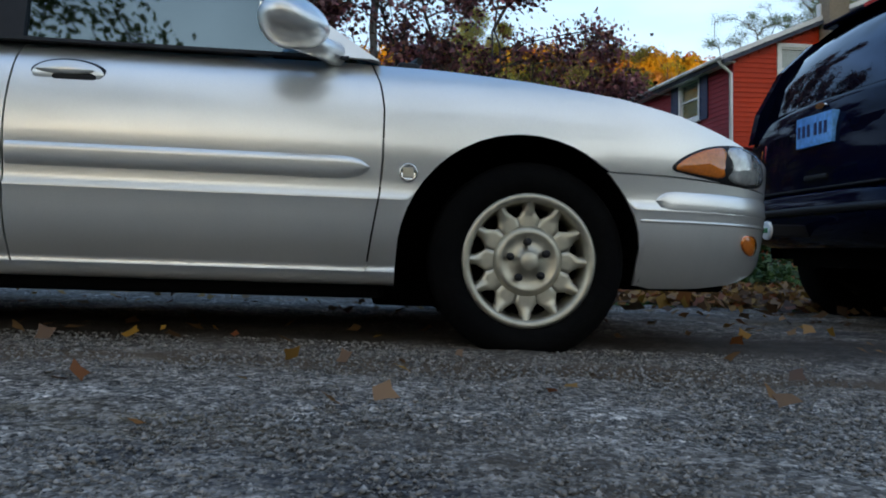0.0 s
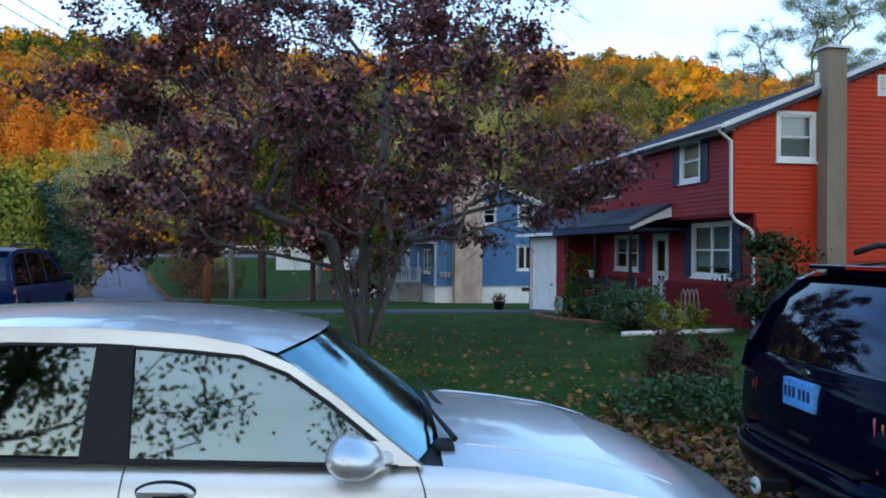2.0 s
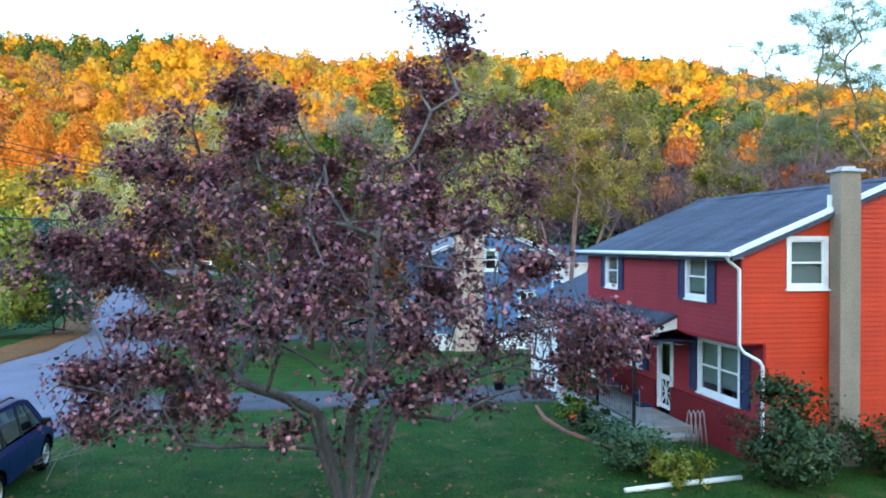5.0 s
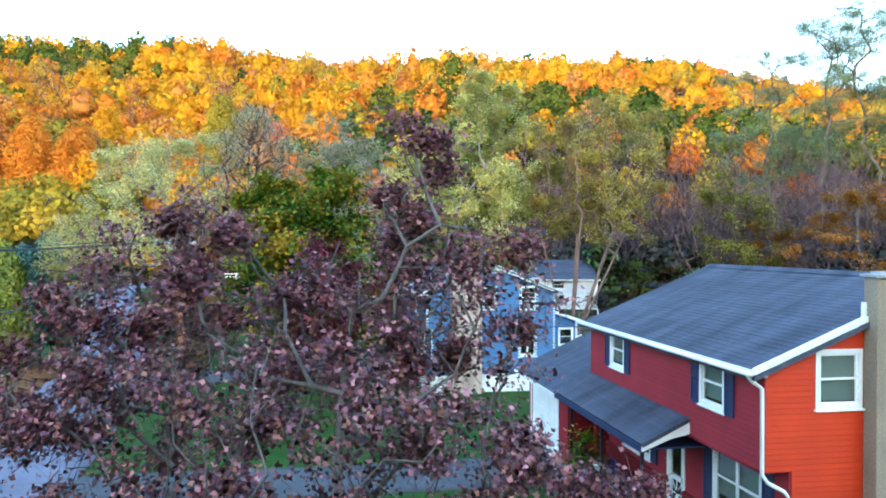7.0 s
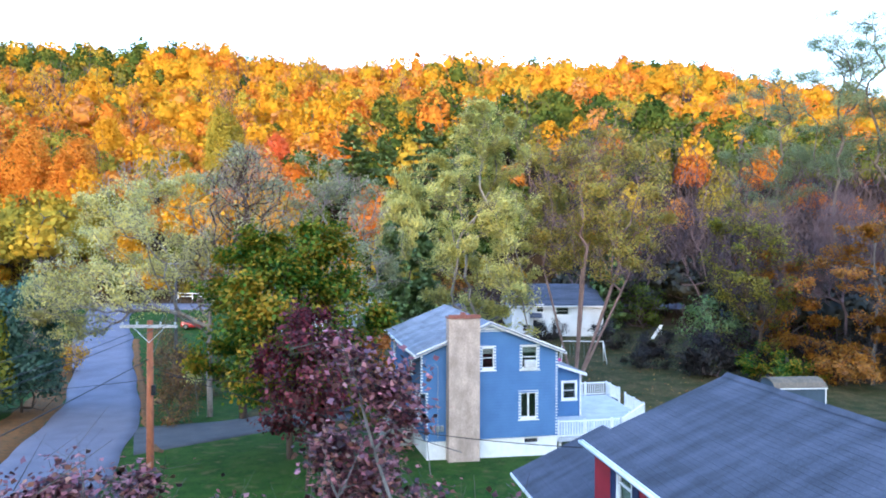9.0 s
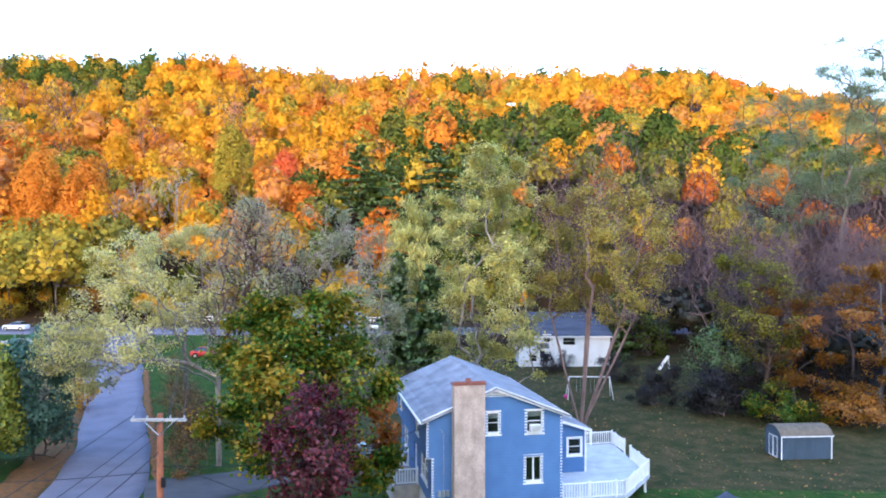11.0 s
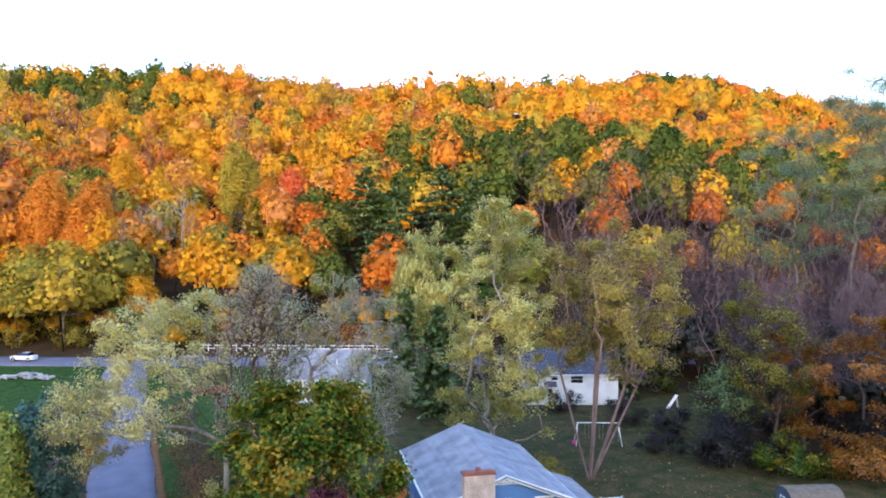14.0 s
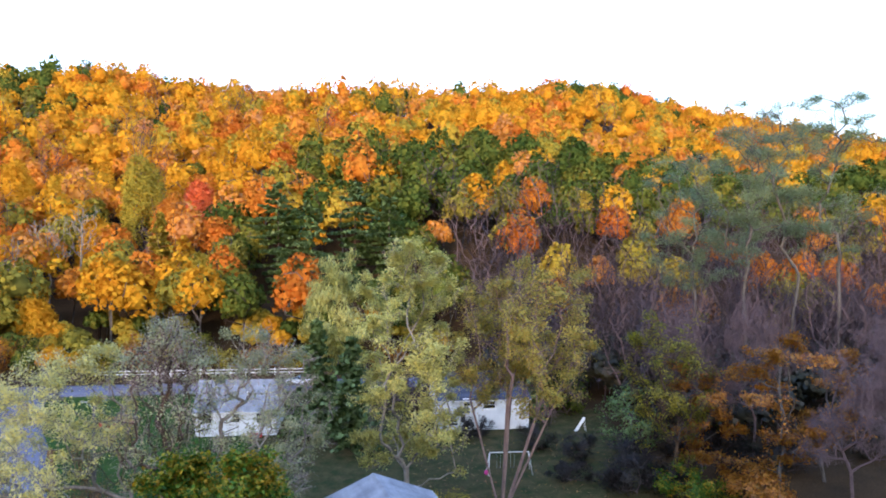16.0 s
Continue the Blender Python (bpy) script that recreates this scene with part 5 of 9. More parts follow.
GREY_STUCCO = mat("grey_render", (0.27, 0.215, 0.155), (0.19, 0.15, 0.11), scale=1.3, rough=0.9, bump=0.3, bscale=35, fine=0.2, stretch=(1, 1, 0.5))
CONCRETE = mat("concrete", (0.36, 0.35, 0.33), (0.25, 0.245, 0.23), scale=2, rough=0.9, bump=0.3, bscale=50, fine=0.2)
BRICK_RED = mat("chimney_brick", (0.28, 0.1, 0.07), (0.2, 0.07, 0.05), scale=5, rough=0.9, bump=0.3, bscale=50, fine=0.25, vary=0.15)
RED_BASE = mat("dark_red_painted_brick", (0.16, 0.011, 0.015), (0.13, 0.009, 0.012), scale=1.5, rough=0.75, bump=0.3, bscale=30, fine=0.15, spec=0.2)
BLIND = mat("window_blind", (0.46, 0.45, 0.42), (0.4, 0.39, 0.37), scale=3, rough=0.8, fine=0.1)
# near-black, for openings: the unlit indoors is put into the colour
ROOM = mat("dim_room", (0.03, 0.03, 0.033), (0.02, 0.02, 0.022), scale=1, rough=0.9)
PANE = glass_mat("window_glass", (0.75, 0.8, 0.8))
BLACK_IRON = mat("black_iron", (0.015, 0.015, 0.017), None, rough=0.5, metal=0.4)
WOOD_POLE = mat("orange_brown_pole_wood", (0.28, 0.085, 0.032), (0.18, 0.058, 0.026), scale=2, rough=0.85, bump=0.5, bscale=30, fine=0.3, stretch=(1, 1, 0.15))
DECK_PAINT = mat("worn_deck_paint", (0.5, 0.52, 0.55), (0.38, 0.4, 0.43), scale=1.2, rough=0.7, fine=0.15)
GREY_WOOD = mat("weathered_wood", (0.4, 0.38, 0.36), (0.28, 0.27, 0.26), scale=2, rough=0.85, bump=0.4, bscale=30, fine=0.25, stretch=(1, 1, 0.3))
STEEL = mat("galvanised_steel", (0.5, 0.51, 0.52), (0.4, 0.41, 0.42), scale=4, rough=0.4, metal=0.8)
RUST_ROOF = mat("brown_shed_roof", (0.16, 0.12, 0.085), (0.1, 0.085, 0.06), scale=2, rough=0.9, bump=0.4, bscale=30, fine=0.3)
SHED_BLUE = mat("faded_blue_shed_paint", (0.05, 0.08, 0.12), (0.036, 0.062, 0.09), scale=1.5, rough=0.7, fine=0.2, stretch=(1, 1, 0.3))


def uv_box(bm, plane, u0, u1, z0, z1, d0, d1):
    """A box on a wall: plane 'x' (the wall runs along y) or 'y' (it runs along x); d0, d1 outwards across it."""
    if plane == "x":
        return box(bm, min(d0, d1), max(d0, d1), u0, u1, z0, z1)
    return box(bm, u0, u1, min(d0, d1), max(d0, d1), z0, z1)


def pieces(lo, hi, holes):
    """The stretches of lo..hi left over by the holes."""
    out = [(lo, hi)]
    for a, b in holes:
        out = [q for c, d in out for q in ((c, min(d, a)), (max(c, b), d)) if q[1] - q[0] > 0.01]
    return out


def clad(parent, plane, at, out, u0, u1, z0, z1, holes, m, course=0.115, top=None, label="", joined=False):
    """A wall with openings, clad in lapped boards. at: the wall's face; out: +1 or -1, its outward side; holes: u0, u1, z0, z1;
    top(u): the sloping upper edge, if there is one."""
    core = bmesh.new()
    cuts = sorted({z0, z1, *[h[2] for h in holes], *[h[3] for h in holes]})
    if top is None:
        for c, d in zip(cuts, cuts[1:]):
            mid = (c + d) / 2
            for a, b in pieces(u0, u1, [(h[0], h[1]) for h in holes if h[2] < mid < h[3]]):
                uv_box(core, plane, a, b, c, d, at, at - out * 0.14)
    else:
        us = sorted({u0, u1, (u0 + u1) / 2, *[h[0] for h in holes], *[h[1] for h in holes]})
        for a, b in zip(us, us[1:]):
            mid = (a + b) / 2
            for c, d in pieces(z0, min(top(a), top(b)) - 0.001, [(h[2], h[3]) for h in holes if h[0] < mid < h[1]]):
                uv_box(core, plane, a, b, c, d, at, at - out * 0.14)
            zl = min(top(a), top(b))
            hi = (b, top(b)) if top(b) > top(a) else (a, top(a))
            p3 = [(a, zl), (b, zl), hi]
            pts = [(at, u, z) if plane == "x" else (u, at, z) for u, z in p3]
            prism(core, pts, (-out * 0.14, 0, 0) if plane == "x" else (0, -out * 0.14, 0))
    wall = part("wall", core, m, parent, label)
    n = int(round((z1 - z0) / course))
    allb = bmesh.new() if joined else None
    for i in range(n):
        c, d = z0 + i * course, z0 + (i + 1) * course + 0.012
        lo, hi = u0, u1
        if top is not None:
            us = np.linspace(u0, u1, 200)
            ok = us[[top(u) >= d for u in us]]
            if len(ok) < 2:
                continue
            lo, hi = ok[0], ok[-1]
        d = min(d, z1)
        hs = [(h[0], h[1]) for h in holes if h[2] < d - 0.02 and h[3] > c + 0.02]
        for a, b in pieces(lo, hi, hs):
            bm = allb if joined else bmesh.new()
            o1, o2 = at + out * (0.07 if joined else 0.024), at + out * 0.004
            q = [(o1, c), (o1, c + 0.012), (o2, d), (at, d), (at, c)]
            pts = [(x, a, z) if plane == "x" else (a, x, z) for x, z in q]
            prism(bm, pts, (0, b - a, 0) if plane == "x" else (b - a, 0, 0))
            if not joined:
                part("clapboard", bm, m, wall)
    if joined:
        tagged(part("siding", allb, m, wall), kind="stuff")
    return wall


def window(parent, plane, at, out, u0, u1, z0, z1, split="hung", blind=0.5, trim=0.09, sill=True, m=None):
    """A window in its opening: outer casing, sash bars, panes, a blind and the dim room behind."""
    m = m or WHITE
    w = bmesh.new()
    for a, b, c, d in ((u0 - trim, u0, z0 - trim, z1 + trim), (u1, u1 + trim, z0 - trim, z1 + trim), (u0, u1, z1, z1 + trim), (u0, u1, z0 - trim, z0)):
        uv_box(w, plane, a, b, c, d, at + out * 0.045, at - out * 0.1)
    win = part("window", w, m, parent)
    s = bmesh.new()
    bars = []
    f = 0.045
    bars += [(u0, u0 + f, z0, z1), (u1 - f, u1, z0, z1), (u0 + f, u1 - f, z0, z0 + f), (u0 + f, u1 - f, z1 - f, z1)]
    if split in ("hung", "double"):
        zm = (z0 + z1) / 2
        bars.append((u0 + f, u1 - f, zm - f / 2, zm + f / 2))
    if split in ("double", "casement"):
        um = (u0 + u1) / 2
        bars.append((um - f, um + f, z0 + f, z1 - f))
    for a, b, c, d in bars:
        uv_box(s, plane, a, b, c, d, at + out * 0.012, at - out * 0.045)
    part("window_frame", s, m, win)
    if sill:
        k = bmesh.new()
        uv_box(k, plane, u0 - trim - 0.03, u1 + trim + 0.03, z0 - trim - 0.04, z0 - trim, at + out * 0.085, at - out * 0.02)
        part("window_sill", k, m, win)
    cols = [(u0, (u0 + u1) / 2), ((u0 + u1) / 2, u1)] if split in ("double", "casement") else [(u0, u1)]
    rows = [(z0, (z0 + z1) / 2), ((z0 + z1) / 2, z1)] if split in ("double", "hung") else [(z0, z1)]
    for a, b in cols:
        for i, (c, d) in enumerate(rows):
            p = bmesh.new()
            uv_box(p, plane, a, b, c, d, at - out * (0.012 + 0.012 * i), at - out * (0.018 + 0.012 * i))
            ob = part("pane", p, PANE, win)
            ob.visible_shadow = False
    if blind:
        k = bmesh.new()
        z = z1 - blind * (z1 - z0)
        nslat = max(4, int((z1 - z) / 0.05))
        for i in range(nslat):
            zz = z + (z1 - z) * i / nslat
            uv_box(k, plane, u0 + 0.03, u1 - 0.03, zz, zz + (z1 - z) / nslat * 0.92, at - out * 0.075, at - out * 0.085)
        part("blind", k, BLIND, win)
    # near-black sheet in place of an unlit room
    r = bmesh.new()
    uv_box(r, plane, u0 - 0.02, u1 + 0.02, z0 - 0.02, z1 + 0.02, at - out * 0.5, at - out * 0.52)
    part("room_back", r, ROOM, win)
    return win


def shutter(parent, plane, at, out, u0, u1, z0, z1):
    bm = bmesh.new()
    for a, b, c, d in ((u0, u0 + 0.05, z0, z1), (u1 - 0.05, u1, z0, z1), (u0 + 0.05, u1 - 0.05, z0, z0 + 0.07), (u0 + 0.05, u1 - 0.05, z1 - 0.07, z1), (u0 + 0.05, u1 - 0.05, (z0 + z1) / 2 - 0.03, (z0 + z1) / 2 + 0.03)):
        uv_box(bm, plane, a, b, c, d, at + out * 0.025, at + out * 0.06)
    ob = part("shutter", bm, NAVY, parent)
    n = 16
    sl = bmesh.new()
    for i in range(n):
        z = z0 + 0.07 + (z1 - z0 - 0.14) * i / n
        uv_box(sl, plane, u0 + 0.05, u1 - 0.05, z, z + (z1 - z0 - 0.14) / n * 0.85, at + out * 0.027, at + out * 0.045)
    part("louvres", sl, NAVY, ob)
    return ob


def roof_slope(parent, p, q, up, run, m, course=0.16, tab=0.33, seed=1, thick=0.014):
    """One slope from the eave line p-q, rising along the vector up: a deck, and shingle courses laid over it, broken into tabs."""
    rng = random.Random(seed)
    p, q, up = Vector(p), Vector(q), Vector(up)
    L = up.length
    e = (q - p)
    n = e.cross(up).normalized()
    if n.z < 0:
        n = -n
    deck = prism(bmesh.new(), [p, q, q + up, p + up], -n * 0.09)
    roof = part("roof", deck, m, parent)
    k = int(L / course)
    for i in range(k + 1):
        a, b = i * course / L, min(1.0, (i * course + course * 1.04) / L)
        bm = bmesh.new()
        w = e.length
        u = -rng.random() * tab
        while u < w:
            lo, hi = max(0, u) / w, min(w, u + tab - 0.006) / w
            if hi > lo:
                lift = thick * rng.uniform(0.6, 1.0)
                A, B = p + e * lo + up * a, p + e * hi + up * a
                C, D = p + e * hi + up * b, p + e * lo + up * b
                vs = [bm.verts.new(x) for x in (A + n * lift, B + n * lift, C + n * 0.006, D + n * 0.006, A - n * 0.004, B - n * 0.004)]
                bm.faces.new(vs[:4])
                bm.faces.new((vs[4], vs[5], vs[1], vs[0]))
            u += tab
        if bm.verts:
            part("shingle_course", bm, m, roof)
    return roof


def gutter(parent, pts, r=0.055, name="gutter"):
    return part(name, tube(bmesh.new(), pts, r, 8), WHITE, parent, smooth=True)


def red_house():
    h = thing("red_house", pose(6.71, 17.02, 0, 0, 0, 10.3), "two-storey red clapboard house with white trim and grey shingle roof", "house")
    D, W = 9.45, 8.6                       # along y, along x
    ez, slope, rx = 4.75, 0.408, 4.3
    top = lambda u: ez + slope * (u if u < rx else W - u)
    win = [(1.5, 2.4, 3.66, 4.62), (6.85, 7.72, 3.66, 4.6)]
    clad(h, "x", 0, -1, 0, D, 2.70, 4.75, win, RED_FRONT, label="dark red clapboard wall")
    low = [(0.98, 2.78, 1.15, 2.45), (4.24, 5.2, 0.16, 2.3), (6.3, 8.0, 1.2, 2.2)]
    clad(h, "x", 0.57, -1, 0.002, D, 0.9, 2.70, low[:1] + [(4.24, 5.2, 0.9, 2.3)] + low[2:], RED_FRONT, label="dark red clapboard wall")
    part("wall", boxes((0.45, 0.59, 0.0, 4.24, -0.5, 0.9), (0.45, 0.59, 5.2, D, -0.5, 0.9)), RED_BASE, h, "dark red painted brick base")
    g = [(1.2, 2.08, 4.02, 5.06)]
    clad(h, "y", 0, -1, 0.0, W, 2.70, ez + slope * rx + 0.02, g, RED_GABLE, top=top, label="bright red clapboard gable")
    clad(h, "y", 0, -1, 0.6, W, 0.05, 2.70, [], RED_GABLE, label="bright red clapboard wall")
    part("foundation", boxes((0.62, W, -0.02, 0.1, -0.6, 0.05)), CONCRETE, h)
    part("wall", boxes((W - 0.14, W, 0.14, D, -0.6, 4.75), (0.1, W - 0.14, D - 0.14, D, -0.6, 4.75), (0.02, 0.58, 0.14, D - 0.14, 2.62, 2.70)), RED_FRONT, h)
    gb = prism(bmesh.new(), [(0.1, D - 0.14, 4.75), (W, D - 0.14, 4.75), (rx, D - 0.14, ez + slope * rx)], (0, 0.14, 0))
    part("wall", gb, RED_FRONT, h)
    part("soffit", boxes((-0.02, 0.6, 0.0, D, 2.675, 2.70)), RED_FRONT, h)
    for u0, u1, z0, z1 in win:
        window(h, "x", 0, -1, u0, u1, z0, z1, "hung", 0.9)
        shutter(h, "x", 0, -1, u0 - 0.46, u0 - 0.1, z0 - 0.12, z1 + 0.1)
        shutter(h, "x", 0, -1, u1 + 0.1, u1 + 0.46, z0 - 0.12, z1 + 0.1)
    window(h, "x", 0.57, -1, 0.98, 2.78, 1.15, 2.45, "double", 0.85)
    shutter(h, "x", 0.57, -1, 0.48, 0.86, 1.05, 2.5)
    shutter(h, "x", 0.57, -1, 2.9, 3.28, 1.05, 2.5)
    window(h, "x", 0.57, -1, 6.3, 8.0, 1.2, 2.2, "double", 0.4)
    shutter(h, "x", 0.57, -1, 5.8, 6.18, 1.1, 2.25)
    window(h, "y", 0, -1, 1.2, 2.08, 4.02, 5.06, "hung", 0.95)
    # white storm door with a crossed lower panel
    fr = boxes((0.52, 0.62, 4.24, 4.31, 0.16, 2.3), (0.52, 0.62, 5.13, 5.2, 0.16, 2.3), (0.52, 0.62, 4.31, 5.13, 2.22, 2.3))
    door = part("door", fr, WHITE, h, "white storm door with a crossed lower panel")
    part("door_leaf", boxes((0.55, 0.6, 4.31, 4.45, 0.18, 2.22), (0.55, 0.6, 4.99, 5.13, 0.18, 2.22), (0.55, 0.6, 4.45, 4.99, 2.08, 2.22), (0.55, 0.6, 4.45, 4.99, 1.02, 1.16), (0.55, 0.6, 4.45, 4.99, 0.18, 0.3)), WHITE, door)
    x = bmesh.new()
    for a, b in (((4.45, 0.3), (4.99, 1.02)), ((4.99, 0.3), (4.45, 1.02)), ((4.72, 0.3), (4.72, 1.02)), ((4.45, 0.66), (4.99, 0.66))):
        tube(x, [(0.57, *a), (0.57, *b)], 0.02, 5)
    part("cross_brace", x, WHITE, door)
    part("pane", boxes((0.575, 0.58, 4.45, 4.99, 1.16, 2.08)), PANE, door).visible_shadow = False
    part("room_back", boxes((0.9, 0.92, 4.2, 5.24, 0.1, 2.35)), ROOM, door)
    part("handle", boxes((0.5, 0.55, 4.34, 4.37, 1.05, 1.2), bevel=0.006), STEEL, door)
    # louvred vent high in the gable
    v = boxes((3.85, 4.75, -0.05, 0.0, 5.62, 5.68), (3.85, 4.75, -0.05, 0.0, 6.08, 6.14), (3.85, 3.91, -0.05, 0.0, 5.68, 6.08), (4.69, 4.75, -0.05, 0.0, 5.68, 6.08))
    vent = part("gable_vent", v, WHITE, h)
    for i in range(6):
        part("slat", boxes((3.91, 4.69, -0.04, -0.01, 5.69 + i * 0.065, 5.735 + i * 0.065)), WHITE, vent)
    # corner boards, rakes, eaves
    part("corner_board", boxes((-0.03, 0.0, -0.03, 0.09, 2.70, 4.78)), RED_FRONT, h)
    for s in (0, 1):
        a = (-0.3, -0.16, ez - 0.12) if s == 0 else (W + 0.3, -0.16, ez - 0.12)
        b = (rx, -0.16, ez + slope * (rx + 0.3) - 0.12)
        part("rake_board", prism(bmesh.new(), [a, b, (b[0], b[1], b[2] + 0.17), (a[0], a[1], a[2] + 0.17)], (0, 0.13, 0)), WHITE, h)
    part("fascia", boxes((-0.32, -0.29, -0.14, D + 0.25, ez - 0.13, ez + 0.02), (-0.29, 0.0, -0.1, D + 0.2, ez - 0.13, ez - 0.1)), WHITE, h)
    eave = ez + 0.03 - slope * 0.3
    roof_slope(h, (-0.36, -0.2, eave), (-0.36, D + 0.3, eave), (rx + 0.36, 0, slope * (rx + 0.36)), 1, SHINGLE, seed=3)
    roof_slope(h, (W + 0.36, -0.2, eave), (W + 0.36, D + 0.3, eave), (-(W - rx) - 0.36, 0, slope * (W - rx + 0.36)), 1, SHINGLE, course=0.3, seed=4)
    part("ridge_cap", prism(bmesh.new(), [(rx - 0.16, -0.22, eave + slope * (rx + 0.2) + 0.03), (rx, -0.22, eave + slope * (rx + 0.36) + 0.075), (rx + 0.16, -0.22, eave + slope * (rx + 0.2) + 0.03)], (0, D + 0.5, 0)), SHINGLE, h)
    # gutter and downspout
    gutter(h, [(-0.4, -0.16, ez - 0.05), (-0.4, D + 0.25, ez - 0.03)], 0.05)
    part("downspout", tube(bmesh.new(), [(-0.4, -0.05, ez - 0.08), (-0.3, -0.03, ez - 0.2), (-0.07, -0.02, ez - 0.36), (-0.06, -0.02, 2.66), (0.05, -0.03, 2.5), (0.42, -0.05, 2.3), (0.5, -0.06, 2.18), (0.5, -0.06, 0.12), (0.42, -0.25, 0.03)], 0.042, 8), WHITE, h, smooth=True)
    # chimney with a cap
    ch = part("chimney", boxes((2.2, 2.72, -0.4, -0.03, -0.4, 6.62), bevel=0.012), GREY_STUCCO, h, "rendered grey chimney stack")
    part("chimney_cap", boxes((2.14, 2.78, -0.46, 0.03, 6.62, 6.68), (2.3, 2.62, -0.34, -0.09, 6.68, 6.74)), STEEL, ch)
    part("flashing", boxes((2.16, 2.2, -0.12, 0.0, 5.6, 6.1)), WHITE, ch)
    # porch roof, gable end and posts
    p0, p1 = 2.95, D + 0.05
    roof_slope(h, (-1.25, p0, 2.52), (-1.25, p1, 2.52), (1.23, 0, 0.58), 1, SHINGLE, seed=5)
    part("porch_trim", prism(bmesh.new(), [(-1.22, p0 + 0.01, 2.34), (-1.22, p0 + 0.01, 2.46), (0.0, p0 + 0.01, 3.02), (0.0, p0 + 0.01, 2.72), (-0.5, p0 + 0.01, 2.62)], (0, 0.06, 0)), WHITE, h)
    part("porch_ceiling", boxes((-1.2, 0.55, p0 + 0.08, p1, 2.36, 2.40)), NAVY, h)
    part("porch_beam", boxes((-1.24, -1.12, p0 + 0.07, p1 + 0.6, 2.30, 2.46)), NAVY, h)
    for y in (3.2, 5.75, 8.2):
        part("porch_post", boxes((-1.16, -1.08, y - 0.04, y + 0.04, 0.1, 2.34), bevel=0.01), BLACK_IRON, h)
    part("porch_floor", boxes((-1.2, 0.45, 3.0, 9.4, -0.7, 0.1), bevel=0.02), CONCRETE, h, "concrete porch floor")
    part("step", boxes((-0.9, 0.4, 2.55, 3.0, -0.5, -0.06), bevel=0.02), CONCRETE, h)
    rail = part("porch_railing", boxes((-1.15, -1.12, 3.2, 8.2, 0.86, 0.9), (-1.15, -1.12, 3.2, 8.2, 0.2, 0.23)), BLACK_IRON, h)
    for i in range(42):
        y = 3.26 + i * 0.118
        part("baluster", tube(bmesh.new(), [(-1.135, y, 0.2), (-1.135, y, 0.88)], 0.009, 5), BLACK_IRON, rail)
    # garage wing
    a0, a1 = 9.48, 14.1
    part("wall", boxes((-0.72, -0.6, a0 + 0.2, 10.7, -1.0, 2.35), (-0.72, -0.6, 13.75, a1, -1.0, 2.35), (-0.72, -0.6, 10.7, 13.75, 2.15, 2.35), (-0.6, 5.0, a1 - 0.12, a1, -1.0, 2.35), (-0.6, 0.45, a0 + 0.2, a0 + 0.32, -1.0, 2.35)), RED_FRONT, h, "dark red garage wall")
    gd = part("garage_door", boxes((-0.69, -0.65, 10.7, 13.75, -0.85, 2.15)), WHITE, h, "white panelled garage door")
    for r in range(4):
        for c in range(4):
            part("panel", boxes((-0.705, -0.69, 10.8 + c * 0.74, 11.46 + c * 0.74, -0.76 + r * 0.74, -0.16 + r * 0.74), bevel=0.008), WHITE, gd)
    part("trim", boxes((-0.74, -0.72, 10.58, 10.7, -0.85, 2.25), (-0.74, -0.72, 13.75, 13.87, -0.85, 2.25), (-0.74, -0.72, 10.7, 13.75, 2.15, 2.27)), WHITE, h)
    roof_slope(h, (-1.25, p1, 2.42), (-1.25, a1 + 0.25, 2.42), (3.4, 0, 1.55), 1, SHINGLE, seed=6)
    roof_slope(h, (5.55, a0, 2.42), (5.55, a1 + 0.25, 2.42), (-3.4, 0, 1.55), 1, SHINGLE, course=0.3, seed=7)
    part("wall", prism(bmesh.new(), [(-0.6, a1 - 0.13, 2.35), (5.0, a1 - 0.13, 2.35), (2.15, a1 - 0.13, 3.85)], (0, 0.12, 0)), RED_FRONT, h)
    part("fascia", boxes((-1.28, -1.25, p1, a1 + 0.25, 2.3, 2.42)), WHITE, h)
    return h


red_house()


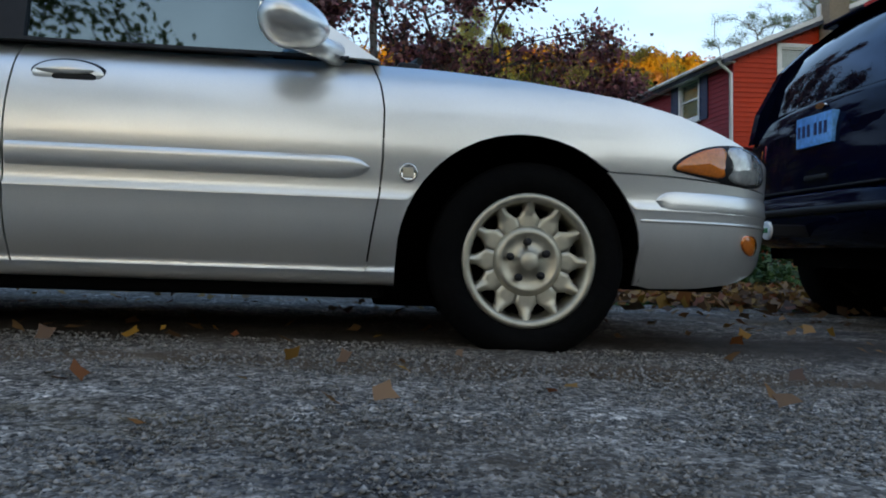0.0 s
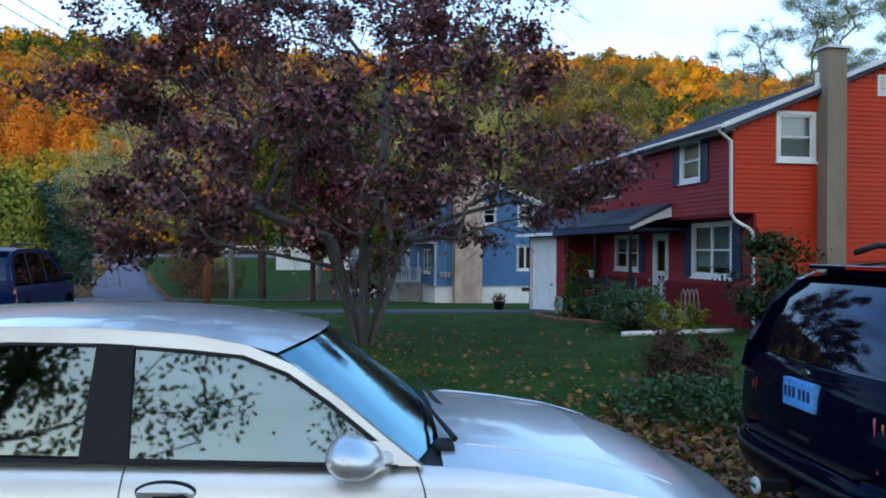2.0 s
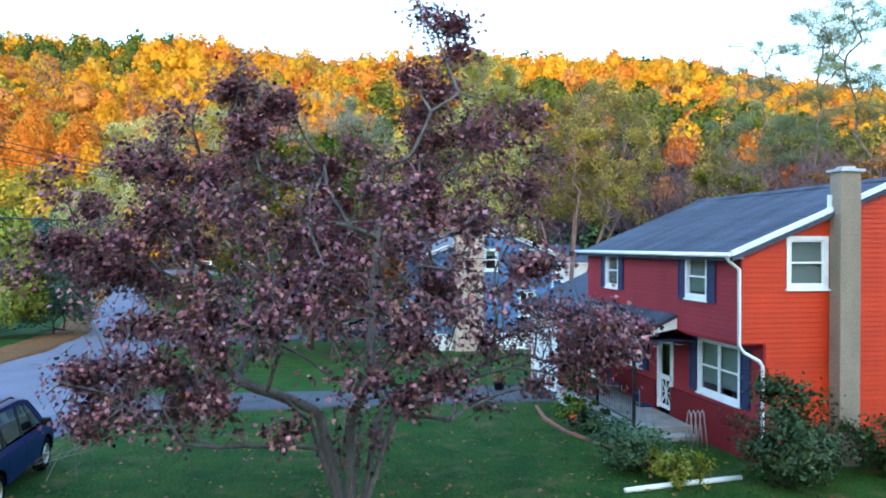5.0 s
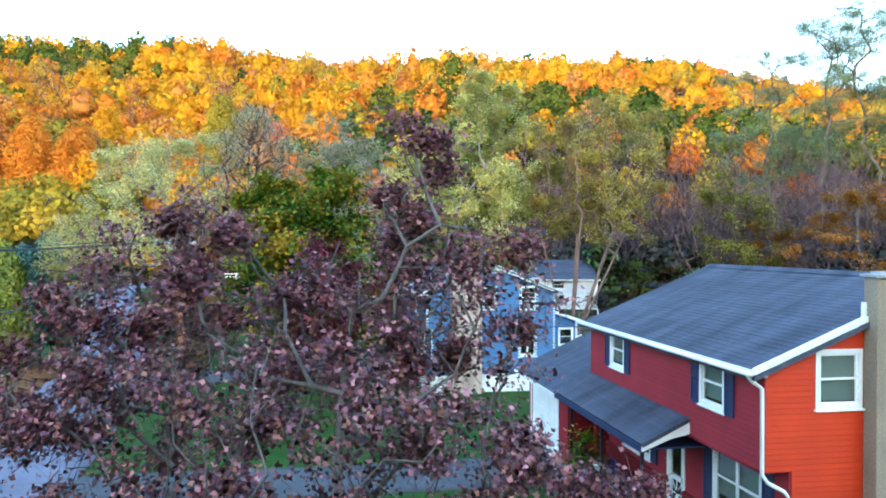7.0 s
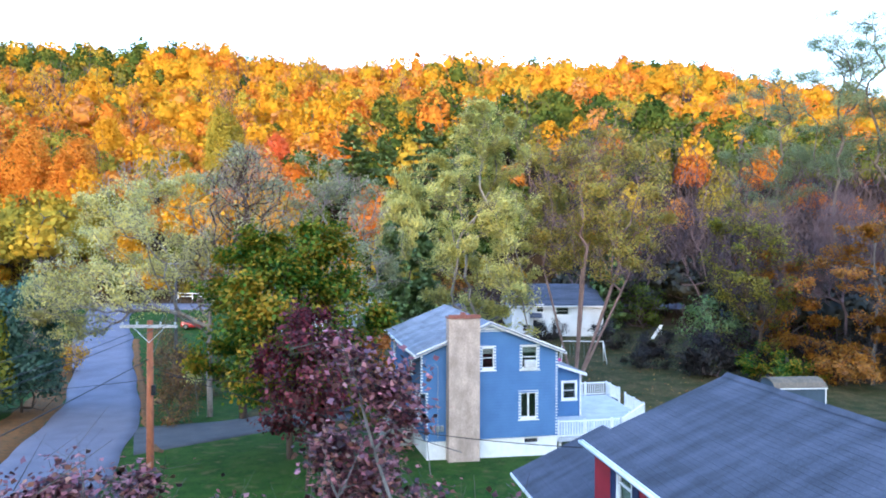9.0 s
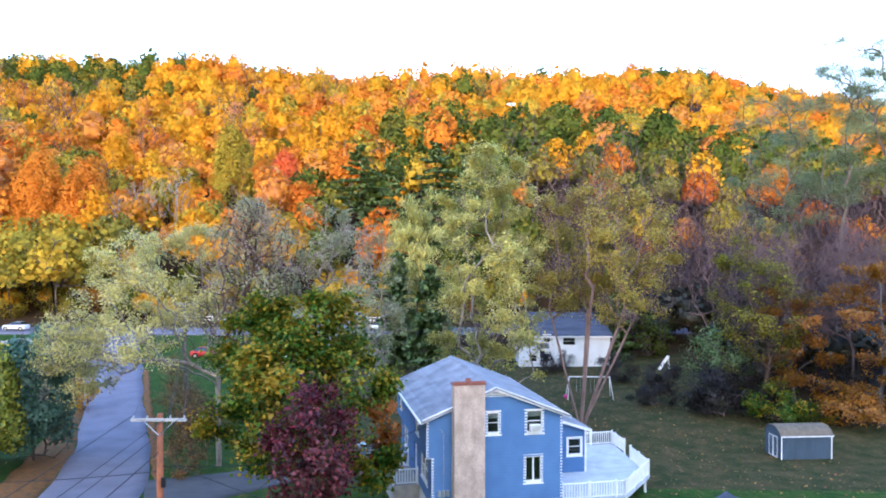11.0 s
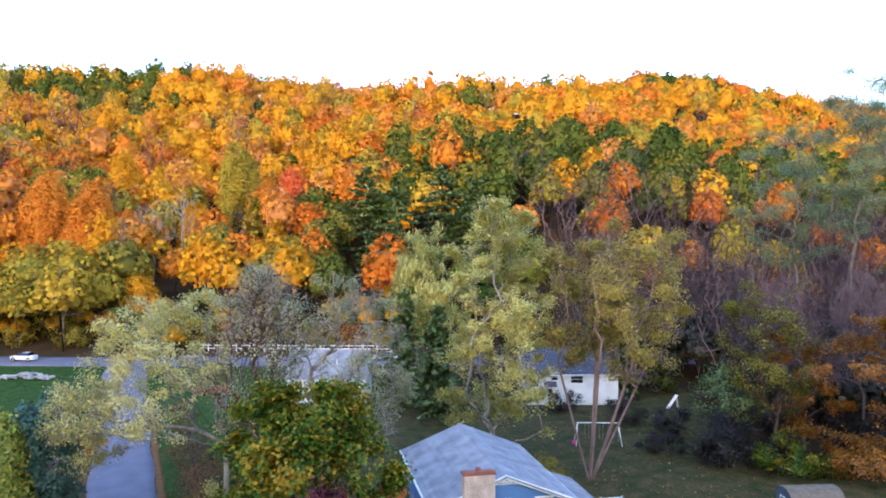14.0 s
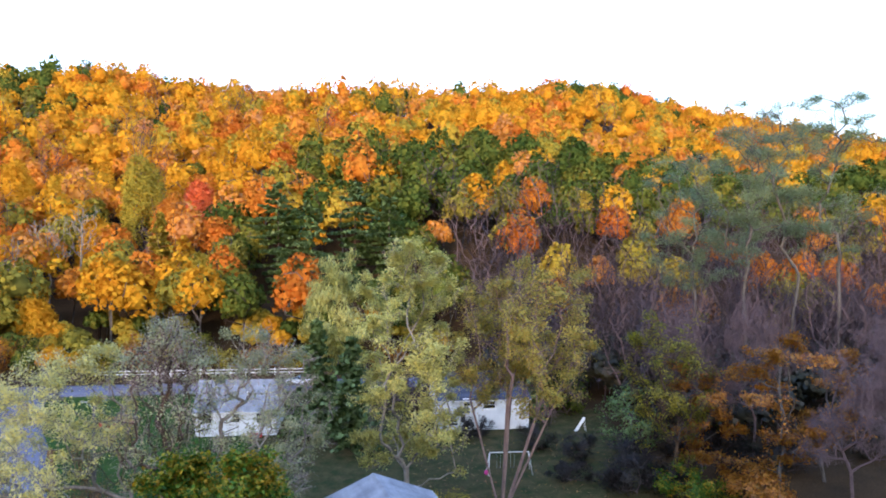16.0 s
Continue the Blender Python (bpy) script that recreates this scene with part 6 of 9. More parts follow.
def blue_house():
    h = thing("blue_house", pose(-1.0, 45.8, 0, 0, 0, 13), "two-storey blue clapboard house with white trim and broad chimney", "house")
    D, W, ez, rx = 12.0, 8.05, 4.42, 3.95
    slope = 0.40
    top = lambda u: ez + slope * (u if u < rx else W - u)
    wins = [(3.5, 4.2, 3.46, 4.62, "hung"), (5.86, 6.8, 3.42, 4.66, "hung"), (5.8, 6.74, 0.56, 1.98, "casement")]
    clad(h, "y", 0, -1, 0, W, 2.2, ez + slope * rx, [w[:4] for w in wins[:2]], BLUE_SIDING, course=0.17, top=top, joined=True)
    clad(h, "y", 0, -1, 0.3, W, -0.55, 2.2, [wins[2][:4]], BLUE_SIDING, course=0.17, joined=True)
    lw = [(2.5, 3.6, 2.9, 3.9), (9.6, 10.6, 2.9, 3.9)]
    clad(h, "x", 0, -1, 0, D, 2.2, ez, lw, BLUE_SIDING, course=0.17, joined=True)
    ll = [(1.2, 3.4, 0.3, 1.75), (5.0, 6.0, -0.45, 1.6), (8.6, 10.4, 0.3, 1.7)]
    clad(h, "x", 0.3, -1, 0, D, -0.55, 2.2, ll, BLUE_SIDING, course=0.17, joined=True)
    part("wall", boxes((W - 0.14, W, 0.14, D, -0.55, ez), (0.3, W, D - 0.14, D, -0.55, ez)), BLUE_SIDING, h)
    part("wall", prism(bmesh.new(), [(0, D - 0.14, ez), (W, D - 0.14, ez), (rx, D - 0.14, ez + slope * rx)], (0, 0.14, 0)), BLUE_SIDING, h)
    part("foundation", boxes((0.32, 6.05, 0.0, 0.2, -2.4, -0.55), (6.85, W - 0.02, 0.0, 0.2, -2.4, -0.55), (6.05, 6.85, 0.0, 0.2, -2.4, -0.92), (6.05, 6.85, 0.0, 0.2, -0.66, -0.55), (0.32, 0.5, 0.2, D, -2.4, -0.55), (W - 0.2, W - 0.02, 0.2, D, -2.4, -0.55), (0.5, W - 0.2, D - 0.2, D, -2.4, -0.55)), WHITE, h, "white painted foundation")
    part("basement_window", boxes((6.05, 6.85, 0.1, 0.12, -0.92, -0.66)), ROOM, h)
    for u0, u1, z0, z1, k in wins:
        window(h, "y", 0, -1, u0, u1, z0, z1, k, 0.3 if k == "hung" else 0.0, trim=0.13)
    for u0, u1, z0, z1 in lw:
        window(h, "x", 0, -1, u0, u1, z0, z1, "hung", 0.3, trim=0.1)
    window(h, "x", 0.3, -1, *ll[0], "double", 0.3, trim=0.1)
    window(h, "x", 0.3, -1, *ll[2], "double", 0.3, trim=0.1)
    part("door", boxes((0.32, 0.38, 5.0, 6.0, -0.45, 1.6)), WHITE, h, "white front door")
    ac = part("window_air_conditioner", boxes((6.02, 6.64, -0.34, 0.0, 3.47, 3.86), bevel=0.015), WHITE, h)
    for i in range(6):
        part("grille_slat", boxes((6.06, 6.6, -0.355, -0.34, 3.51 + i * 0.055, 3.535 + i * 0.055)), STEEL, ac)
    # corner boards and trim
    for x0, z0, z1 in ((0.0, 2.2, ez), (W - 0.11, -0.55, ez)):
        part("corner_board", boxes((x0 - 0.03, x0 + 0.1, -0.04, 0.06, z0, z1)), WHITE, h)
    part("corner_board", boxes((0.27, 0.4, -0.04, 0.06, -0.55, 2.2)), WHITE, h)
    part("soffit", boxes((-0.03, 0.32, 0.0, D, 2.14, 2.2)), WHITE, h)
    for s in (0, 1):
        a = (-0.32, -0.32, ez - 0.22) if s == 0 else (W + 0.32, -0.32, ez - 0.22)
        b = (rx, -0.32, ez + slope * (rx + 0.32) - 0.22)
        part("rake_board", prism(bmesh.new(), [a, b, (b[0], b[1], b[2] + 0.24), (a[0], a[1], a[2] + 0.24)], (0, 0.06, 0)), WHITE, h)
        part("rake_soffit", prism(bmesh.new(), [a, b, (b[0], b[1], b[2] + 0.03), (a[0], a[1], a[2] + 0.03)], (0, 0.3, 0)), WHITE, h)
    part("gable_peak", prism(bmesh.new(), [(rx - 1.1, -0.06, ez + slope * (rx - 1.1) - 0.02), (rx + 1.1, -0.06, ez + slope * (rx - 1.1) - 0.02), (rx, -0.06, ez + slope * rx - 0.05)], (0, 0.05, 0)), WHITE, h, "white gable panel")
    eave = ez - slope * 0.35 + 0.05
    roof_slope(h, (-0.38, -0.36, eave), (-0.38, D + 0.3, eave), (rx + 0.38, 0, slope * (rx + 0.38)), 1, PALE_SHINGLE, course=0.22, tab=0.6, seed=8)
    roof_slope(h, (W + 0.38, -0.36, eave), (W + 0.38, D + 0.3, eave), (-(W - rx) - 0.38, 0, slope * (W - rx + 0.34)), 1, PALE_SHINGLE, course=0.22, tab=0.6, seed=9)
    rz = eave + slope * (rx + 0.38)
    part("ridge_cap", prism(bmesh.new(), [(rx - 0.2, -0.38, rz - 0.05), (rx, -0.38, rz + 0.06), (rx + 0.2, -0.38, rz - 0.05)], (0, D + 0.7, 0)), PALE_SHINGLE, h)
    part("fascia", boxes((-0.42, -0.38, -0.36, D + 0.3, eave - 0.16, eave), (W + 0.38, W + 0.42, -0.36, D + 0.3, eave - 0.16, eave)), WHITE, h)
    gutter(h, [(-0.46, -0.36, eave - 0.04), (-0.46, D + 0.3, eave - 0.04)], 0.06)
    # broad chimney
    ch = part("chimney", boxes((1.42, 3.2, -0.75, -0.02, -2.3, 6.38), bevel=0.02), STUCCO, h, "broad tan rendered chimney with stains")
    part("chimney_cap", boxes((1.36, 3.26, -0.8, 0.04, 6.38, 6.46), bevel=0.01), BRICK_RED, ch)
    for r in range(2):
        for i in range(8):
            part("brick", boxes((1.4 + i * 0.228, 1.615 + i * 0.228, -0.78, -0.66, 6.46 + r * 0.075, 6.525 + r * 0.075)), BRICK_RED, ch)
    part("flue", lathe(bmesh.new(), [(0.16, 6.46), (0.16, 6.7), (0.12, 6.7), (0.12, 6.46)], 14), BRICK_RED, ch).location = (2.3, -0.38, 0)
    part("conduit", tube(bmesh.new(), [(0.95, -0.04, -0.4), (0.95, -0.04, 3.6), (0.75, -0.04, 3.8)], 0.022, 6), GREY_WOOD, h)
    for u in (0.62, 0.86, 1.1):
        part("meter_box", boxes((u, u + 0.17, -0.16, -0.025, 0.0, 0.34), bevel=0.015), STEEL, h)
    # side wing with its own shed roof
    part("wall", boxes((W, 11.7, 5.35, 5.5, -0.95, 0.35), (W, 9.0, 5.35, 5.5, 0.35, 1.42), (9.75, 10.45, 5.35, 5.5, 0.35, 1.42), (11.35, 11.7, 5.35, 5.5, 0.35, 1.42), (W, 11.7, 5.35, 5.5, 1.42, 2.1), (11.55, 11.7, 5.5, 10.5, -0.95, 2.1)), BLUE_SIDING, h)
    part("wall", prism(bmesh.new(), [(W, 5.35, 2.1), (11.7, 5.35, 2.1), (W, 5.35, 3.3)], (0, 0.15, 0)), BLUE_SIDING, h)
    window(h, "y", 5.35, -1, 9.0, 9.75, 0.35, 1.42, "hung", 0, trim=0.11)
    window(h, "y", 5.35, -1, 10.45, 11.35, 0.35, 1.42, "hung", 0, trim=0.11)
    part("corner_board", boxes((11.62, 11.74, 5.3, 5.4, -0.95, 2.05)), WHITE, h)
    roof_slope(h, (12.0, 5.05, 2.05), (12.0, 10.8, 2.05), (-3.93, 0, 1.3), 1, PALE_SHINGLE, course=0.25, tab=0.6, seed=10)
    part("rake_board", prism(bmesh.new(), [(12.02, 5.03, 1.85), (W, 5.03, 3.16), (W, 5.03, 3.34), (12.02, 5.03, 2.03)], (0, 0.05, 0)), WHITE, h)

    # railed decks
    def railing(owner, pts, z, hgt=0.95):
        for (x0, y0), (x1, y1) in zip(pts, pts[1:]):
            L = math.hypot(x1 - x0, y1 - y0)
            r = bmesh.new()
            for zz in (z + 0.12, z + hgt):
                tube(r, [(x0, y0, zz), (x1, y1, zz)], 0.045, 4)
            rail = part("railing", r, WHITE, owner)
            for i in range(int(L / 1.7) + 2):
                t = min(1, i * 1.7 / L)
                x, y = x0 + (x1 - x0) * t, y0 + (y1 - y0) * t
                part("post", boxes((x - 0.05, x + 0.05, y - 0.05, y + 0.05, z - 0.1, z + hgt + 0.12)), WHITE, rail)
            for i in range(int(L / 0.17)):
                t = (i + 0.5) * 0.17 / L
                x, y = x0 + (x1 - x0) * t, y0 + (y1 - y0) * t
                part("baluster", boxes((x - 0.024, x + 0.024, y - 0.024, y + 0.024, z + 0.1, z + hgt)), WHITE, rail)

    z = -0.85
    deck = part("deck", prism(bmesh.new(), [(W + 0.05, 0.3, z), (12.2, 0.3, z), (15.6, 3.9, z), (16.4, 11.5, z), (W + 0.05, 11.5, z)], (0, 0, -0.2)), DECK_PAINT, h, "pale grey painted railed deck")
    for i in range(38):
        y = 0.4 + i * 0.29
        x1 = 12.2 + (y - 0.3) * 3.4 / 3.6 if y < 3.9 else 15.6 + (y - 3.9) * 0.105
        if y < 5.2:
            part("plank", boxes((W + 0.06, x1 - 0.05, y, y + 0.275, z + 0.002, z + 0.03)), DECK_PAINT, deck)
        else:
            part("plank", boxes((11.8, x1 - 0.05, y, y + 0.275, z + 0.002, z + 0.03)), DECK_PAINT, deck)
    railing(deck, [(W + 0.15, 0.35), (12.2, 0.35), (15.5, 3.9), (15.8, 7.2)], z)
    railing(deck, [(16.2, 9.0), (16.3, 11.4), (12.0, 11.4)], z)
    for x, y in ((8.4, 0.5), (9.6, 0.5), (12.1, 0.5), (15.3, 4.0), (16.0, 9)):
        part("post", boxes((x - 0.07, x + 0.07, y - 0.07, y + 0.07, -3.2, z - 0.2)), WHITE, deck)
    st = part("porch", boxes((-1.5, 0.25, 3.8, 7.8, -0.75, -0.5)), CONCRETE, h, "small front porch with white railing")
    part("porch_base", boxes((-1.4, 0.2, 3.9, 7.7, -2.3, -0.75)), CONCRETE, st)
    railing(st, [(0.1, 3.9), (-1.4, 3.9), (-1.4, 5.2)], -0.5)
    railing(st, [(-1.4, 6.6), (-1.4, 7.7), (0.1, 7.7)], -0.5)
    return h


blue_house()


def cottage(name, x, y, deg, W, D, wall_h, rise, m, roofm, wins, doors, label, base):
    """A far, plain gabled house: ridge along x, its windows and doors on the near side."""
    h = thing(name, pose(x, y, 0, 0, 0, deg), label, "house")
    holes = [w for w in wins] + [d for d in doors]
    clad(h, "y", 0, -1, 0, W, base, base + wall_h, holes, m, course=0.16, joined=True)
    part("wall", boxes((0, 0.14, 0.14, D, base, base + wall_h), (W - 0.14, W, 0.14, D, base, base + wall_h), (0.14, W - 0.14, D - 0.14, D, base, base + wall_h)), m, h)
    for u in (0.0, W - 0.14):
        part("wall", prism(bmesh.new(), [(u, 0, base + wall_h), (u, D, base + wall_h), (u, D / 2, base + wall_h + rise)], (0.14, 0, 0)), m, h)
    for u0, u1, z0, z1 in wins:
        window(h, "y", 0, -1, u0, u1, z0, z1, "hung", 0.2, trim=0.12)
    for u0, u1, z0, z1 in doors:
        d = part("door", boxes((u0, u1, 0.04, 0.1, z0, z1)), WHITE, h)
        part("pane", boxes((u0 + 0.25, u1 - 0.25, 0.02, 0.035, z0 + 1.0, z1 - 0.25)), ROOM, d)
    z = base + wall_h
    roof_slope(h, (-0.3, -0.35, z - 0.1), (W + 0.3, -0.35, z - 0.1), (0, D / 2 + 0.35, rise + 0.12), 1, roofm, course=0.3, tab=0.9, seed=20)
    roof_slope(h, (-0.3, D + 0.35, z - 0.1), (W + 0.3, D + 0.35, z - 0.1), (0, -D / 2 - 0.35, rise + 0.12), 1, roofm, course=0.6, tab=0.9, seed=21)
    part("fascia", boxes((-0.3, W + 0.3, -0.4, -0.36, z - 0.24, z - 0.08)), WHITE, h)
    return h


wh = cottage("white_cottage", -22.6, 98.0, 0, 10.0, 7.0, 3.1, 3.3, WHITE_SIDING, PALE_SHINGLE, [(4.5, 5.5, 0.55, 1.75), (7.5, 8.6, 0.5, 1.85), (1.0, 2.0, 0.55, 1.75)], [], "low white cottage with pale grey roof", -1.1)
part("vent_pipe", tube(bmesh.new(), [(6.2, 1.6, 3.0), (6.2, 1.6, 4.2)], 0.12, 8), WHITE, wh)
part("bench", boxes((6.6, 8.3, -0.75, -0.25, -1.2, -0.7), bevel=0.03), mat("red_paint", (0.4, 0.03, 0.025)), wh, "red bench against the wall")
fh = cottage("white_farmhouse", 8.0, 98.0, 2, 11.6, 14.0, 4.0, 2.3, WHITE_SIDING, SHINGLE, [(3.1, 4.0, 1.95, 2.85), (1.35, 2.3, -0.5, 0.4), (5.6, 7.2, 1.6, 2.6)], [(2.45, 3.5, -1.05, 1.15)], "white two-storey house with dark roof behind the trees", -1.15)
part("canopy", prism(bmesh.new(), [(2.2, -0.9, 1.3), (3.75, -0.9, 1.3), (3.75, 0, 1.8), (2.2, 0, 1.8)], (0, 0, 0.08)), SHINGLE, fh)


# ---- vehicles ----
def paint_mat(name, c, metal=0.6, rough=0.3):
    return mat(name, c, [v * 0.92 for v in c], scale=3, rough=rough, metal=metal, fine=0.03, bscale=300, coat=1.0)


SILVER = paint_mat("silver_metallic_paint", (0.78, 0.78, 0.76), 0.82, 0.36)
MIDNIGHT = mat("midnight_blue_paint", (0.0015, 0.002, 0.012), (0.0015, 0.002, 0.009), scale=3, rough=0.06, spec=0.11, fine=0.02)
BLUE_PAINT = mat("dark_blue_paint", (0.003, 0.012, 0.075), (0.0025, 0.01, 0.062), scale=3, rough=0.3, spec=0.16, fine=0.03)
RED_PAINT = paint_mat("red_car_paint", (0.45, 0.02, 0.02), 0.1, 0.3)
GREY_PAINT = paint_mat("blue_grey_car_paint", (0.12, 0.16, 0.24), 0.5, 0.3)
WHITE_PAINT = paint_mat("white_car_paint", (0.7, 0.7, 0.7), 0.0, 0.3)
RUBBER = mat("tyre_rubber", (0.0025, 0.0025, 0.003), (0.004, 0.004, 0.004), scale=8, spec=0.05, rough=0.8, bump=0.15, bscale=60)
ALLOY = mat("wheel_alloy", (0.5, 0.47, 0.38), (0.42, 0.395, 0.33), scale=10, rough=0.42, metal=0.85, fine=0.1)
CHROME = mat("chrome", (0.7, 0.7, 0.7), None, rough=0.12, metal=1.0, fine=0.02)
BLACK_TRIM = mat("black_plastic", (0.01, 0.01, 0.012), (0.014, 0.014, 0.016), scale=6, spec=0.22, rough=0.5, fine=0.1)
# near-black, standing in for deep shade behind spokes and under the body
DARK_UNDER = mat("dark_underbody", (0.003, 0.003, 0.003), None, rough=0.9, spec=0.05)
INTERIOR = mat("grey_cloth_interior", (0.09, 0.09, 0.09), (0.06, 0.06, 0.06), scale=5, rough=0.9)
# sheen puts the blue of the reflected sky into the glass
CAR_GLASS = glass_mat("tinted_car_glass", (0.07, 0.12, 0.13), shine=0.2, rough=0.025, sheen=(0.72, 0.93, 1.0))
SCREEN_GLASS = glass_mat("windshield_glass", (0.08, 0.17, 0.22), shine=0.26, rough=0.08, sheen=(0.5, 0.85, 1.0))
PRIVACY = mat("privacy_glass", (0.002, 0.003, 0.007), None, rough=0.02, spec=0.8, fine=0.0)
# specular tint paints a blue sky reflection onto the dark glass and paint
for m in (PRIVACY, MIDNIGHT):
    m.node_tree.nodes["Principled BSDF"].inputs["Specular Tint"].default_value = (0.42, 0.62, 1.0, 1)
AMBER = mat("amber_lens", (0.62, 0.17, 0.015), (0.5, 0.13, 0.012), scale=20, rough=0.15, coat=1.0, fine=0.15, bscale=120)
RED_LENS = mat("red_lens", (0.4, 0.012, 0.012), None, rough=0.15, coat=1.0, fine=0.1)
CLEAR_LENS = mat("clear_lens", (0.5, 0.52, 0.52), (0.3, 0.32, 0.33), scale=14, rough=0.1, metal=0.5, coat=1.0, fine=0.2)
PLATE_BLUE = mat("plate_blue", (0.07, 0.25, 0.6), (0.14, 0.38, 0.75), scale=5, rough=0.4)
PLATE_INK = mat("plate_ink", (0.01, 0.02, 0.1), None, rough=0.5)


class Shell:
    """A car's lower body: a plan outline, rounded at both ends, with a section that leans in."""

    def __init__(self, xr, xf, w, er, ef, p, zbot, ztop, inset, arches, ra, keys=()):
        self.xr, self.xf, self.w, self.er, self.ef, self.p = xr, xf, w, er, ef, p
        self.zbot, self.ztop, self.inset, self.arches, self.ra, self.keys = zbot, ztop, inset, arches, ra, keys

    def half(self, x):
        """Half the width at x."""
        e = 0.0
        if x > self.xf - self.ef:
            e = min(1, (x - self.xf + self.ef) / self.ef)
        if x < self.xr + self.er:
            e = min(1, (self.xr + self.er - x) / self.er)
        return self.w * max(0.0, 1 - e ** self.p) ** (1 / self.p)

    def low(self, x):
        z = self.zbot(x)
        for ax, az in self.arches:
            d = self.ra ** 2 - (x - ax) ** 2
            if d > 0:
                z = max(z, az + math.sqrt(d))
        return z

    def columns(self, x0, x1):
        xs = set(np.linspace(x0, x1, max(3, int((x1 - x0) / 0.06) + 1)))
        for ax, _ in self.arches:
            for a in np.linspace(0, math.pi, 25):
                x = ax - self.ra * math.cos(a)
                if x0 < x < x1:
                    xs.add(x)
        for e0, e1 in ((self.xf - self.ef, self.xf), (self.xr + self.er, self.xr)):
            for a in np.linspace(0, 1, 15):
                x = e0 + (e1 - e0) * math.sin(a * math.pi / 2)
                if x0 < x < x1:
                    xs.add(x)
        xs = sorted(xs)
        return [x for i, x in enumerate(xs) if i == 0 or x - xs[i - 1] > 0.0015]

    def point(self, x, z, side):
        h = self.half(x)
        k = h / self.w
        return Vector((x - (0.5 if x > 0 else -0.5) * (1 - k) * self.inset(z), side * max(0.0, h - self.inset(z) * (0.3 + 0.7 * k)), z))

    def panel(self, name, x0, x1, m, parent, side, z0=None, z1=None, rows=16, label="", bend=None):
        grid, keys = [], self.keys
        for x in self.columns(x0, x1):
            lo = self.low(x) if z0 is None else max(self.low(x), z0(x) if callable(z0) else z0)
            hi = self.ztop(x) if z1 is None else min(self.ztop(x), z1(x) if callable(z1) else z1)
            hi = max(hi, lo + 0.002)
            if keys:
                zs = [min(max(z, lo + i * 2e-4), hi - (len(keys) - i) * 2e-4) for i, z in enumerate(keys)]
                zs = [lo] + zs + [hi]
            else:
                zs = [lo + (hi - lo) * t for t in np.linspace(0, 1, rows)]
            grid.append([self.point(x, z, side) + (Vector((bend(x, z), 0, 0)) if bend else Vector()) for z in zs])
        back = Vector((0, -side * 0.014, 0))
        bm = sheet(bmesh.new(), grid)
        for line in (grid[0], grid[-1], [r[0] for r in grid], [r[-1] for r in grid]):
            sheet(bm, [line, [p + back for p in line]])
        return part(name, bm, m, parent, label, smooth=True)

    def lid(self, name, x0, x1, m, parent, crown, n=10, label="", gap=0.0):
        """The upper surface, from shoulder to shoulder."""
        grid = []
        for x in self.columns(x0, x1):
            s = self.point(x, self.ztop(x), 1)
            row = []
            for t in np.linspace(-1, 1, 2 * n + 1):
                y = t * (s.y - gap)
                row.append((s.x, y, s.z + crown(x) * (1 - abs(t) ** 2.4)))
            grid.append(row)
        return part(name, sheet(bmesh.new(), grid), m, parent, label, smooth=True)


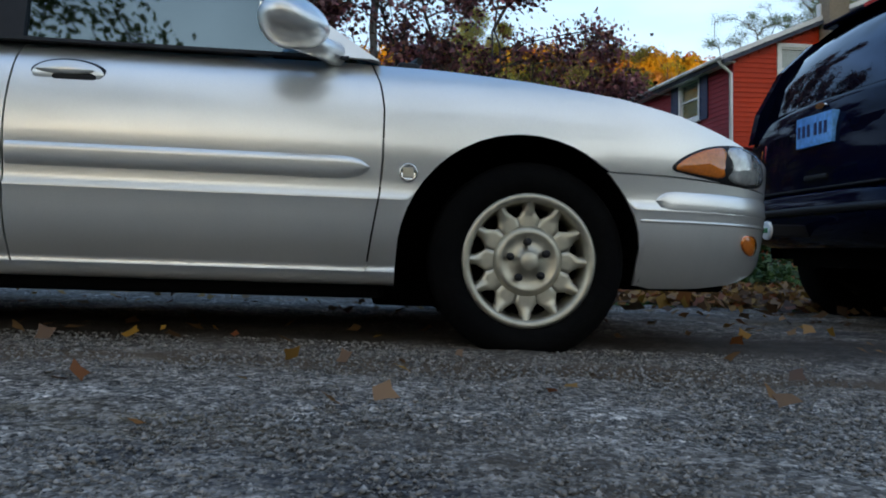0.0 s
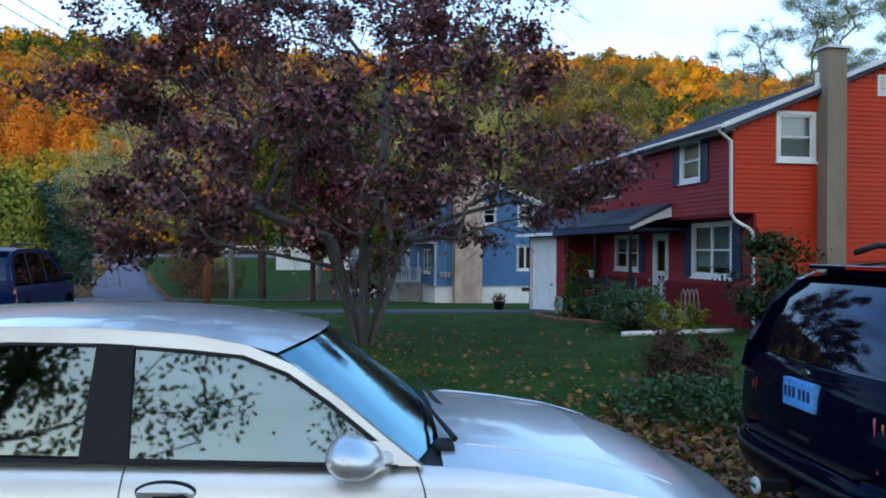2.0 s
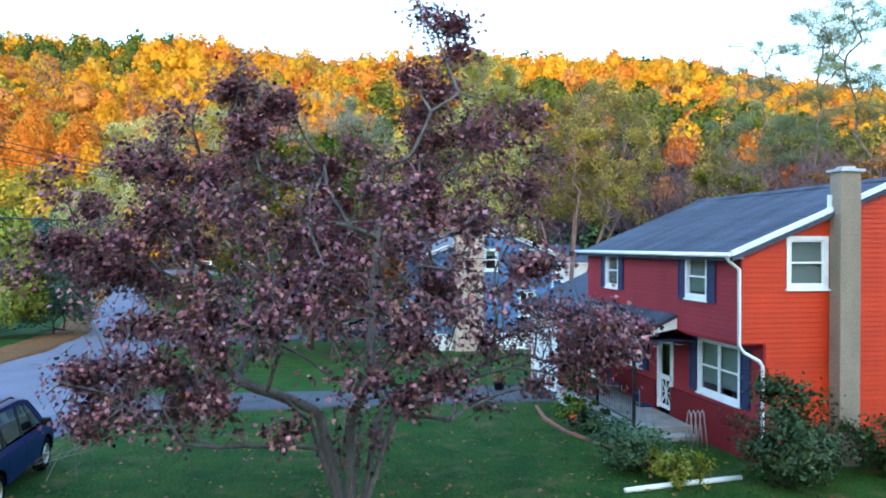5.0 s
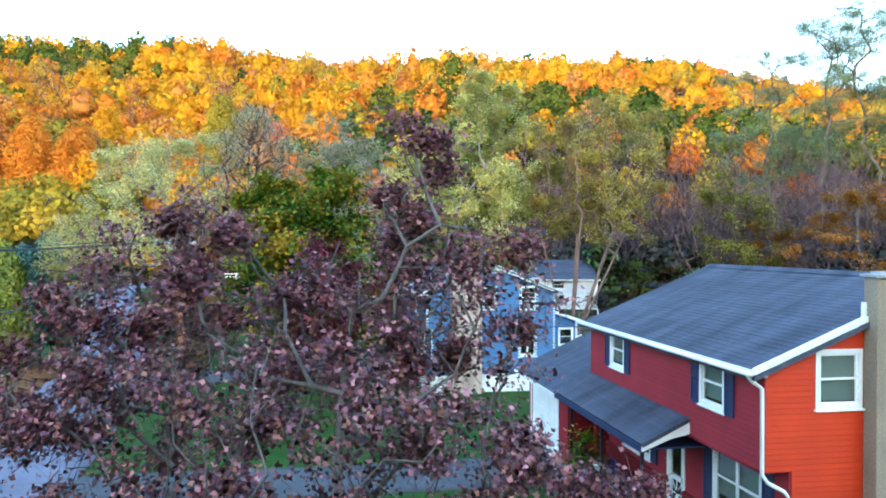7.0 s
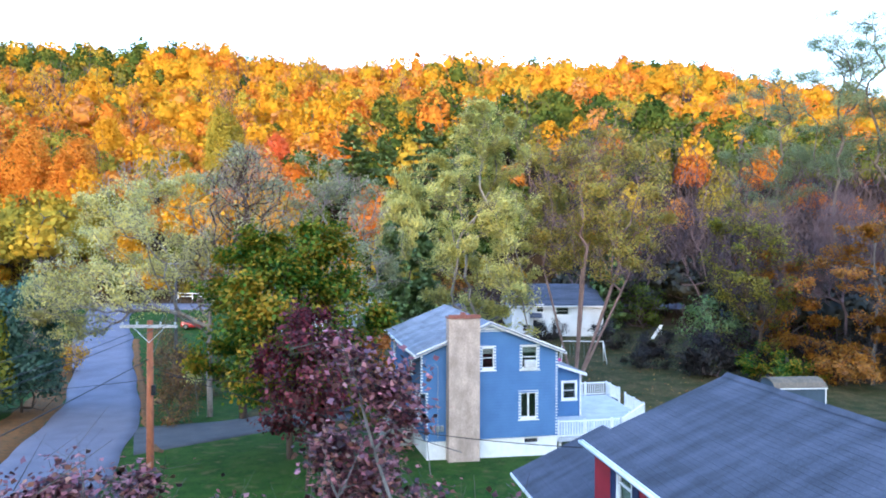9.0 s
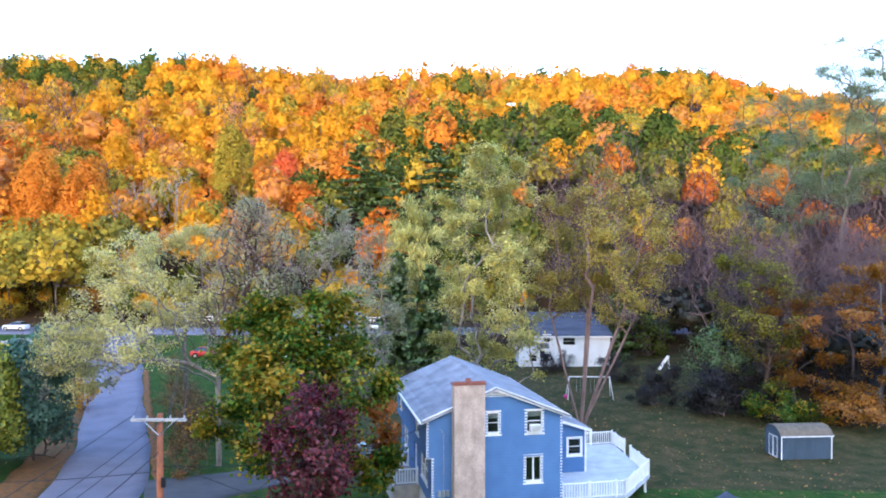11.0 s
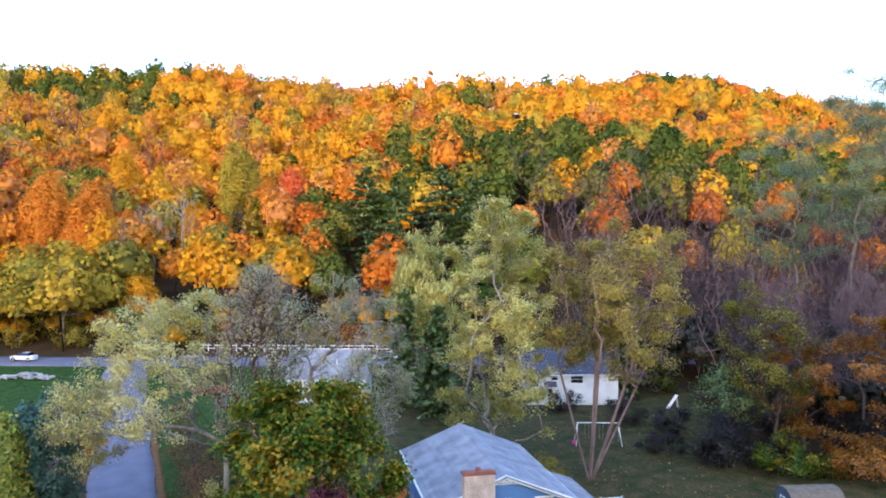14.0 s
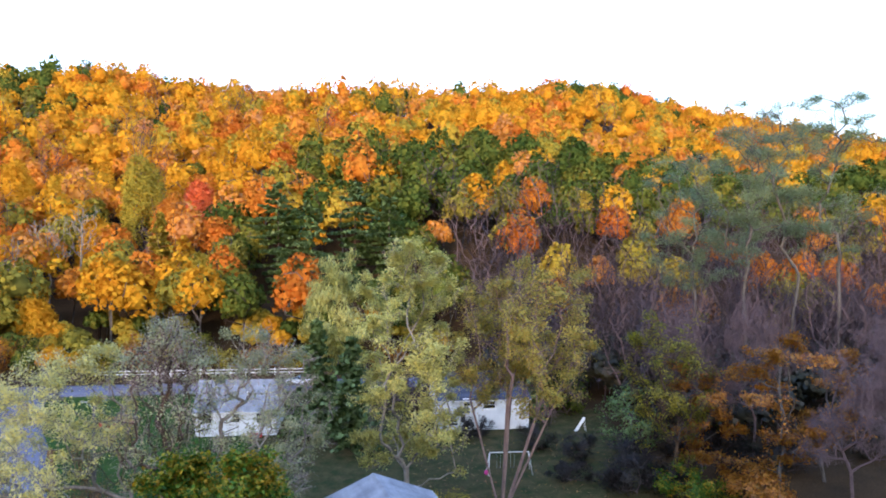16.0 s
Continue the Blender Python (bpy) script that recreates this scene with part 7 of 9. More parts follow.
def wheel(parent, x, y, side, r, rim_r, spokes=12, width=0.2, dark=False):
    """A tyre, an alloy rim with blade spokes, hub, cap and five nuts; the outer face looks along side * y."""
    t = bmesh.new()
    w = width / 2
    lathe(t, [(rim_r, -w * 0.8), (r * 0.86, -w), (r * 0.97, -w * 0.8), (r, -w * 0.55), (r, w * 0.55), (r * 0.97, w * 0.8), (r * 0.86, w), (rim_r + 0.012, w * 0.93), (rim_r, w * 0.75)], 56, "y", closed=True)
    wh = part("wheel", t, RUBBER, parent, smooth=True)
    wh.location = (x, y, r - 0.008)
    wh.rotation_euler = (0, 0, 0 if side > 0 else math.pi)
    rim = lathe(bmesh.new(), [(rim_r + 0.004, w * 0.55), (rim_r + 0.006, w * 0.92), (rim_r - 0.006, w * 0.97), (rim_r - 0.02, w * 0.9), (rim_r - 0.026, w * 0.5), (rim_r - 0.05, -w * 0.6)], 56, "y")
    part("rim", rim, ALLOY, wh, smooth=True)
    # flat dark disc in place of the shaded depth behind the spokes
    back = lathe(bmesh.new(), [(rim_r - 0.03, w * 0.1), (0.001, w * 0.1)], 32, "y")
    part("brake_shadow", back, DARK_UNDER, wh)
    sp = bmesh.new()
    for i in range(spokes):
        a = 2 * math.pi * i / spokes
        R = Matrix.Rotation(a, 4, "Y")
        rows = []
        for f in (0.48, 0.57, 0.66, 0.68, 0.7, 0.74, 0.78, 0.86, 0.955):
            half = math.pi / spokes * float(np.interp(f, [0.48, 0.66, 0.7, 0.78, 0.955], [1.0, 1.0, 0.72, 0.42, 0.26]))
            edge = w * 0.66
            ridge = edge + w * float(np.interp(f, [0.48, 0.7, 0.78, 0.955], [0.0, 0.015, 0.08, 0.2]))
            row = [R @ Vector((math.sin(-half) * rim_r * f, w * 0.3, math.cos(half) * rim_r * f))]
            for u in (-1, -0.6, -0.25, 0, 0.25, 0.6, 1):
                row.append(R @ Vector((math.sin(u * half) * rim_r * f, edge + (ridge - edge) * (1 - abs(u) ** 1.6), math.cos(u * half) * rim_r * f)))
            rows.append(row + [R @ Vector((math.sin(half) * rim_r * f, w * 0.3, math.cos(half) * rim_r * f))])
        sheet(sp, rows)
    part("spokes", sp, ALLOY, wh, smooth=True)
    hub = lathe(bmesh.new(), [(rim_r * 0.56, w * 0.5), (rim_r * 0.53, w * 0.7), (rim_r * 0.48, w * 0.8), (rim_r * 0.43, w * 0.84), (rim_r * 0.4, w * 0.78), (rim_r * 0.16, w * 0.72), (rim_r * 0.15, w * 0.95), (rim_r * 0.12, w * 1.0), (0.001, w * 1.0)], 40, "y")
    part("hub", hub, ALLOY, wh, smooth=True)
    for i in range(5):
        a = 2 * math.pi * i / 5 + 0.1
        nut = lathe(bmesh.new(), [(0.013, w * 0.7), (0.013, w * 0.92), (0.009, w * 0.97), (0.001, w * 0.97)], 12, "y")
        bmesh.ops.translate(nut, verts=nut.verts, vec=(math.sin(a) * rim_r * 0.29, 0, math.cos(a) * rim_r * 0.29))
        part("lug_nut", nut, BLACK_TRIM, wh, smooth=True)
    return wh


def lerp_z(table):
    xs, zs = [t[0] for t in table], [t[1] for t in table]
    return lambda x: float(np.interp(x, xs, zs))


def outline_strip(bm, outer, inner, place, depth):
    """A band between two outlines of the same length, given thickness."""
    O, I = [place(*p) for p in outer], [place(*p) for p in inner]
    off = Vector((0, depth, 0))
    rows = [[bm.verts.new(p) for p in (o, i, i + off, o + off)] for o, i in zip(O, I)]
    for a, b in zip(rows, rows[1:]):
        for k in range(4):
            bm.faces.new((a[k], a[(k + 1) % 4], b[(k + 1) % 4], b[k]))
    bm.faces.new(rows[0]), bm.faces.new(rows[-1][::-1])
    return bm


def silver_sedan():
    car = thing("silver_sedan", pose(0.183, 3.246, -0.005) @ Euler((0, radians(2.0), radians(5.5))).to_matrix().to_4x4(), "silver four-door sedan parked on worn gravelly asphalt", "car")
    ztop = lerp_z([(-3.9, 0.86), (-3.5, 0.93), (-0.56, 0.925), (-0.3, 0.915), (0.0, 0.885), (0.3, 0.84), (0.5, 0.79), (0.7, 0.725), (0.85, 0.68), (1.06, 0.635)])
    def ins(z):
        """How far the side leans in: tucked under below, a crease low down, rolling over to the shoulder."""
        base = 1.5 * max(0.0, 0.47 - z) ** 2 + 1.1 * max(0.0, z - 0.62) ** 2 + 3.2 * max(0.0, z - 0.84) ** 2
        return base + float(np.interp(z, [0.46, 0.478, 0.49, 0.53, 0.62], [0.006, 0.0, 0.012, 0.012, 0.0]))

    sh = Shell(-3.95, 1.06, 0.905, 0.75, 0.76, 2.6, lerp_z([(0.4, 0.225), (0.42, 0.215), (0.6, 0.218), (0.76, 0.235), (0.88, 0.27), (0.98, 0.33), (1.06, 0.42)]), ztop, ins, [(-0.03, 0.30), (-2.88, 0.30)], 0.40,
               keys=(0.235, 0.27, 0.32, 0.37, 0.42, 0.46, 0.472, 0.478, 0.487, 0.51, 0.54, 0.575, 0.61, 0.64, 0.67, 0.7, 0.73, 0.76, 0.79, 0.82, 0.85, 0.875, 0.9))
    for s in (-1, 1):
        seam = lerp_z([(0.2, 0.59), (0.45, 0.585), (0.7, 0.572), (1.06, 0.555)])
        sweep = lerp_z([(0.2, -0.05), (0.35, -0.03), (0.5, -0.006), (0.6, 0.0), (0.76, 0.0), (0.84, -0.012), (0.925, -0.045)])
        sh.panel("fender", -0.478, 1.05, SILVER, car, s, z0=lambda x: 0.245 if x < -0.36 else 0.0 if x < 0.245 else seam(x) + 0.005, bend=lambda x, z: sweep(z) * max(0.0, 1 - (x + 0.478) / (0.05 if z < 0.55 else 0.25)))
        f = sh.panel("front_door", -1.612, -0.484, SILVER, car, s, z0=0.245, bend=lambda x, z: sweep(z) * max(0.0, 1 - (-0.484 - x) / 0.3))
        r = sh.panel("rear_door", -2.48, -1.618, SILVER, car, s, z0=0.245)
        sh.panel("quarter_panel", -3.95, -2.486, SILVER, car, s)
        sh.panel("bumper", 0.245, 1.06, SILVER, car, s, z1=seam, rows=20, label="silver front bumper cover")
        part("rocker_panel", sheet(bmesh.new(), [[(x, s * y, z) for y, z in ((0.776, 0.275), (0.784, 0.262), (0.785, 0.24), (0.781, 0.218), (0.768, 0.203), (0.74, 0.196), (0.68, 0.195))] for x in np.linspace(-2.5, -0.43, 12)]), SILVER, car, smooth=True)
        # rub strips on the doors, fluted, round-ended at the front
        for x0, x1, owner in ((-1.605, -0.52, f), (-2.47, -1.625, r)):
            bm = bmesh.new()
            rows = []
            for x in np.linspace(x0, x1, 40):
                e = min(1.0, (x1 - x) / 0.1) if x1 > -1 else 1.0
                k = max(0.03, math.sqrt(1 - (1 - e) ** 2))
                row = []
                for zz, out in ((-0.036, 0.0), (-0.032, 0.011), (-0.01, 0.015), (0.012, 0.02), (0.029, 0.017), (0.036, 0.0)):
                    p = sh.point(x, 0.572, s)
                    row.append((x, p.y + s * (out - 0.002), 0.572 + zz * k))
                rows.append(row)
            part("rub_strip", sheet(bm, rows), SILVER, owner, smooth=True)
        # door handles: an oval surround, a dark recess and the flap
        for hx, owner in ((-1.45, f), (-2.34, r)):
            c = sh.point(hx, 0.822, s)
            def oval(rx, rz, y0, y1, cx=0.0, cz=0.0):
                bm = bmesh.new()
                lathe(bm, [(1.0, 0.0), (1.0, 0.5), (0.9, 1.0), (0.001, 1.0)], 32, "y")
                for v in bm.verts:
                    v.co = Vector((c.x + cx + v.co.x * rx, c.y + s * (y0 + (y1 - y0) * v.co.y), c.z + cz + v.co.z * rz))
                return bm
            part("handle_gap", oval(0.118, 0.049, -0.02, 0.001), BLACK_TRIM, owner, smooth=True)
            hd = part("door_handle", oval(0.113, 0.045, -0.02, 0.006), SILVER, owner, smooth=True)
            part("handle_recess", oval(0.07, 0.02, 0.0, 0.0075, 0.02, -0.01), BLACK_TRIM, hd, smooth=True)
            part("handle_flap", oval(0.088, 0.014, 0.0, 0.014, -0.008, 0.012), SILVER, hd, smooth=True)
        # badge behind the front wheel
        b = sh.point(-0.40, 0.562, s)
        bd = bmesh.new()
        lathe(bd, [(0.03, 0.0), (0.03, 0.006), (0.025, 0.01), (0.021, 0.006), (0.001, 0.006)], 28, "y")
        for v in bd.verts:
            v.co = Vector((b.x + v.co.x, b.y + s * v.co.y, b.z + v.co.z))
        bg = part("badge", bd, CHROME, car, "round chrome badge", smooth=True)
        part("emblem", boxes((b.x - 0.017, b.x + 0.017, min(b.y, b.y + s * 0.0085), max(b.y, b.y + s * 0.0085), b.z - 0.016, b.z + 0.016), bevel=0.003), ALLOY, bg)
        # lamps set into the nose
        def lens(name, pts, out, m, label=""):
            for i in range(2):
                pts = [(a[0] * f + b[0] * (1 - f), a[1] * f + b[1] * (1 - f)) for a, b in zip(pts, pts[1:] + pts[:1]) for f in (0.75, 0.25)]
            cx, cz = sum(p[0] for p in pts) / len(pts), sum(p[1] for p in pts) / len(pts)
            rings = [[sh.point(x, z, s) - Vector((0.02, s * 0.03, 0)) for x, z in pts]]
            for f in (1.0, 0.85, 0.6, 0.3, 0.02):
                o = out + 0.008 * (1 - f * f)
                rings.append([sh.point(cx + (x - cx) * f, cz + (z - cz) * f, s) + Vector((0.5 * o, s * o, 0)) for x, z in pts])
            return part(name, sheet(bmesh.new(), [r + r[:1] for r in rings]), m, car, label, smooth=True)
        lens("headlight_rim", [(0.445, 0.609), (0.5, 0.659), (0.6, 0.699), (0.73, 0.712), (0.84, 0.694), (0.885, 0.634), (0.87, 0.582), (0.77, 0.569), (0.63, 0.581), (0.52, 0.596)], 0.002, BLACK_TRIM)
        lens("headlight", [(0.665, 0.584), (0.67, 0.644), (0.665, 0.702), (0.75, 0.704), (0.83, 0.684), (0.87, 0.634), (0.855, 0.589), (0.77, 0.576)], 0.007, CLEAR_LENS, "clear headlight lens")
        lens("turn_signal", [(0.46, 0.612), (0.51, 0.656), (0.6, 0.69), (0.66, 0.698), (0.665, 0.644), (0.66, 0.589), (0.57, 0.597), (0.51, 0.604)], 0.007, AMBER, "amber turn signal lens")
        lens("side_marker", [(0.76, 0.39), (0.78, 0.412), (0.84, 0.405), (0.87, 0.37), (0.85, 0.335), (0.81, 0.34), (0.77, 0.362)], 0.005, AMBER, "amber side marker")
        # groove in the bumper
        rows = []
        for x in np.linspace(0.41, 1.0, 30):
            e = min(1.0, (x - 0.41) / 0.07)
            k = max(0.03, math.sqrt(1 - (1 - e) ** 2))
            rows.append([sh.point(x, 0.507 + zz * k, s) + Vector((0.5 * out, s * (out - 0.002), 0)) for zz, out in ((-0.034, 0.0), (-0.026, 0.006), (0.0, 0.009), (0.026, 0.007), (0.034, 0.0))])
        part("bumper_band", sheet(bmesh.new(), rows), SILVER, car, smooth=True)
        part("bumper_crease", tube(bmesh.new(), [sh.point(x, 0.44, s) + Vector((0, s * -0.001, 0)) for x in np.linspace(0.36, 1.0, 16)], 0.006, 6), SILVER, car, smooth=True)
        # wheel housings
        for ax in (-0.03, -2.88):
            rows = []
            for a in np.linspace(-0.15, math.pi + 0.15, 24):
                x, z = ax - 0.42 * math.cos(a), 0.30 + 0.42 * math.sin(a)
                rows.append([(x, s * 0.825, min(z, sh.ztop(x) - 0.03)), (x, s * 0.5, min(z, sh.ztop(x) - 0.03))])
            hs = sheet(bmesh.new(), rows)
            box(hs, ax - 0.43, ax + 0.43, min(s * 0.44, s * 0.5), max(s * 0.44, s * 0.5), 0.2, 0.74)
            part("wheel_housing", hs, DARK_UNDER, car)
        for ax in (0.003, -2.85):
            wheel(car, ax, s * 0.775, s, 0.325, 0.215).location.z -= 0.021
    crown = lerp_z([(-3.95, 0.06), (-0.5, 0.07), (-0.2, 0.085), (0.3, 0.095), (0.7, 0.085), (1.06, 0.02)])
    sh.lid("hood", -0.42, 1.05, SILVER, car, crown, gap=0.0, label="silver hood with a shallow crease")
    sh.lid("trunk_lid", -3.93, -3.2, SILVER, car, crown)
    sh.lid("cowl", -0.62, -0.424, BLACK_TRIM, car, lambda x: 0.03)
    for s in (-1, 1):
        part("hood_crease", tube(bmesh.new(), [(x, s * (0.60 + 0.05 * x), ztop(x) + crown(x) * (1 - 0.7 ** 2.4) - 0.007) for x in np.linspace(-0.35, 0.6, 16)], [0.002] + [0.009] * 14 + [0.002], 8), SILVER, car, smooth=True)
    # hung low to keep the ground dark; last one added over a bright gap
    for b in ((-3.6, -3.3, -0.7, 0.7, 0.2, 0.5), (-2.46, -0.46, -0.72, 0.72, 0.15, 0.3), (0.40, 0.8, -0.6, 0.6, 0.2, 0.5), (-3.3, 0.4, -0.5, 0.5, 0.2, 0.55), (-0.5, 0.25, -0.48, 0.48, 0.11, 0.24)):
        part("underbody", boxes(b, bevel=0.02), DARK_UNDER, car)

    # greenhouse
    def place(s, wb=0.825, tum=0.34):
        return lambda x, z: Vector((x, s * (wb - (z - 0.93) * tum), z))

    top_o = [(-0.50, 0.925), (-0.65, 1.03), (-0.84, 1.17), (-1.02, 1.285), (-1.2, 1.355), (-1.42, 1.39), (-1.74, 1.405), (-2.1, 1.4), (-2.45, 1.37), (-2.75, 1.3), (-3.05, 1.17), (-3.4, 0.97)]
    top_i = [(-0.585, 0.945), (-0.695, 1.03), (-0.87, 1.155), (-1.04, 1.258), (-1.215, 1.318), (-1.44, 1.335), (-1.74, 1.348), (-2.1, 1.343), (-2.4, 1.315), (-2.62, 1.25), (-2.78, 1.12), (-2.86, 0.95)]
    for s in (-1, 1):
        pl = place(s)
        part("roof_rail", outline_strip(bmesh.new(), top_o, top_i, pl, -s * 0.05), SILVER, car, smooth=False)
        tr = [(x * 1.0, z - 0.012) for x, z in top_i]
        part("window_seal", outline_strip(bmesh.new(), [(x, z) for x, z in top_i], [(x - (0.014 if x > -1.7 else -0.014), z - 0.012) for x, z in top_i], pl, -s * 0.03), BLACK_TRIM, car)
        def slab(name, pts, off, th, m, owner=car, label=""):
            a = [pl(*p) + Vector((0, s * off, 0)) for p in pts]
            return part(name, prism(bmesh.new(), a, (0, -s * th, 0)), m, owner, label)
        slab("pillar", [(-1.60, 0.93), (-1.635, 1.345), (-1.775, 1.348), (-1.775, 0.93)], 0.004, 0.03, BLACK_TRIM, label="black door pillar")
        slab("belt_trim", [(-2.86, 0.931), (-0.6, 0.924), (-0.6, 0.935), (-2.86, 0.942)], 0.006, 0.03, BLACK_TRIM)
        fw = slab("front_window", [(-0.62, 0.935), (-0.71, 1.02), (-0.885, 1.143), (-1.055, 1.245), (-1.23, 1.306), (-1.45, 1.327), (-1.63, 1.338), (-1.60, 0.94)], -0.012, 0.005, CAR_GLASS, label="tinted front door window")
        rw = slab("rear_window", [(-1.775, 0.945), (-1.775, 1.34), (-2.1, 1.333), (-2.39, 1.305), (-2.6, 1.24), (-2.76, 1.11), (-2.84, 0.95)], -0.012, 0.005, CAR_GLASS, label="tinted rear door window")
        slab("quarter_trim", [(-0.53, 0.93), (-0.66, 1.015), (-0.735, 1.015), (-0.735, 0.935)], 0.002, 0.02, SILVER)
        # door mirror
        bm = bmesh.new()
        bmesh.ops.create_uvsphere(bm, u_segments=24, v_segments=16, radius=1.0)
        for v in bm.verts:
            x, y, z = v.co
            x = x * 0.125 if x > 0 else x * 0.085
            v.co = Vector((-0.785 + x - 0.25 * max(0.0, x) * (y * s), s * (0.965 + 0.12 * y * s), 0.998 + 0.077 * z * (1 - 0.15 * y * s) - 0.12 * max(0.0, x)))
        mi = part("door_mirror", bm, SILVER, car, "silver door mirror housing", smooth=True)
        part("mirror_glass", boxes((-0.858, -0.852, s * 0.965 - 0.05, s * 0.965 + 0.05, 0.975, 1.035), bevel=0.002), CHROME, mi)
        part("mirror_foot", tube(bmesh.new(), [(-0.76, s * 0.93, 0.965), (-0.69, s * 0.86, 0.95), (-0.64, s * 0.79, 0.945)], [0.045, 0.036, 0.04], 12), SILVER, mi, smooth=True)
    # roof and screens
    def span(a, b, n=10, m=12, bow=0.05, lift=0.0):
        grid = []
        for i in range(m + 1):
            u = -1 + 2 * i / m
            row = []
            for j in range(n + 1):
                t = j / n
                p, q = Vector(a), Vector(b)
                x = p.x + (q.x - p.x) * t + bow * (1 - u * u)
                y = u * (p.y + (q.y - p.y) * t)
                z = p.z + (q.z - p.z) * t + lift * (1 - u * u)
                row.append((x, y, z))
            grid.append(row)
        return grid

    part("windshield", sheet(bmesh.new(), span((-0.53, 0.80, 0.935), (-1.09, 0.665, 1.325), bow=0.16, lift=0.03)), SCREEN_GLASS, car, "sloping windshield", smooth=True)
    # black band stands in for the dark tree reflection along the screen's top
    part("reflection_band", sheet(bmesh.new(), span((-0.995, 0.68, 1.248), (-1.085, 0.655, 1.308), bow=0.155, lift=0.024, n=3)), BLACK_TRIM, car, smooth=True)
    part("rear_screen", sheet(bmesh.new(), span((-3.3, 0.79, 0.96), (-2.6, 0.66, 1.35), bow=-0.12, lift=0.03)), CAR_GLASS, car, smooth=True)
    roof = []
    for x in np.linspace(-1.09, -2.62, 14):
        z0 = float(np.interp(x, [-2.62, -2.45, -2.1, -1.74, -1.42, -1.2, -1.09], [1.345, 1.37, 1.4, 1.405, 1.39, 1.355, 1.33]))
        w = 0.825 - (z0 - 0.93) * 0.34 + 0.002
        roof.append([(x + (0.16 * (1 - u * u) if x > -1.5 else (-0.12 * (1 - u * u) if x < -2.3 else 0)) * max(0, 1 - min(abs(x + 1.09), abs(x + 2.62)) / 0.4), u * w, z0 + 0.045 * (1 - abs(u) ** 2.2)) for u in np.linspace(-1, 1, 17)])
    part("roof", sheet(bmesh.new(), roof), SILVER, car, "silver roof", smooth=True)
    part("dashboard", boxes((-0.95, -0.6, -0.72, 0.72, 0.7, 0.92), bevel=0.04), BLACK_TRIM, car)
    for y in (-0.37, 0.37):
        for x in (-1.75, -2.6):
            part("seat", boxes((x - 0.12, x + 0.12, y - 0.25, y + 0.25, 0.45, 1.02), bevel=0.05), INTERIOR, car)
            part("headrest", boxes((x - 0.07, x + 0.04, y - 0.13, y + 0.13, 1.06, 1.22), bevel=0.04), INTERIOR, car)
    part("floor_pan", boxes((-3.2, -0.55, -0.78, 0.78, 0.32, 0.45)), INTERIOR, car)
    for y0, y1 in ((-0.62, -0.05), (0.02, 0.6)):
        part("wiper", tube(bmesh.new(), [(-0.36, y0, 0.985), (-0.42, (y0 + y1) / 2, 1.02), (-0.46, y1, 1.04)], [0.014, 0.009, 0.006], 6), BLACK_TRIM, car)
    part("wiper_pivot", boxes((-0.44, -0.36, -0.66, -0.54, 0.93, 0.972), bevel=0.015), BLACK_TRIM, car)
    return car


silver_sedan()


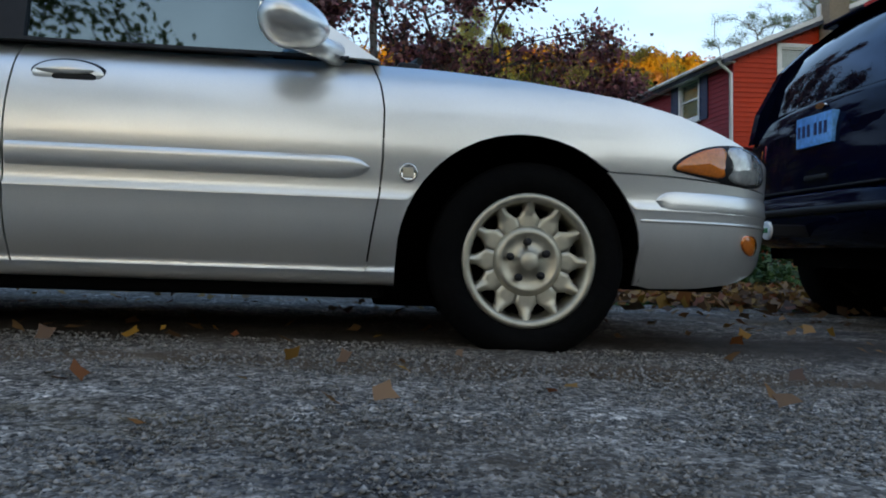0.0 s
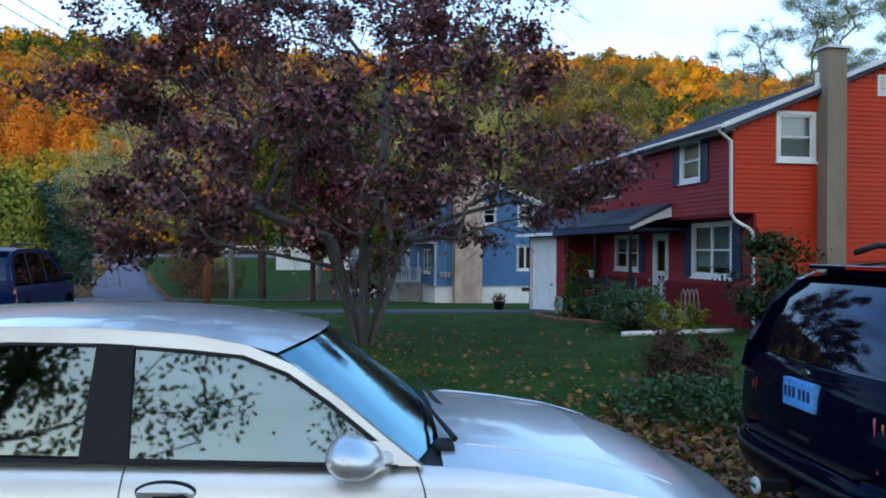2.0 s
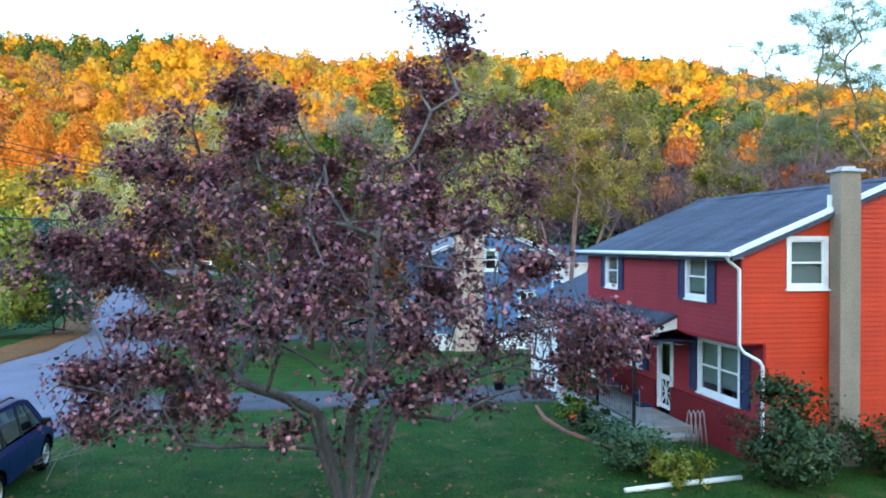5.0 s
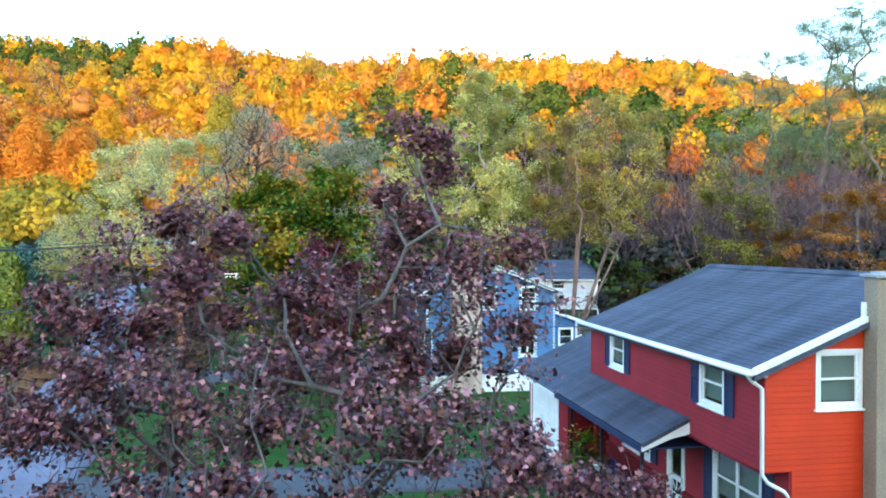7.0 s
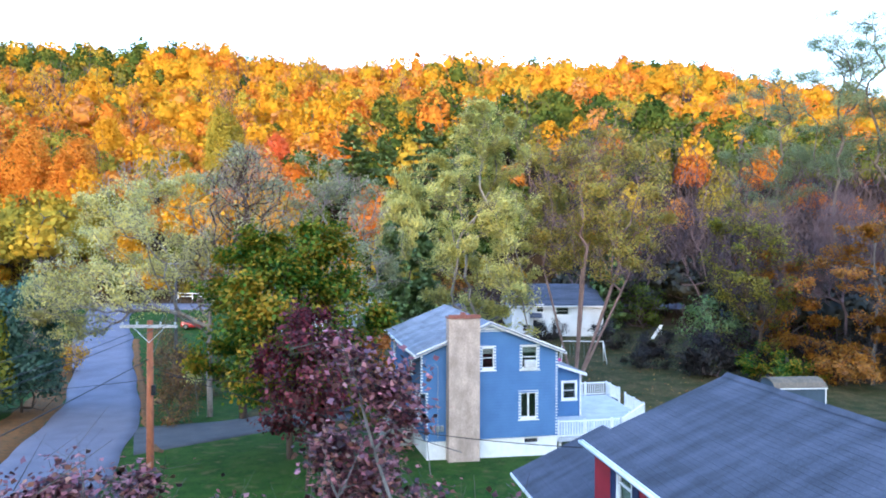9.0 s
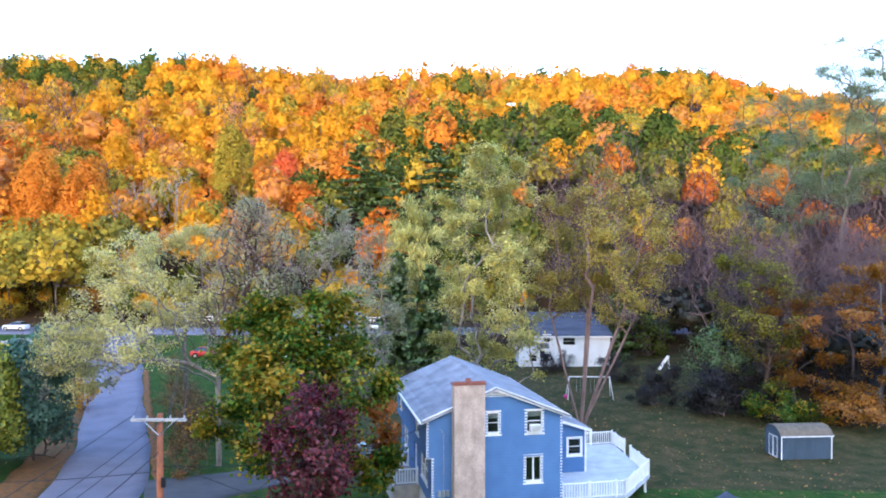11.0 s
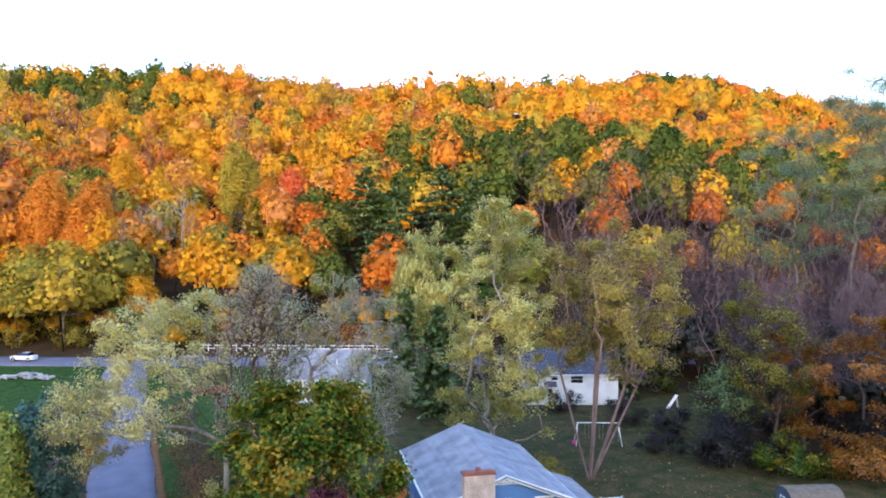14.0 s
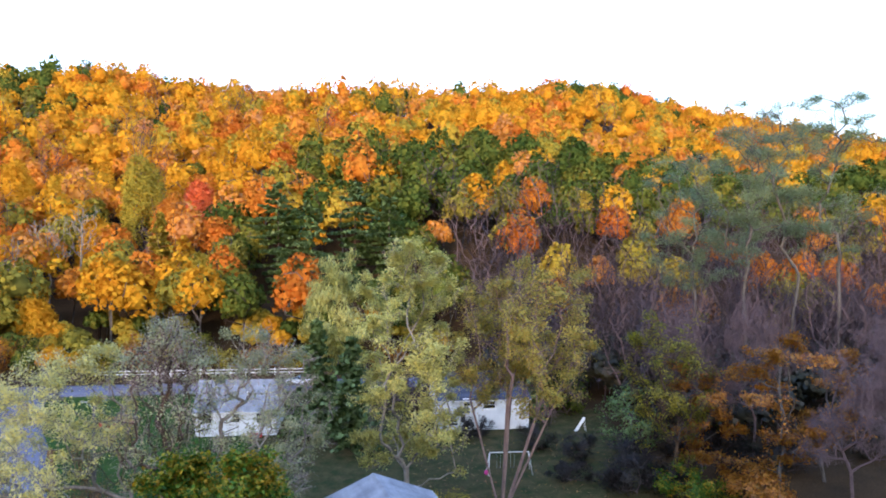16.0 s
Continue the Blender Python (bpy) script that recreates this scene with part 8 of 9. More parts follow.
def suv(name, m, paint, label, L=4.6, w=0.9, full=True):
    """A boxy four-door: x forward from the rear bumper, glass high and dark."""
    car = thing(name, m, label, "car")
    ztop = lerp_z([(0.0, 0.98), (0.2, 1.06), (1.2, 1.06), (3.2, 1.03), (3.6, 1.0), (4.3, 0.93), (L, 0.84)])
    ins = lerp_z([(0.3, 0.05), (0.42, 0.02), (0.6, 0.0), (0.85, 0.01), (0.98, 0.03), (1.06, 0.07)])
    sh = Shell(0.08, L, w, 0.34, 0.6, 2.8, lambda x: 0.36, ztop, ins, [(0.82, 0.36), (3.5, 0.36)], 0.42)
    for s in (-1, 1):
        sh.panel("quarter_panel", 0.3, 1.28, paint, car, s)
        sh.panel("rear_door", 1.286, 2.2, paint, car, s)
        sh.panel("front_door", 2.206, 3.2, paint, car, s)
        sh.panel("fender", 3.206, L, paint, car, s)
        sh.panel("liftgate_side", 0.085, 0.294, paint, car, s, z0=0.66)
        for ax in (0.82, 3.5):
            wheel(car, ax, s * (w - 0.13), s, 0.36, 0.21, spokes=8, width=0.22)
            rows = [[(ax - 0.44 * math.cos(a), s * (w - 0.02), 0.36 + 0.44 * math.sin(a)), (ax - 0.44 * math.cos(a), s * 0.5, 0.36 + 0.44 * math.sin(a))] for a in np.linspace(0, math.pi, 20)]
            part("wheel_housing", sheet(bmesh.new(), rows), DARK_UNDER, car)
        pl = lambda x, z: Vector((x, s * (w - 0.075 - (z - 1.06) * 0.22), z))
        out = [(0.13, 1.04), (0.15, 1.22), (0.26, 1.46), (0.42, 1.62), (0.62, 1.71), (0.95, 1.755), (1.5, 1.765), (2.4, 1.745), (2.8, 1.68), (3.1, 1.5), (3.62, 1.02)]
        inn = [(0.42, 1.1), (0.44, 1.22), (0.5, 1.42), (0.6, 1.55), (0.75, 1.63), (1.0, 1.67), (1.5, 1.685), (2.4, 1.665), (2.72, 1.6), (2.95, 1.44), (3.3, 1.09)]
        part("roof_rail", outline_strip(bmesh.new(), out, inn, pl, -s * 0.06), paint, car)
        g = [pl(*p) - Vector((0, s * 0.008, 0)) for p in inn]
        glass = part("side_glass", prism(bmesh.new(), g, (0, -s * 0.006, 0)), PRIVACY if full else CAR_GLASS, car, "dark side glass")
        for x in (1.22, 2.16):
            part("pillar", prism(bmesh.new(), [pl(x, 1.07), pl(x + 0.1, 1.07), pl(x + 0.06, 1.69), pl(x - 0.04, 1.69)], (0, -s * 0.02, 0)), BLACK_TRIM, car)
        part("rail", tube(bmesh.new(), [(0.75, s * (w - 0.3), 1.80), (0.9, s * (w - 0.3), 1.85), (2.2, s * (w - 0.3), 1.85), (2.35, s * (w - 0.3), 1.80)], 0.02, 8), BLACK_TRIM, car, smooth=True)
        part("door_mirror", boxes((3.0, 3.14, min(s * w, s * (w + 0.2)), max(s * w, s * (w + 0.2)), 1.08, 1.24), bevel=0.04), BLACK_TRIM, car)
        tl = prism(bmesh.new(), [sh.point(x, z, s) + Vector((-0.012, s * 0.012, 0)) for x, z in ((0.12, 0.74), (0.12, 1.0), (0.3, 1.03), (0.3, 0.76))], (0.02, -s * 0.03, 0))
        t = part("tail_light", tl, RED_LENS, car, "red tail light")
        part("amber_band", prism(bmesh.new(), [sh.point(x, z, s) + Vector((-0.016, s * 0.016, 0)) for x, z in ((0.13, 0.92), (0.13, 0.98), (0.29, 1.0), (0.29, 0.94))], (0.02, -s * 0.03, 0)), AMBER, t)
    sh.lid("hood", 3.45, L - 0.01, paint, car, lambda x: 0.06)
    roof = []
    for x, z in ((0.46, 1.632), (0.62, 1.708), (0.95, 1.752), (1.5, 1.77), (2.4, 1.75), (2.75, 1.7), (2.86, 1.65)):
        ww = w - 0.075 - (z - 1.06) * 0.22
        roof.append([(x - (0.06 if x < 0.6 else 0) * (1 - u * u), u * ww, z + 0.03 * (1 - u * u)) for u in np.linspace(-1, 1, 13)])
    part("roof", sheet(bmesh.new(), roof), paint, car, smooth=True)

    def across(pts, bow):
        return sheet(bmesh.new(), [[(x - bow * (1 - u * u), u * ww, z) for u in np.linspace(-1, 1, 13)] for x, z, ww in pts])

    part("windshield", across([(3.6, 1.02, 0.8), (2.84, 1.66, 0.68)], -0.12), CAR_GLASS if not full else PRIVACY, car, smooth=True)
    lg = part("liftgate", across([(0.165, 0.64, 0.8), (0.135, 0.8, 0.81), (0.145, 1.0, 0.81), (0.175, 1.13, 0.8), (0.205, 1.165, 0.79)], 0.075), paint, car, "liftgate below the rear glass", smooth=True)
    part("rear_glass", across([(0.205, 1.17, 0.785), (0.25, 1.34, 0.745), (0.34, 1.5, 0.7), (0.5, 1.635, 0.67)], 0.07), PRIVACY, lg, "wide dark rear glass", smooth=True)
    part("spoiler", boxes((0.44, 0.66, -0.6, 0.6, 1.69, 1.72), bevel=0.014), paint, car)
    part("brake_light", boxes((0.432, 0.442, -0.2, 0.2, 1.695, 1.716)), RED_LENS, car, "red high brake light")
    em = bmesh.new()
    lathe(em, [(1.0, 0.0), (0.95, 1.0), (0.001, 1.0)], 24, "y")
    for v in em.verts:
        v.co = Vector((0.094 - 0.012 * v.co.y, v.co.x * 0.042, 1.125 + v.co.z * 0.016))
    part("emblem", em, CHROME, lg, "plain chrome oval emblem")
    pl = part("number_plate", boxes((0.05, 0.09, -0.153, 0.153, 0.925, 1.078), bevel=0.003), PLATE_BLUE, lg, "pale blue plate with dark bars")
    for i in range(6):
        y = -0.118 + i * 0.042 + (0.018 if i > 2 else 0)
        part("bar", boxes((0.046, 0.051, y + 0.004, y + 0.024, 0.975, 1.035)), PLATE_INK, pl)
    part("gate_handle", boxes((0.06, 0.1, -0.1, 0.1, 0.755, 0.785), bevel=0.01), BLACK_TRIM, lg)
    rows = []
    for u in np.linspace(-1, 1, 21):
        y = u * (w + 0.01)
        x = 0.26 * abs(u) ** 5
        rows.append([(x + 0.16, y, 0.68), (x + 0.03, y, 0.70), (x, y, 0.66), (x - 0.01, y, 0.56), (x + 0.03, y, 0.46), (x + 0.16, y, 0.42)])
    bp = part("rear_bumper", sheet(bmesh.new(), rows), paint if not full else MIDNIGHT, car, "dark rear bumper with a step pad", smooth=True)
    part("step_pad", boxes((0.02, 0.15, -0.55, 0.55, 0.7, 0.712), bevel=0.004), BLACK_TRIM, bp)
    part("bumper_strip", tube(bmesh.new(), [(0.26 * abs(u) ** 5 - 0.006, u * (w + 0.01), 0.6) for u in np.linspace(-1, 1, 21)], 0.02, 6), BLACK_TRIM, bp, smooth=True)
    part("underbody", boxes((0.3, L - 0.3, -0.6, 0.6, 0.32, 0.7)), DARK_UNDER, car)
    part("front_fill", boxes((L - 0.3, L - 0.08, -0.55, 0.55, 0.4, 0.8), bevel=0.05), BLACK_TRIM, car)
    return car, bp


ex, bp = suv("dark_suv", pose(1.85, 3.82, gz(3.2, 4.0) - 0.002, 0, 1.2, 4) @ Matrix.Scale(1.05, 4), MIDNIGHT, "glossy midnight-blue sport utility parked nose away")
disc = lathe(bmesh.new(), [(0.045, 0.0), (0.045, 0.012), (0.036, 0.016), (0.001, 0.016)], 24, "y")
for v in disc.verts:
    v.co = Vector((-0.17 - v.co.y, v.co.x, 0.5 + v.co.z))
dk = part("round_reflector", disc, WHITE, bp, "round white cover on the tow hitch")
part("hitch_bar", boxes((-0.17, 0.3, -0.03, 0.03, 0.47, 0.53), bevel=0.006), BLACK_TRIM, bp)
part("mark", boxes((-0.192, -0.185, -0.025, 0.025, 0.488, 0.512), bevel=0.002), mat("green_ink", (0.03, 0.2, 0.08)), bp)
JEEP = pose(-8.78, 12.7, gz(-9, 14.5), 0, 0, 102)
suv("blue_suv", JEEP, BLUE_PAINT, "dark blue sport utility parked on the grass", L=4.4, w=0.86, full=False)


def far_car(name, x, y, deg, paint, label):
    """A small saloon, seen from far off."""
    car = thing(name, pose(x, y, gz(x, y) + 0.06, 0, 0, deg), label, "car")
    ztop = lerp_z([(-2.1, 0.8), (-1.9, 0.9), (0.9, 0.88), (1.8, 0.78), (2.1, 0.65)])
    sh = Shell(-2.1, 2.1, 0.86, 0.5, 0.6, 2.6, lambda q: 0.24, ztop, lerp_z([(0.2, 0.06), (0.5, 0.0), (0.9, 0.06)]), [(-1.3, 0.3), (1.25, 0.3)], 0.36)
    for s in (-1, 1):
        sh.panel("body_side", -2.1, 2.1, paint, car, s, rows=8)
        for ax in (-1.3, 1.25):
            wheel(car, ax, s * 0.74, s, 0.3, 0.19, spokes=6)
        g = [Vector((a, s * (0.78 - (z - 0.9) * 0.3), z)) for a, z in ((-1.5, 0.9), (-1.0, 1.3), (0.0, 1.34), (0.85, 0.9))]
        part("side_glass", prism(bmesh.new(), g, (0, -s * 0.03, 0)), PRIVACY, car)
    sh.lid("hood", -2.1, 2.1, paint, car, lambda q: 0.05)
    part("roof", sheet(bmesh.new(), [[(a, u * b, z + 0.03 * (1 - u * u)) for u in np.linspace(-1, 1, 7)] for a, b, z in ((-1.05, 0.66, 1.3), (-0.5, 0.66, 1.36), (0.1, 0.65, 1.34))]), paint, car, smooth=True)
    for a, b in ((((-1.55, 0.76, 0.92)), (-1.05, 0.66, 1.3)), ((0.9, 0.76, 0.9), (0.1, 0.65, 1.34))):
        part("screen", sheet(bmesh.new(), [[(p[0], u * p[1], p[2]) for u in (-1, 0, 1)] for p in (a, b)]), PRIVACY, car)
    part("underbody", boxes((-1.9, 1.8, -0.6, 0.6, 0.22, 0.6)), DARK_UNDER, car)
    return car


far_car("red_car", -33.5, 102, 10, RED_PAINT, "small red car parked by the white cottage")
far_car("parked_car", -7.0, 61.2, 175, GREY_PAINT, "blue-grey saloon parked in the driveway")
far_car("white_car", -71.0, 120.6, 176, WHITE_PAINT, "small white car on the cross road")
far_car("white_car", -12.6, 122.3, 170, WHITE_PAINT, "small white car on the cross road")


# ---- the lot, litter and lawn ----
def build_lot():
    xs = axis((-14, -3.2, 0.3), (-3.2, 3.4, 0.045), (3.4, 9, 0.3))
    ys = axis((-7, 0.6, 0.3), (0.6, 4.0, 0.045), (4.0, 5.6, 0.1))
    X, Y = np.meshgrid(xs, ys)
    edge = 5.0 + 0.25 * np.sin(xs * 1.3) + 0.12 * np.sin(xs * 4.1) + 0.4 * (xs > 0) * np.clip(xs, 0, 1)
    Y = 5.6 - (5.6 - Y)
    Y = np.where(Y > 4.0, 4.0 + (Y - 4.0) / 1.6 * (edge[None] - 4.0), Y)
    rough = np.array([[0.012 * noise.noise((x * 2.2, y * 2.2, 0)) + 0.010 * noise.noise((x * 7, y * 7, 3)) + 0.006 * noise.noise((x * 19, y * 19, 7)) for x, y in zip(rx, ry)] for rx, ry in zip(X, Y)])
    rut = -0.018 * np.exp(-((Y - 1.95 - 0.05 * np.sin(X * 2.0)) / 0.05) ** 2) * (X > -0.3)
    Z = ground_z(X, Y) - 0.006 + rough * 0.85 + rut
    Z[-1] -= 0.08
    V = np.stack([X, Y, Z], -1).reshape(-1, 3)
    nx, ny = len(xs), len(ys)
    i = (np.arange(ny - 1)[:, None] * nx + np.arange(nx - 1)[None]).ravel()
    F = np.stack([i, i + 1, i + 1 + nx, i + nx], 1)
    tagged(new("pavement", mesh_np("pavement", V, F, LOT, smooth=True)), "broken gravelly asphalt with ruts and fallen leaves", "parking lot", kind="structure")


build_lot()


def scatter_stones():
    rng = np.random.default_rng(31)
    n = 30000
    y = 0.75 + 1.75 * rng.random(n)
    x = rng.uniform(-1, 1, n) * (0.7 * y + 0.25)
    keep = np.array([noise.noise((a * 1.1, b * 1.6, 5)) > -0.25 + 0.5 * rng.random() - 0.2 for a, b in zip(x, y)])
    x, y = x[keep], y[keep]
    n = len(x)
    s = 0.002 + 0.0055 * rng.random(n) ** 2.5
    O = np.array([(1, 0, 0), (-1, 0, 0), (0, 1, 0), (0, -1, 0), (0, 0, 1), (0, 0, -1)], float)
    f = np.array([(0, 2, 4), (2, 1, 4), (1, 3, 4), (3, 0, 4), (2, 0, 5), (1, 2, 5), (3, 1, 5), (0, 3, 5)])
    jit = rng.uniform(0.6, 1.4, (n, 6, 1))
    a = rng.uniform(0, 6.28, n)
    R = np.stack([np.cos(a), -np.sin(a), np.sin(a), np.cos(a)], 1).reshape(n, 2, 2)
    V = O[None] * jit * s[:, None, None] * np.array([1.2, 1.0, 0.75])
    V[:, :, :2] = np.einsum("nij,nkj->nki", R, V[:, :, :2])
    V += np.stack([x, y, ground_z(x, y) - 0.004], 1)[:, None]
    F = (np.arange(n)[:, None, None] * 6 + f[None]).reshape(-1, 3)
    tagged(new("chippings", mesh_np("chippings", V.reshape(-1, 3), F, STONE)), "loose grey stone chippings on the lot", "gravel", kind="stuff")


scatter_stones()


def scatter_leaves(name, spots, size, m, label, lift=0.015, up=1.6, seed=1, shape="maple"):
    rng = np.random.default_rng(seed)
    C = np.array([(x, y, gz(x, y) + lift + abs(rng.normal(0, 0.012))) for x, y in spots])
    V, F = leaves(rng, C, size, shape, up, 0.5)
    return tagged(new(name, mesh_np(name, V, F, m)), label, "leaves", kind="stuff")


_r = np.random.default_rng(77)
spots = [(_r.uniform(-2.4, 2.6), 1.1 + 3.2 * _r.random() ** 0.8) for i in range(230)]
scatter_leaves("fallen_leaves", spots, 0.048, DRY, "brown and yellow leaves lying on the lot", 0.008, 1.0, 3)
spots = [(_r.uniform(-9, 3.2), 4.7 + abs(_r.normal(0, 0.55))) for i in range(4200)] + [(_r.normal(2.3, 0.7), _r.normal(6.3, 0.9)) for i in range(1500)]
scatter_leaves("leaf_litter", spots, 0.085, DRY, "drift of brown dry leaves along the lot's edge", 0.02, 0.7, 4)
spots = [(_r.uniform(-9, 8), 5.5 + 15 * _r.random()) for i in range(1100)] + [(_r.normal(0.6, 2.2), _r.normal(8.6, 1.6)) for i in range(450)] + [(_r.normal(-1.5, 1.6), _r.normal(13, 1.6)) for i in range(160)]
scatter_leaves("fallen_leaves", spots, 0.085, DRY, "brown leaves scattered over the lawn", 0.045, 1.3, 5)
spots = [(_r.uniform(4, 30), _r.uniform(50, 95)) for i in range(2200)]
scatter_leaves("fallen_leaves", spots, 0.16, DRY, "brown leaves scattered over the back lawn", 0.03, 1.5, 6)


def grass_blades():
    rng = np.random.default_rng(8)
    n = 52000
    x, y = rng.uniform(-11, 9, n), 5.4 + 18 * rng.random(n) ** 1.2
    # sparser in worn patches
    k = np.array([noise.noise((a * 0.5, b * 0.5, 1)) > -0.35 + 0.3 * rng.random() for a, b in zip(x, y)])
    x, y = x[k], y[k]
    n = len(x)
    h = rng.uniform(0.03, 0.075, n)
    a = rng.uniform(0, 6.28, n)
    w = 0.007
    B = np.stack([x, y, ground_z(x, y) - 0.004], 1)
    d = np.stack([np.cos(a) * w, np.sin(a) * w, np.zeros(n)], 1)
    T = B + np.stack([rng.normal(0, 0.022, n), rng.normal(0, 0.022, n), h], 1)
    V = np.stack([B - d, B + d, T], 1).reshape(-1, 3)
    tagged(new("grass", mesh_np("grass", V, np.arange(3 * n).reshape(n, 3), GRASS)), "short green lawn grass", "grass", kind="stuff")


grass_blades()


def ivy_patch():
    rng = np.random.default_rng(9)
    t = thing("ground_cover", pose(2.75, 7.7, gz(2.75, 7.7)), "low leafy green ground cover among dry leaves", "shrub")
    n = 2600
    a, r = rng.uniform(0, 6.28, n), np.sqrt(rng.random(n))
    x, y = np.cos(a) * r * 0.8 + 0.18 * rng.normal(0, 1, n), np.sin(a) * r * 0.8 + 0.18 * rng.normal(0, 1, n)
    z = 0.05 + (0.34 * (1 - r ** 2) + 0.05) * rng.random(n) ** 0.6
    V, F = leaves(rng, np.stack([x, y, z], 1), 0.075, "diamond", 0.9)
    part("foliage", mesh_np("foliage", V, F, RHODO), RHODO, t)
    bm = bmesh.new()
    for i in range(60):
        j = rng.integers(n)
        tube(bm, [(x[j] * 0.8, y[j] * 0.8, 0.0), (x[j], y[j], z[j])], 0.004, 4)
    part("stems", bm, BARK_BROWN, t)


ivy_patch()


# ---- poles and wires ----
def utility_pole(x, y, top, arm_deg, label, m):
    base = gz(x, y) - 0.3
    p = thing("utility_pole", pose(x, y, 0, 0, 0, arm_deg), label, "utility pole", "utility poles")
    part("post", tube(bmesh.new(), [(0, 0, base), (0, 0, (base + top) / 2), (0, 0, top)], [0.16, 0.14, 0.115], 14), m, p, smooth=True)
    arm = part("crossarm", boxes((-1.1, 1.1, -0.19, -0.1, top - 0.28, top - 0.16), bevel=0.01), GREY_WOOD, p, "weathered wooden crossarm")
    for u in (-1.0, -0.45, 0.45, 1.0):
        ins = lathe(bmesh.new(), [(0.02, 0), (0.045, 0.02), (0.03, 0.05), (0.045, 0.08), (0.02, 0.12), (0.001, 0.12)], 10)
        ob = part("insulator", ins, STEEL, arm, smooth=True)
        ob.location = (u, -0.145, top - 0.16)
    for s in (-1, 1):
        part("brace", tube(bmesh.new(), [(s * 0.6, -0.12, top - 0.28), (0, -0.12, top - 0.85)], 0.016, 5), STEEL, p)
    part("cable_box", boxes((0.1, 0.25, -0.2, -0.05, top - 2.9, top - 2.5), bevel=0.02), BLACK_TRIM, p)
    return p


utility_pole(-11.0, 33.3, 7.5, 3, "orange-brown wooden utility pole with a pale crossarm", WOOD_POLE)
utility_pole(-25.6, 74.0, 8.8, 8, "grey wooden utility pole with a crossarm", BARK_GREY)
utility_pole(-9.0, -14.0, 7.6, 0, "grey wooden utility pole with a crossarm", BARK_GREY)


def wire(a, b, sag, r=0.012):
    a, b = Vector(a), Vector(b)
    pts = []
    for i in range(25):
        t = i / 24
        p = a + (b - a) * t
        p.z -= sag * 4 * t * (1 - t)
        pts.append(p)
    ob = part("overhead_wire", tube(bmesh.new(), pts, r, 5), BLACK_TRIM)
    return tagged(ob, "thin black overhead wire between the poles", "wire", "overhead wires")


for u in (-1.0, 0.45, 1.0):
    wire((-11.0 + u, 33.2, 7.47), (-9.0 + u, -14.1, 7.57), 0.5)
    wire((-11.0 + u, 33.2, 7.47), (-25.6 + u, 73.9, 8.76), 0.6)
wire((-11.0, 33.2, 6.0), (-9.0, -14, 6.1), 0.6, 0.018)
wire((-11.0, 33.2, 5.9), (-25.6, 73.9, 7.2), 0.7, 0.018)
wire((-11.0, 33.3, 5.4), (-0.95, 45.5, 4.1), 0.7, 0.014)
wire((-11.0, 33.3, 5.7), (5.0, 26.2, 4.6), 0.6, 0.014)
wire((-11.0, 33.3, 5.2), (-36.0, 36.5, 4.6), 0.8, 0.014)


# ---- gardens and yards ----
def drain_pipe():
    pts = [(3.62, 15.0), (4.5, 15.35), (5.4, 15.65), (6.3, 15.95)]
    ob = part("drain_pipe", tube(bmesh.new(), [(x, y, gz(x, y) + 0.055) for x, y in pts], 0.055, 12), WHITE, smooth=True)
    tagged(ob, "long white drain pipe lying on the grass", "pipe")


drain_pipe()


def red_local(a, b, z=0.0):
    m = pose(6.71, 17.02, 0, 0, 0, 10.3)
    p = m @ Vector((b, a, z))
    return p


def hoop_trellis():
    p = red_local(1.9, -0.05)
    t = thing("garden_trellis", pose(p.x, p.y, gz(p.x, p.y)), "arched bent-cane garden trellis by the wall", "trellis")
    for i, dx in enumerate((-0.16, -0.05, 0.06, 0.17)):
        pts = [(dx + 0.02 * i, -0.22, -0.05), (dx, -0.2, 0.55), (dx, -0.1, 0.85), (dx, 0.02, 0.92), (dx, 0.14, 0.82), (dx, 0.22, 0.5), (dx - 0.02, 0.25, -0.05)]
        part("hoop", tube(bmesh.new(), pts, 0.016, 7), GREY_WOOD, t, smooth=True)
    return t


hoop_trellis()


def flower_pot(a, b, z, r, m, label, plant=None):
    p = red_local(a, b, z)
    t = thing("flower_pot", pose(p.x, p.y, z if z else gz(p.x, p.y)), label, "flower pot")
    part("pot", lathe(bmesh.new(), [(r * 0.7, 0.0), (r, r * 1.5), (r * 1.1, r * 1.5), (r * 1.1, r * 1.75), (r * 0.95, r * 1.75), (r * 0.9, r * 1.5), (0.001, r * 1.45)], 24), m, t, smooth=True)
    if plant:
        rng = np.random.default_rng(int(r * 1000 + a * 10))
        C = rng.normal(0, r * 0.55, (160, 3)) * (1, 1, 0.7) + (0, 0, r * 2.3)
        V, F = leaves(rng, C, r * 0.55, "diamond", 0.4)
        part("plant", mesh_np("plant", V, F, plant), plant, t)
    return t


TERRACOTTA = mat("terracotta", (0.4, 0.13, 0.06), (0.32, 0.1, 0.05), scale=6, rough=0.85, fine=0.15)
flower_pot(6.0, -1.1, 0.92, 0.13, WHITE, "white hanging planter on the porch railing", RHODO)
flower_pot(7.4, -0.6, 0.1, 0.2, TERRACOTTA, "terracotta pot on the porch floor", GREEN_TURNING)
flower_pot(8.6, -0.7, 0.1, 0.24, BLACK_TRIM, "dark tub with a plant on the porch floor", RHODO)
flower_pot(11.9, -2.6, 0.0, 0.22, BLACK_TRIM, "black tub beside the driveway", DRY)
flower_pot(4.6, -2.3, 0.0, 0.12, TERRACOTTA, "small terracotta pot in the flower bed", SCARLET)


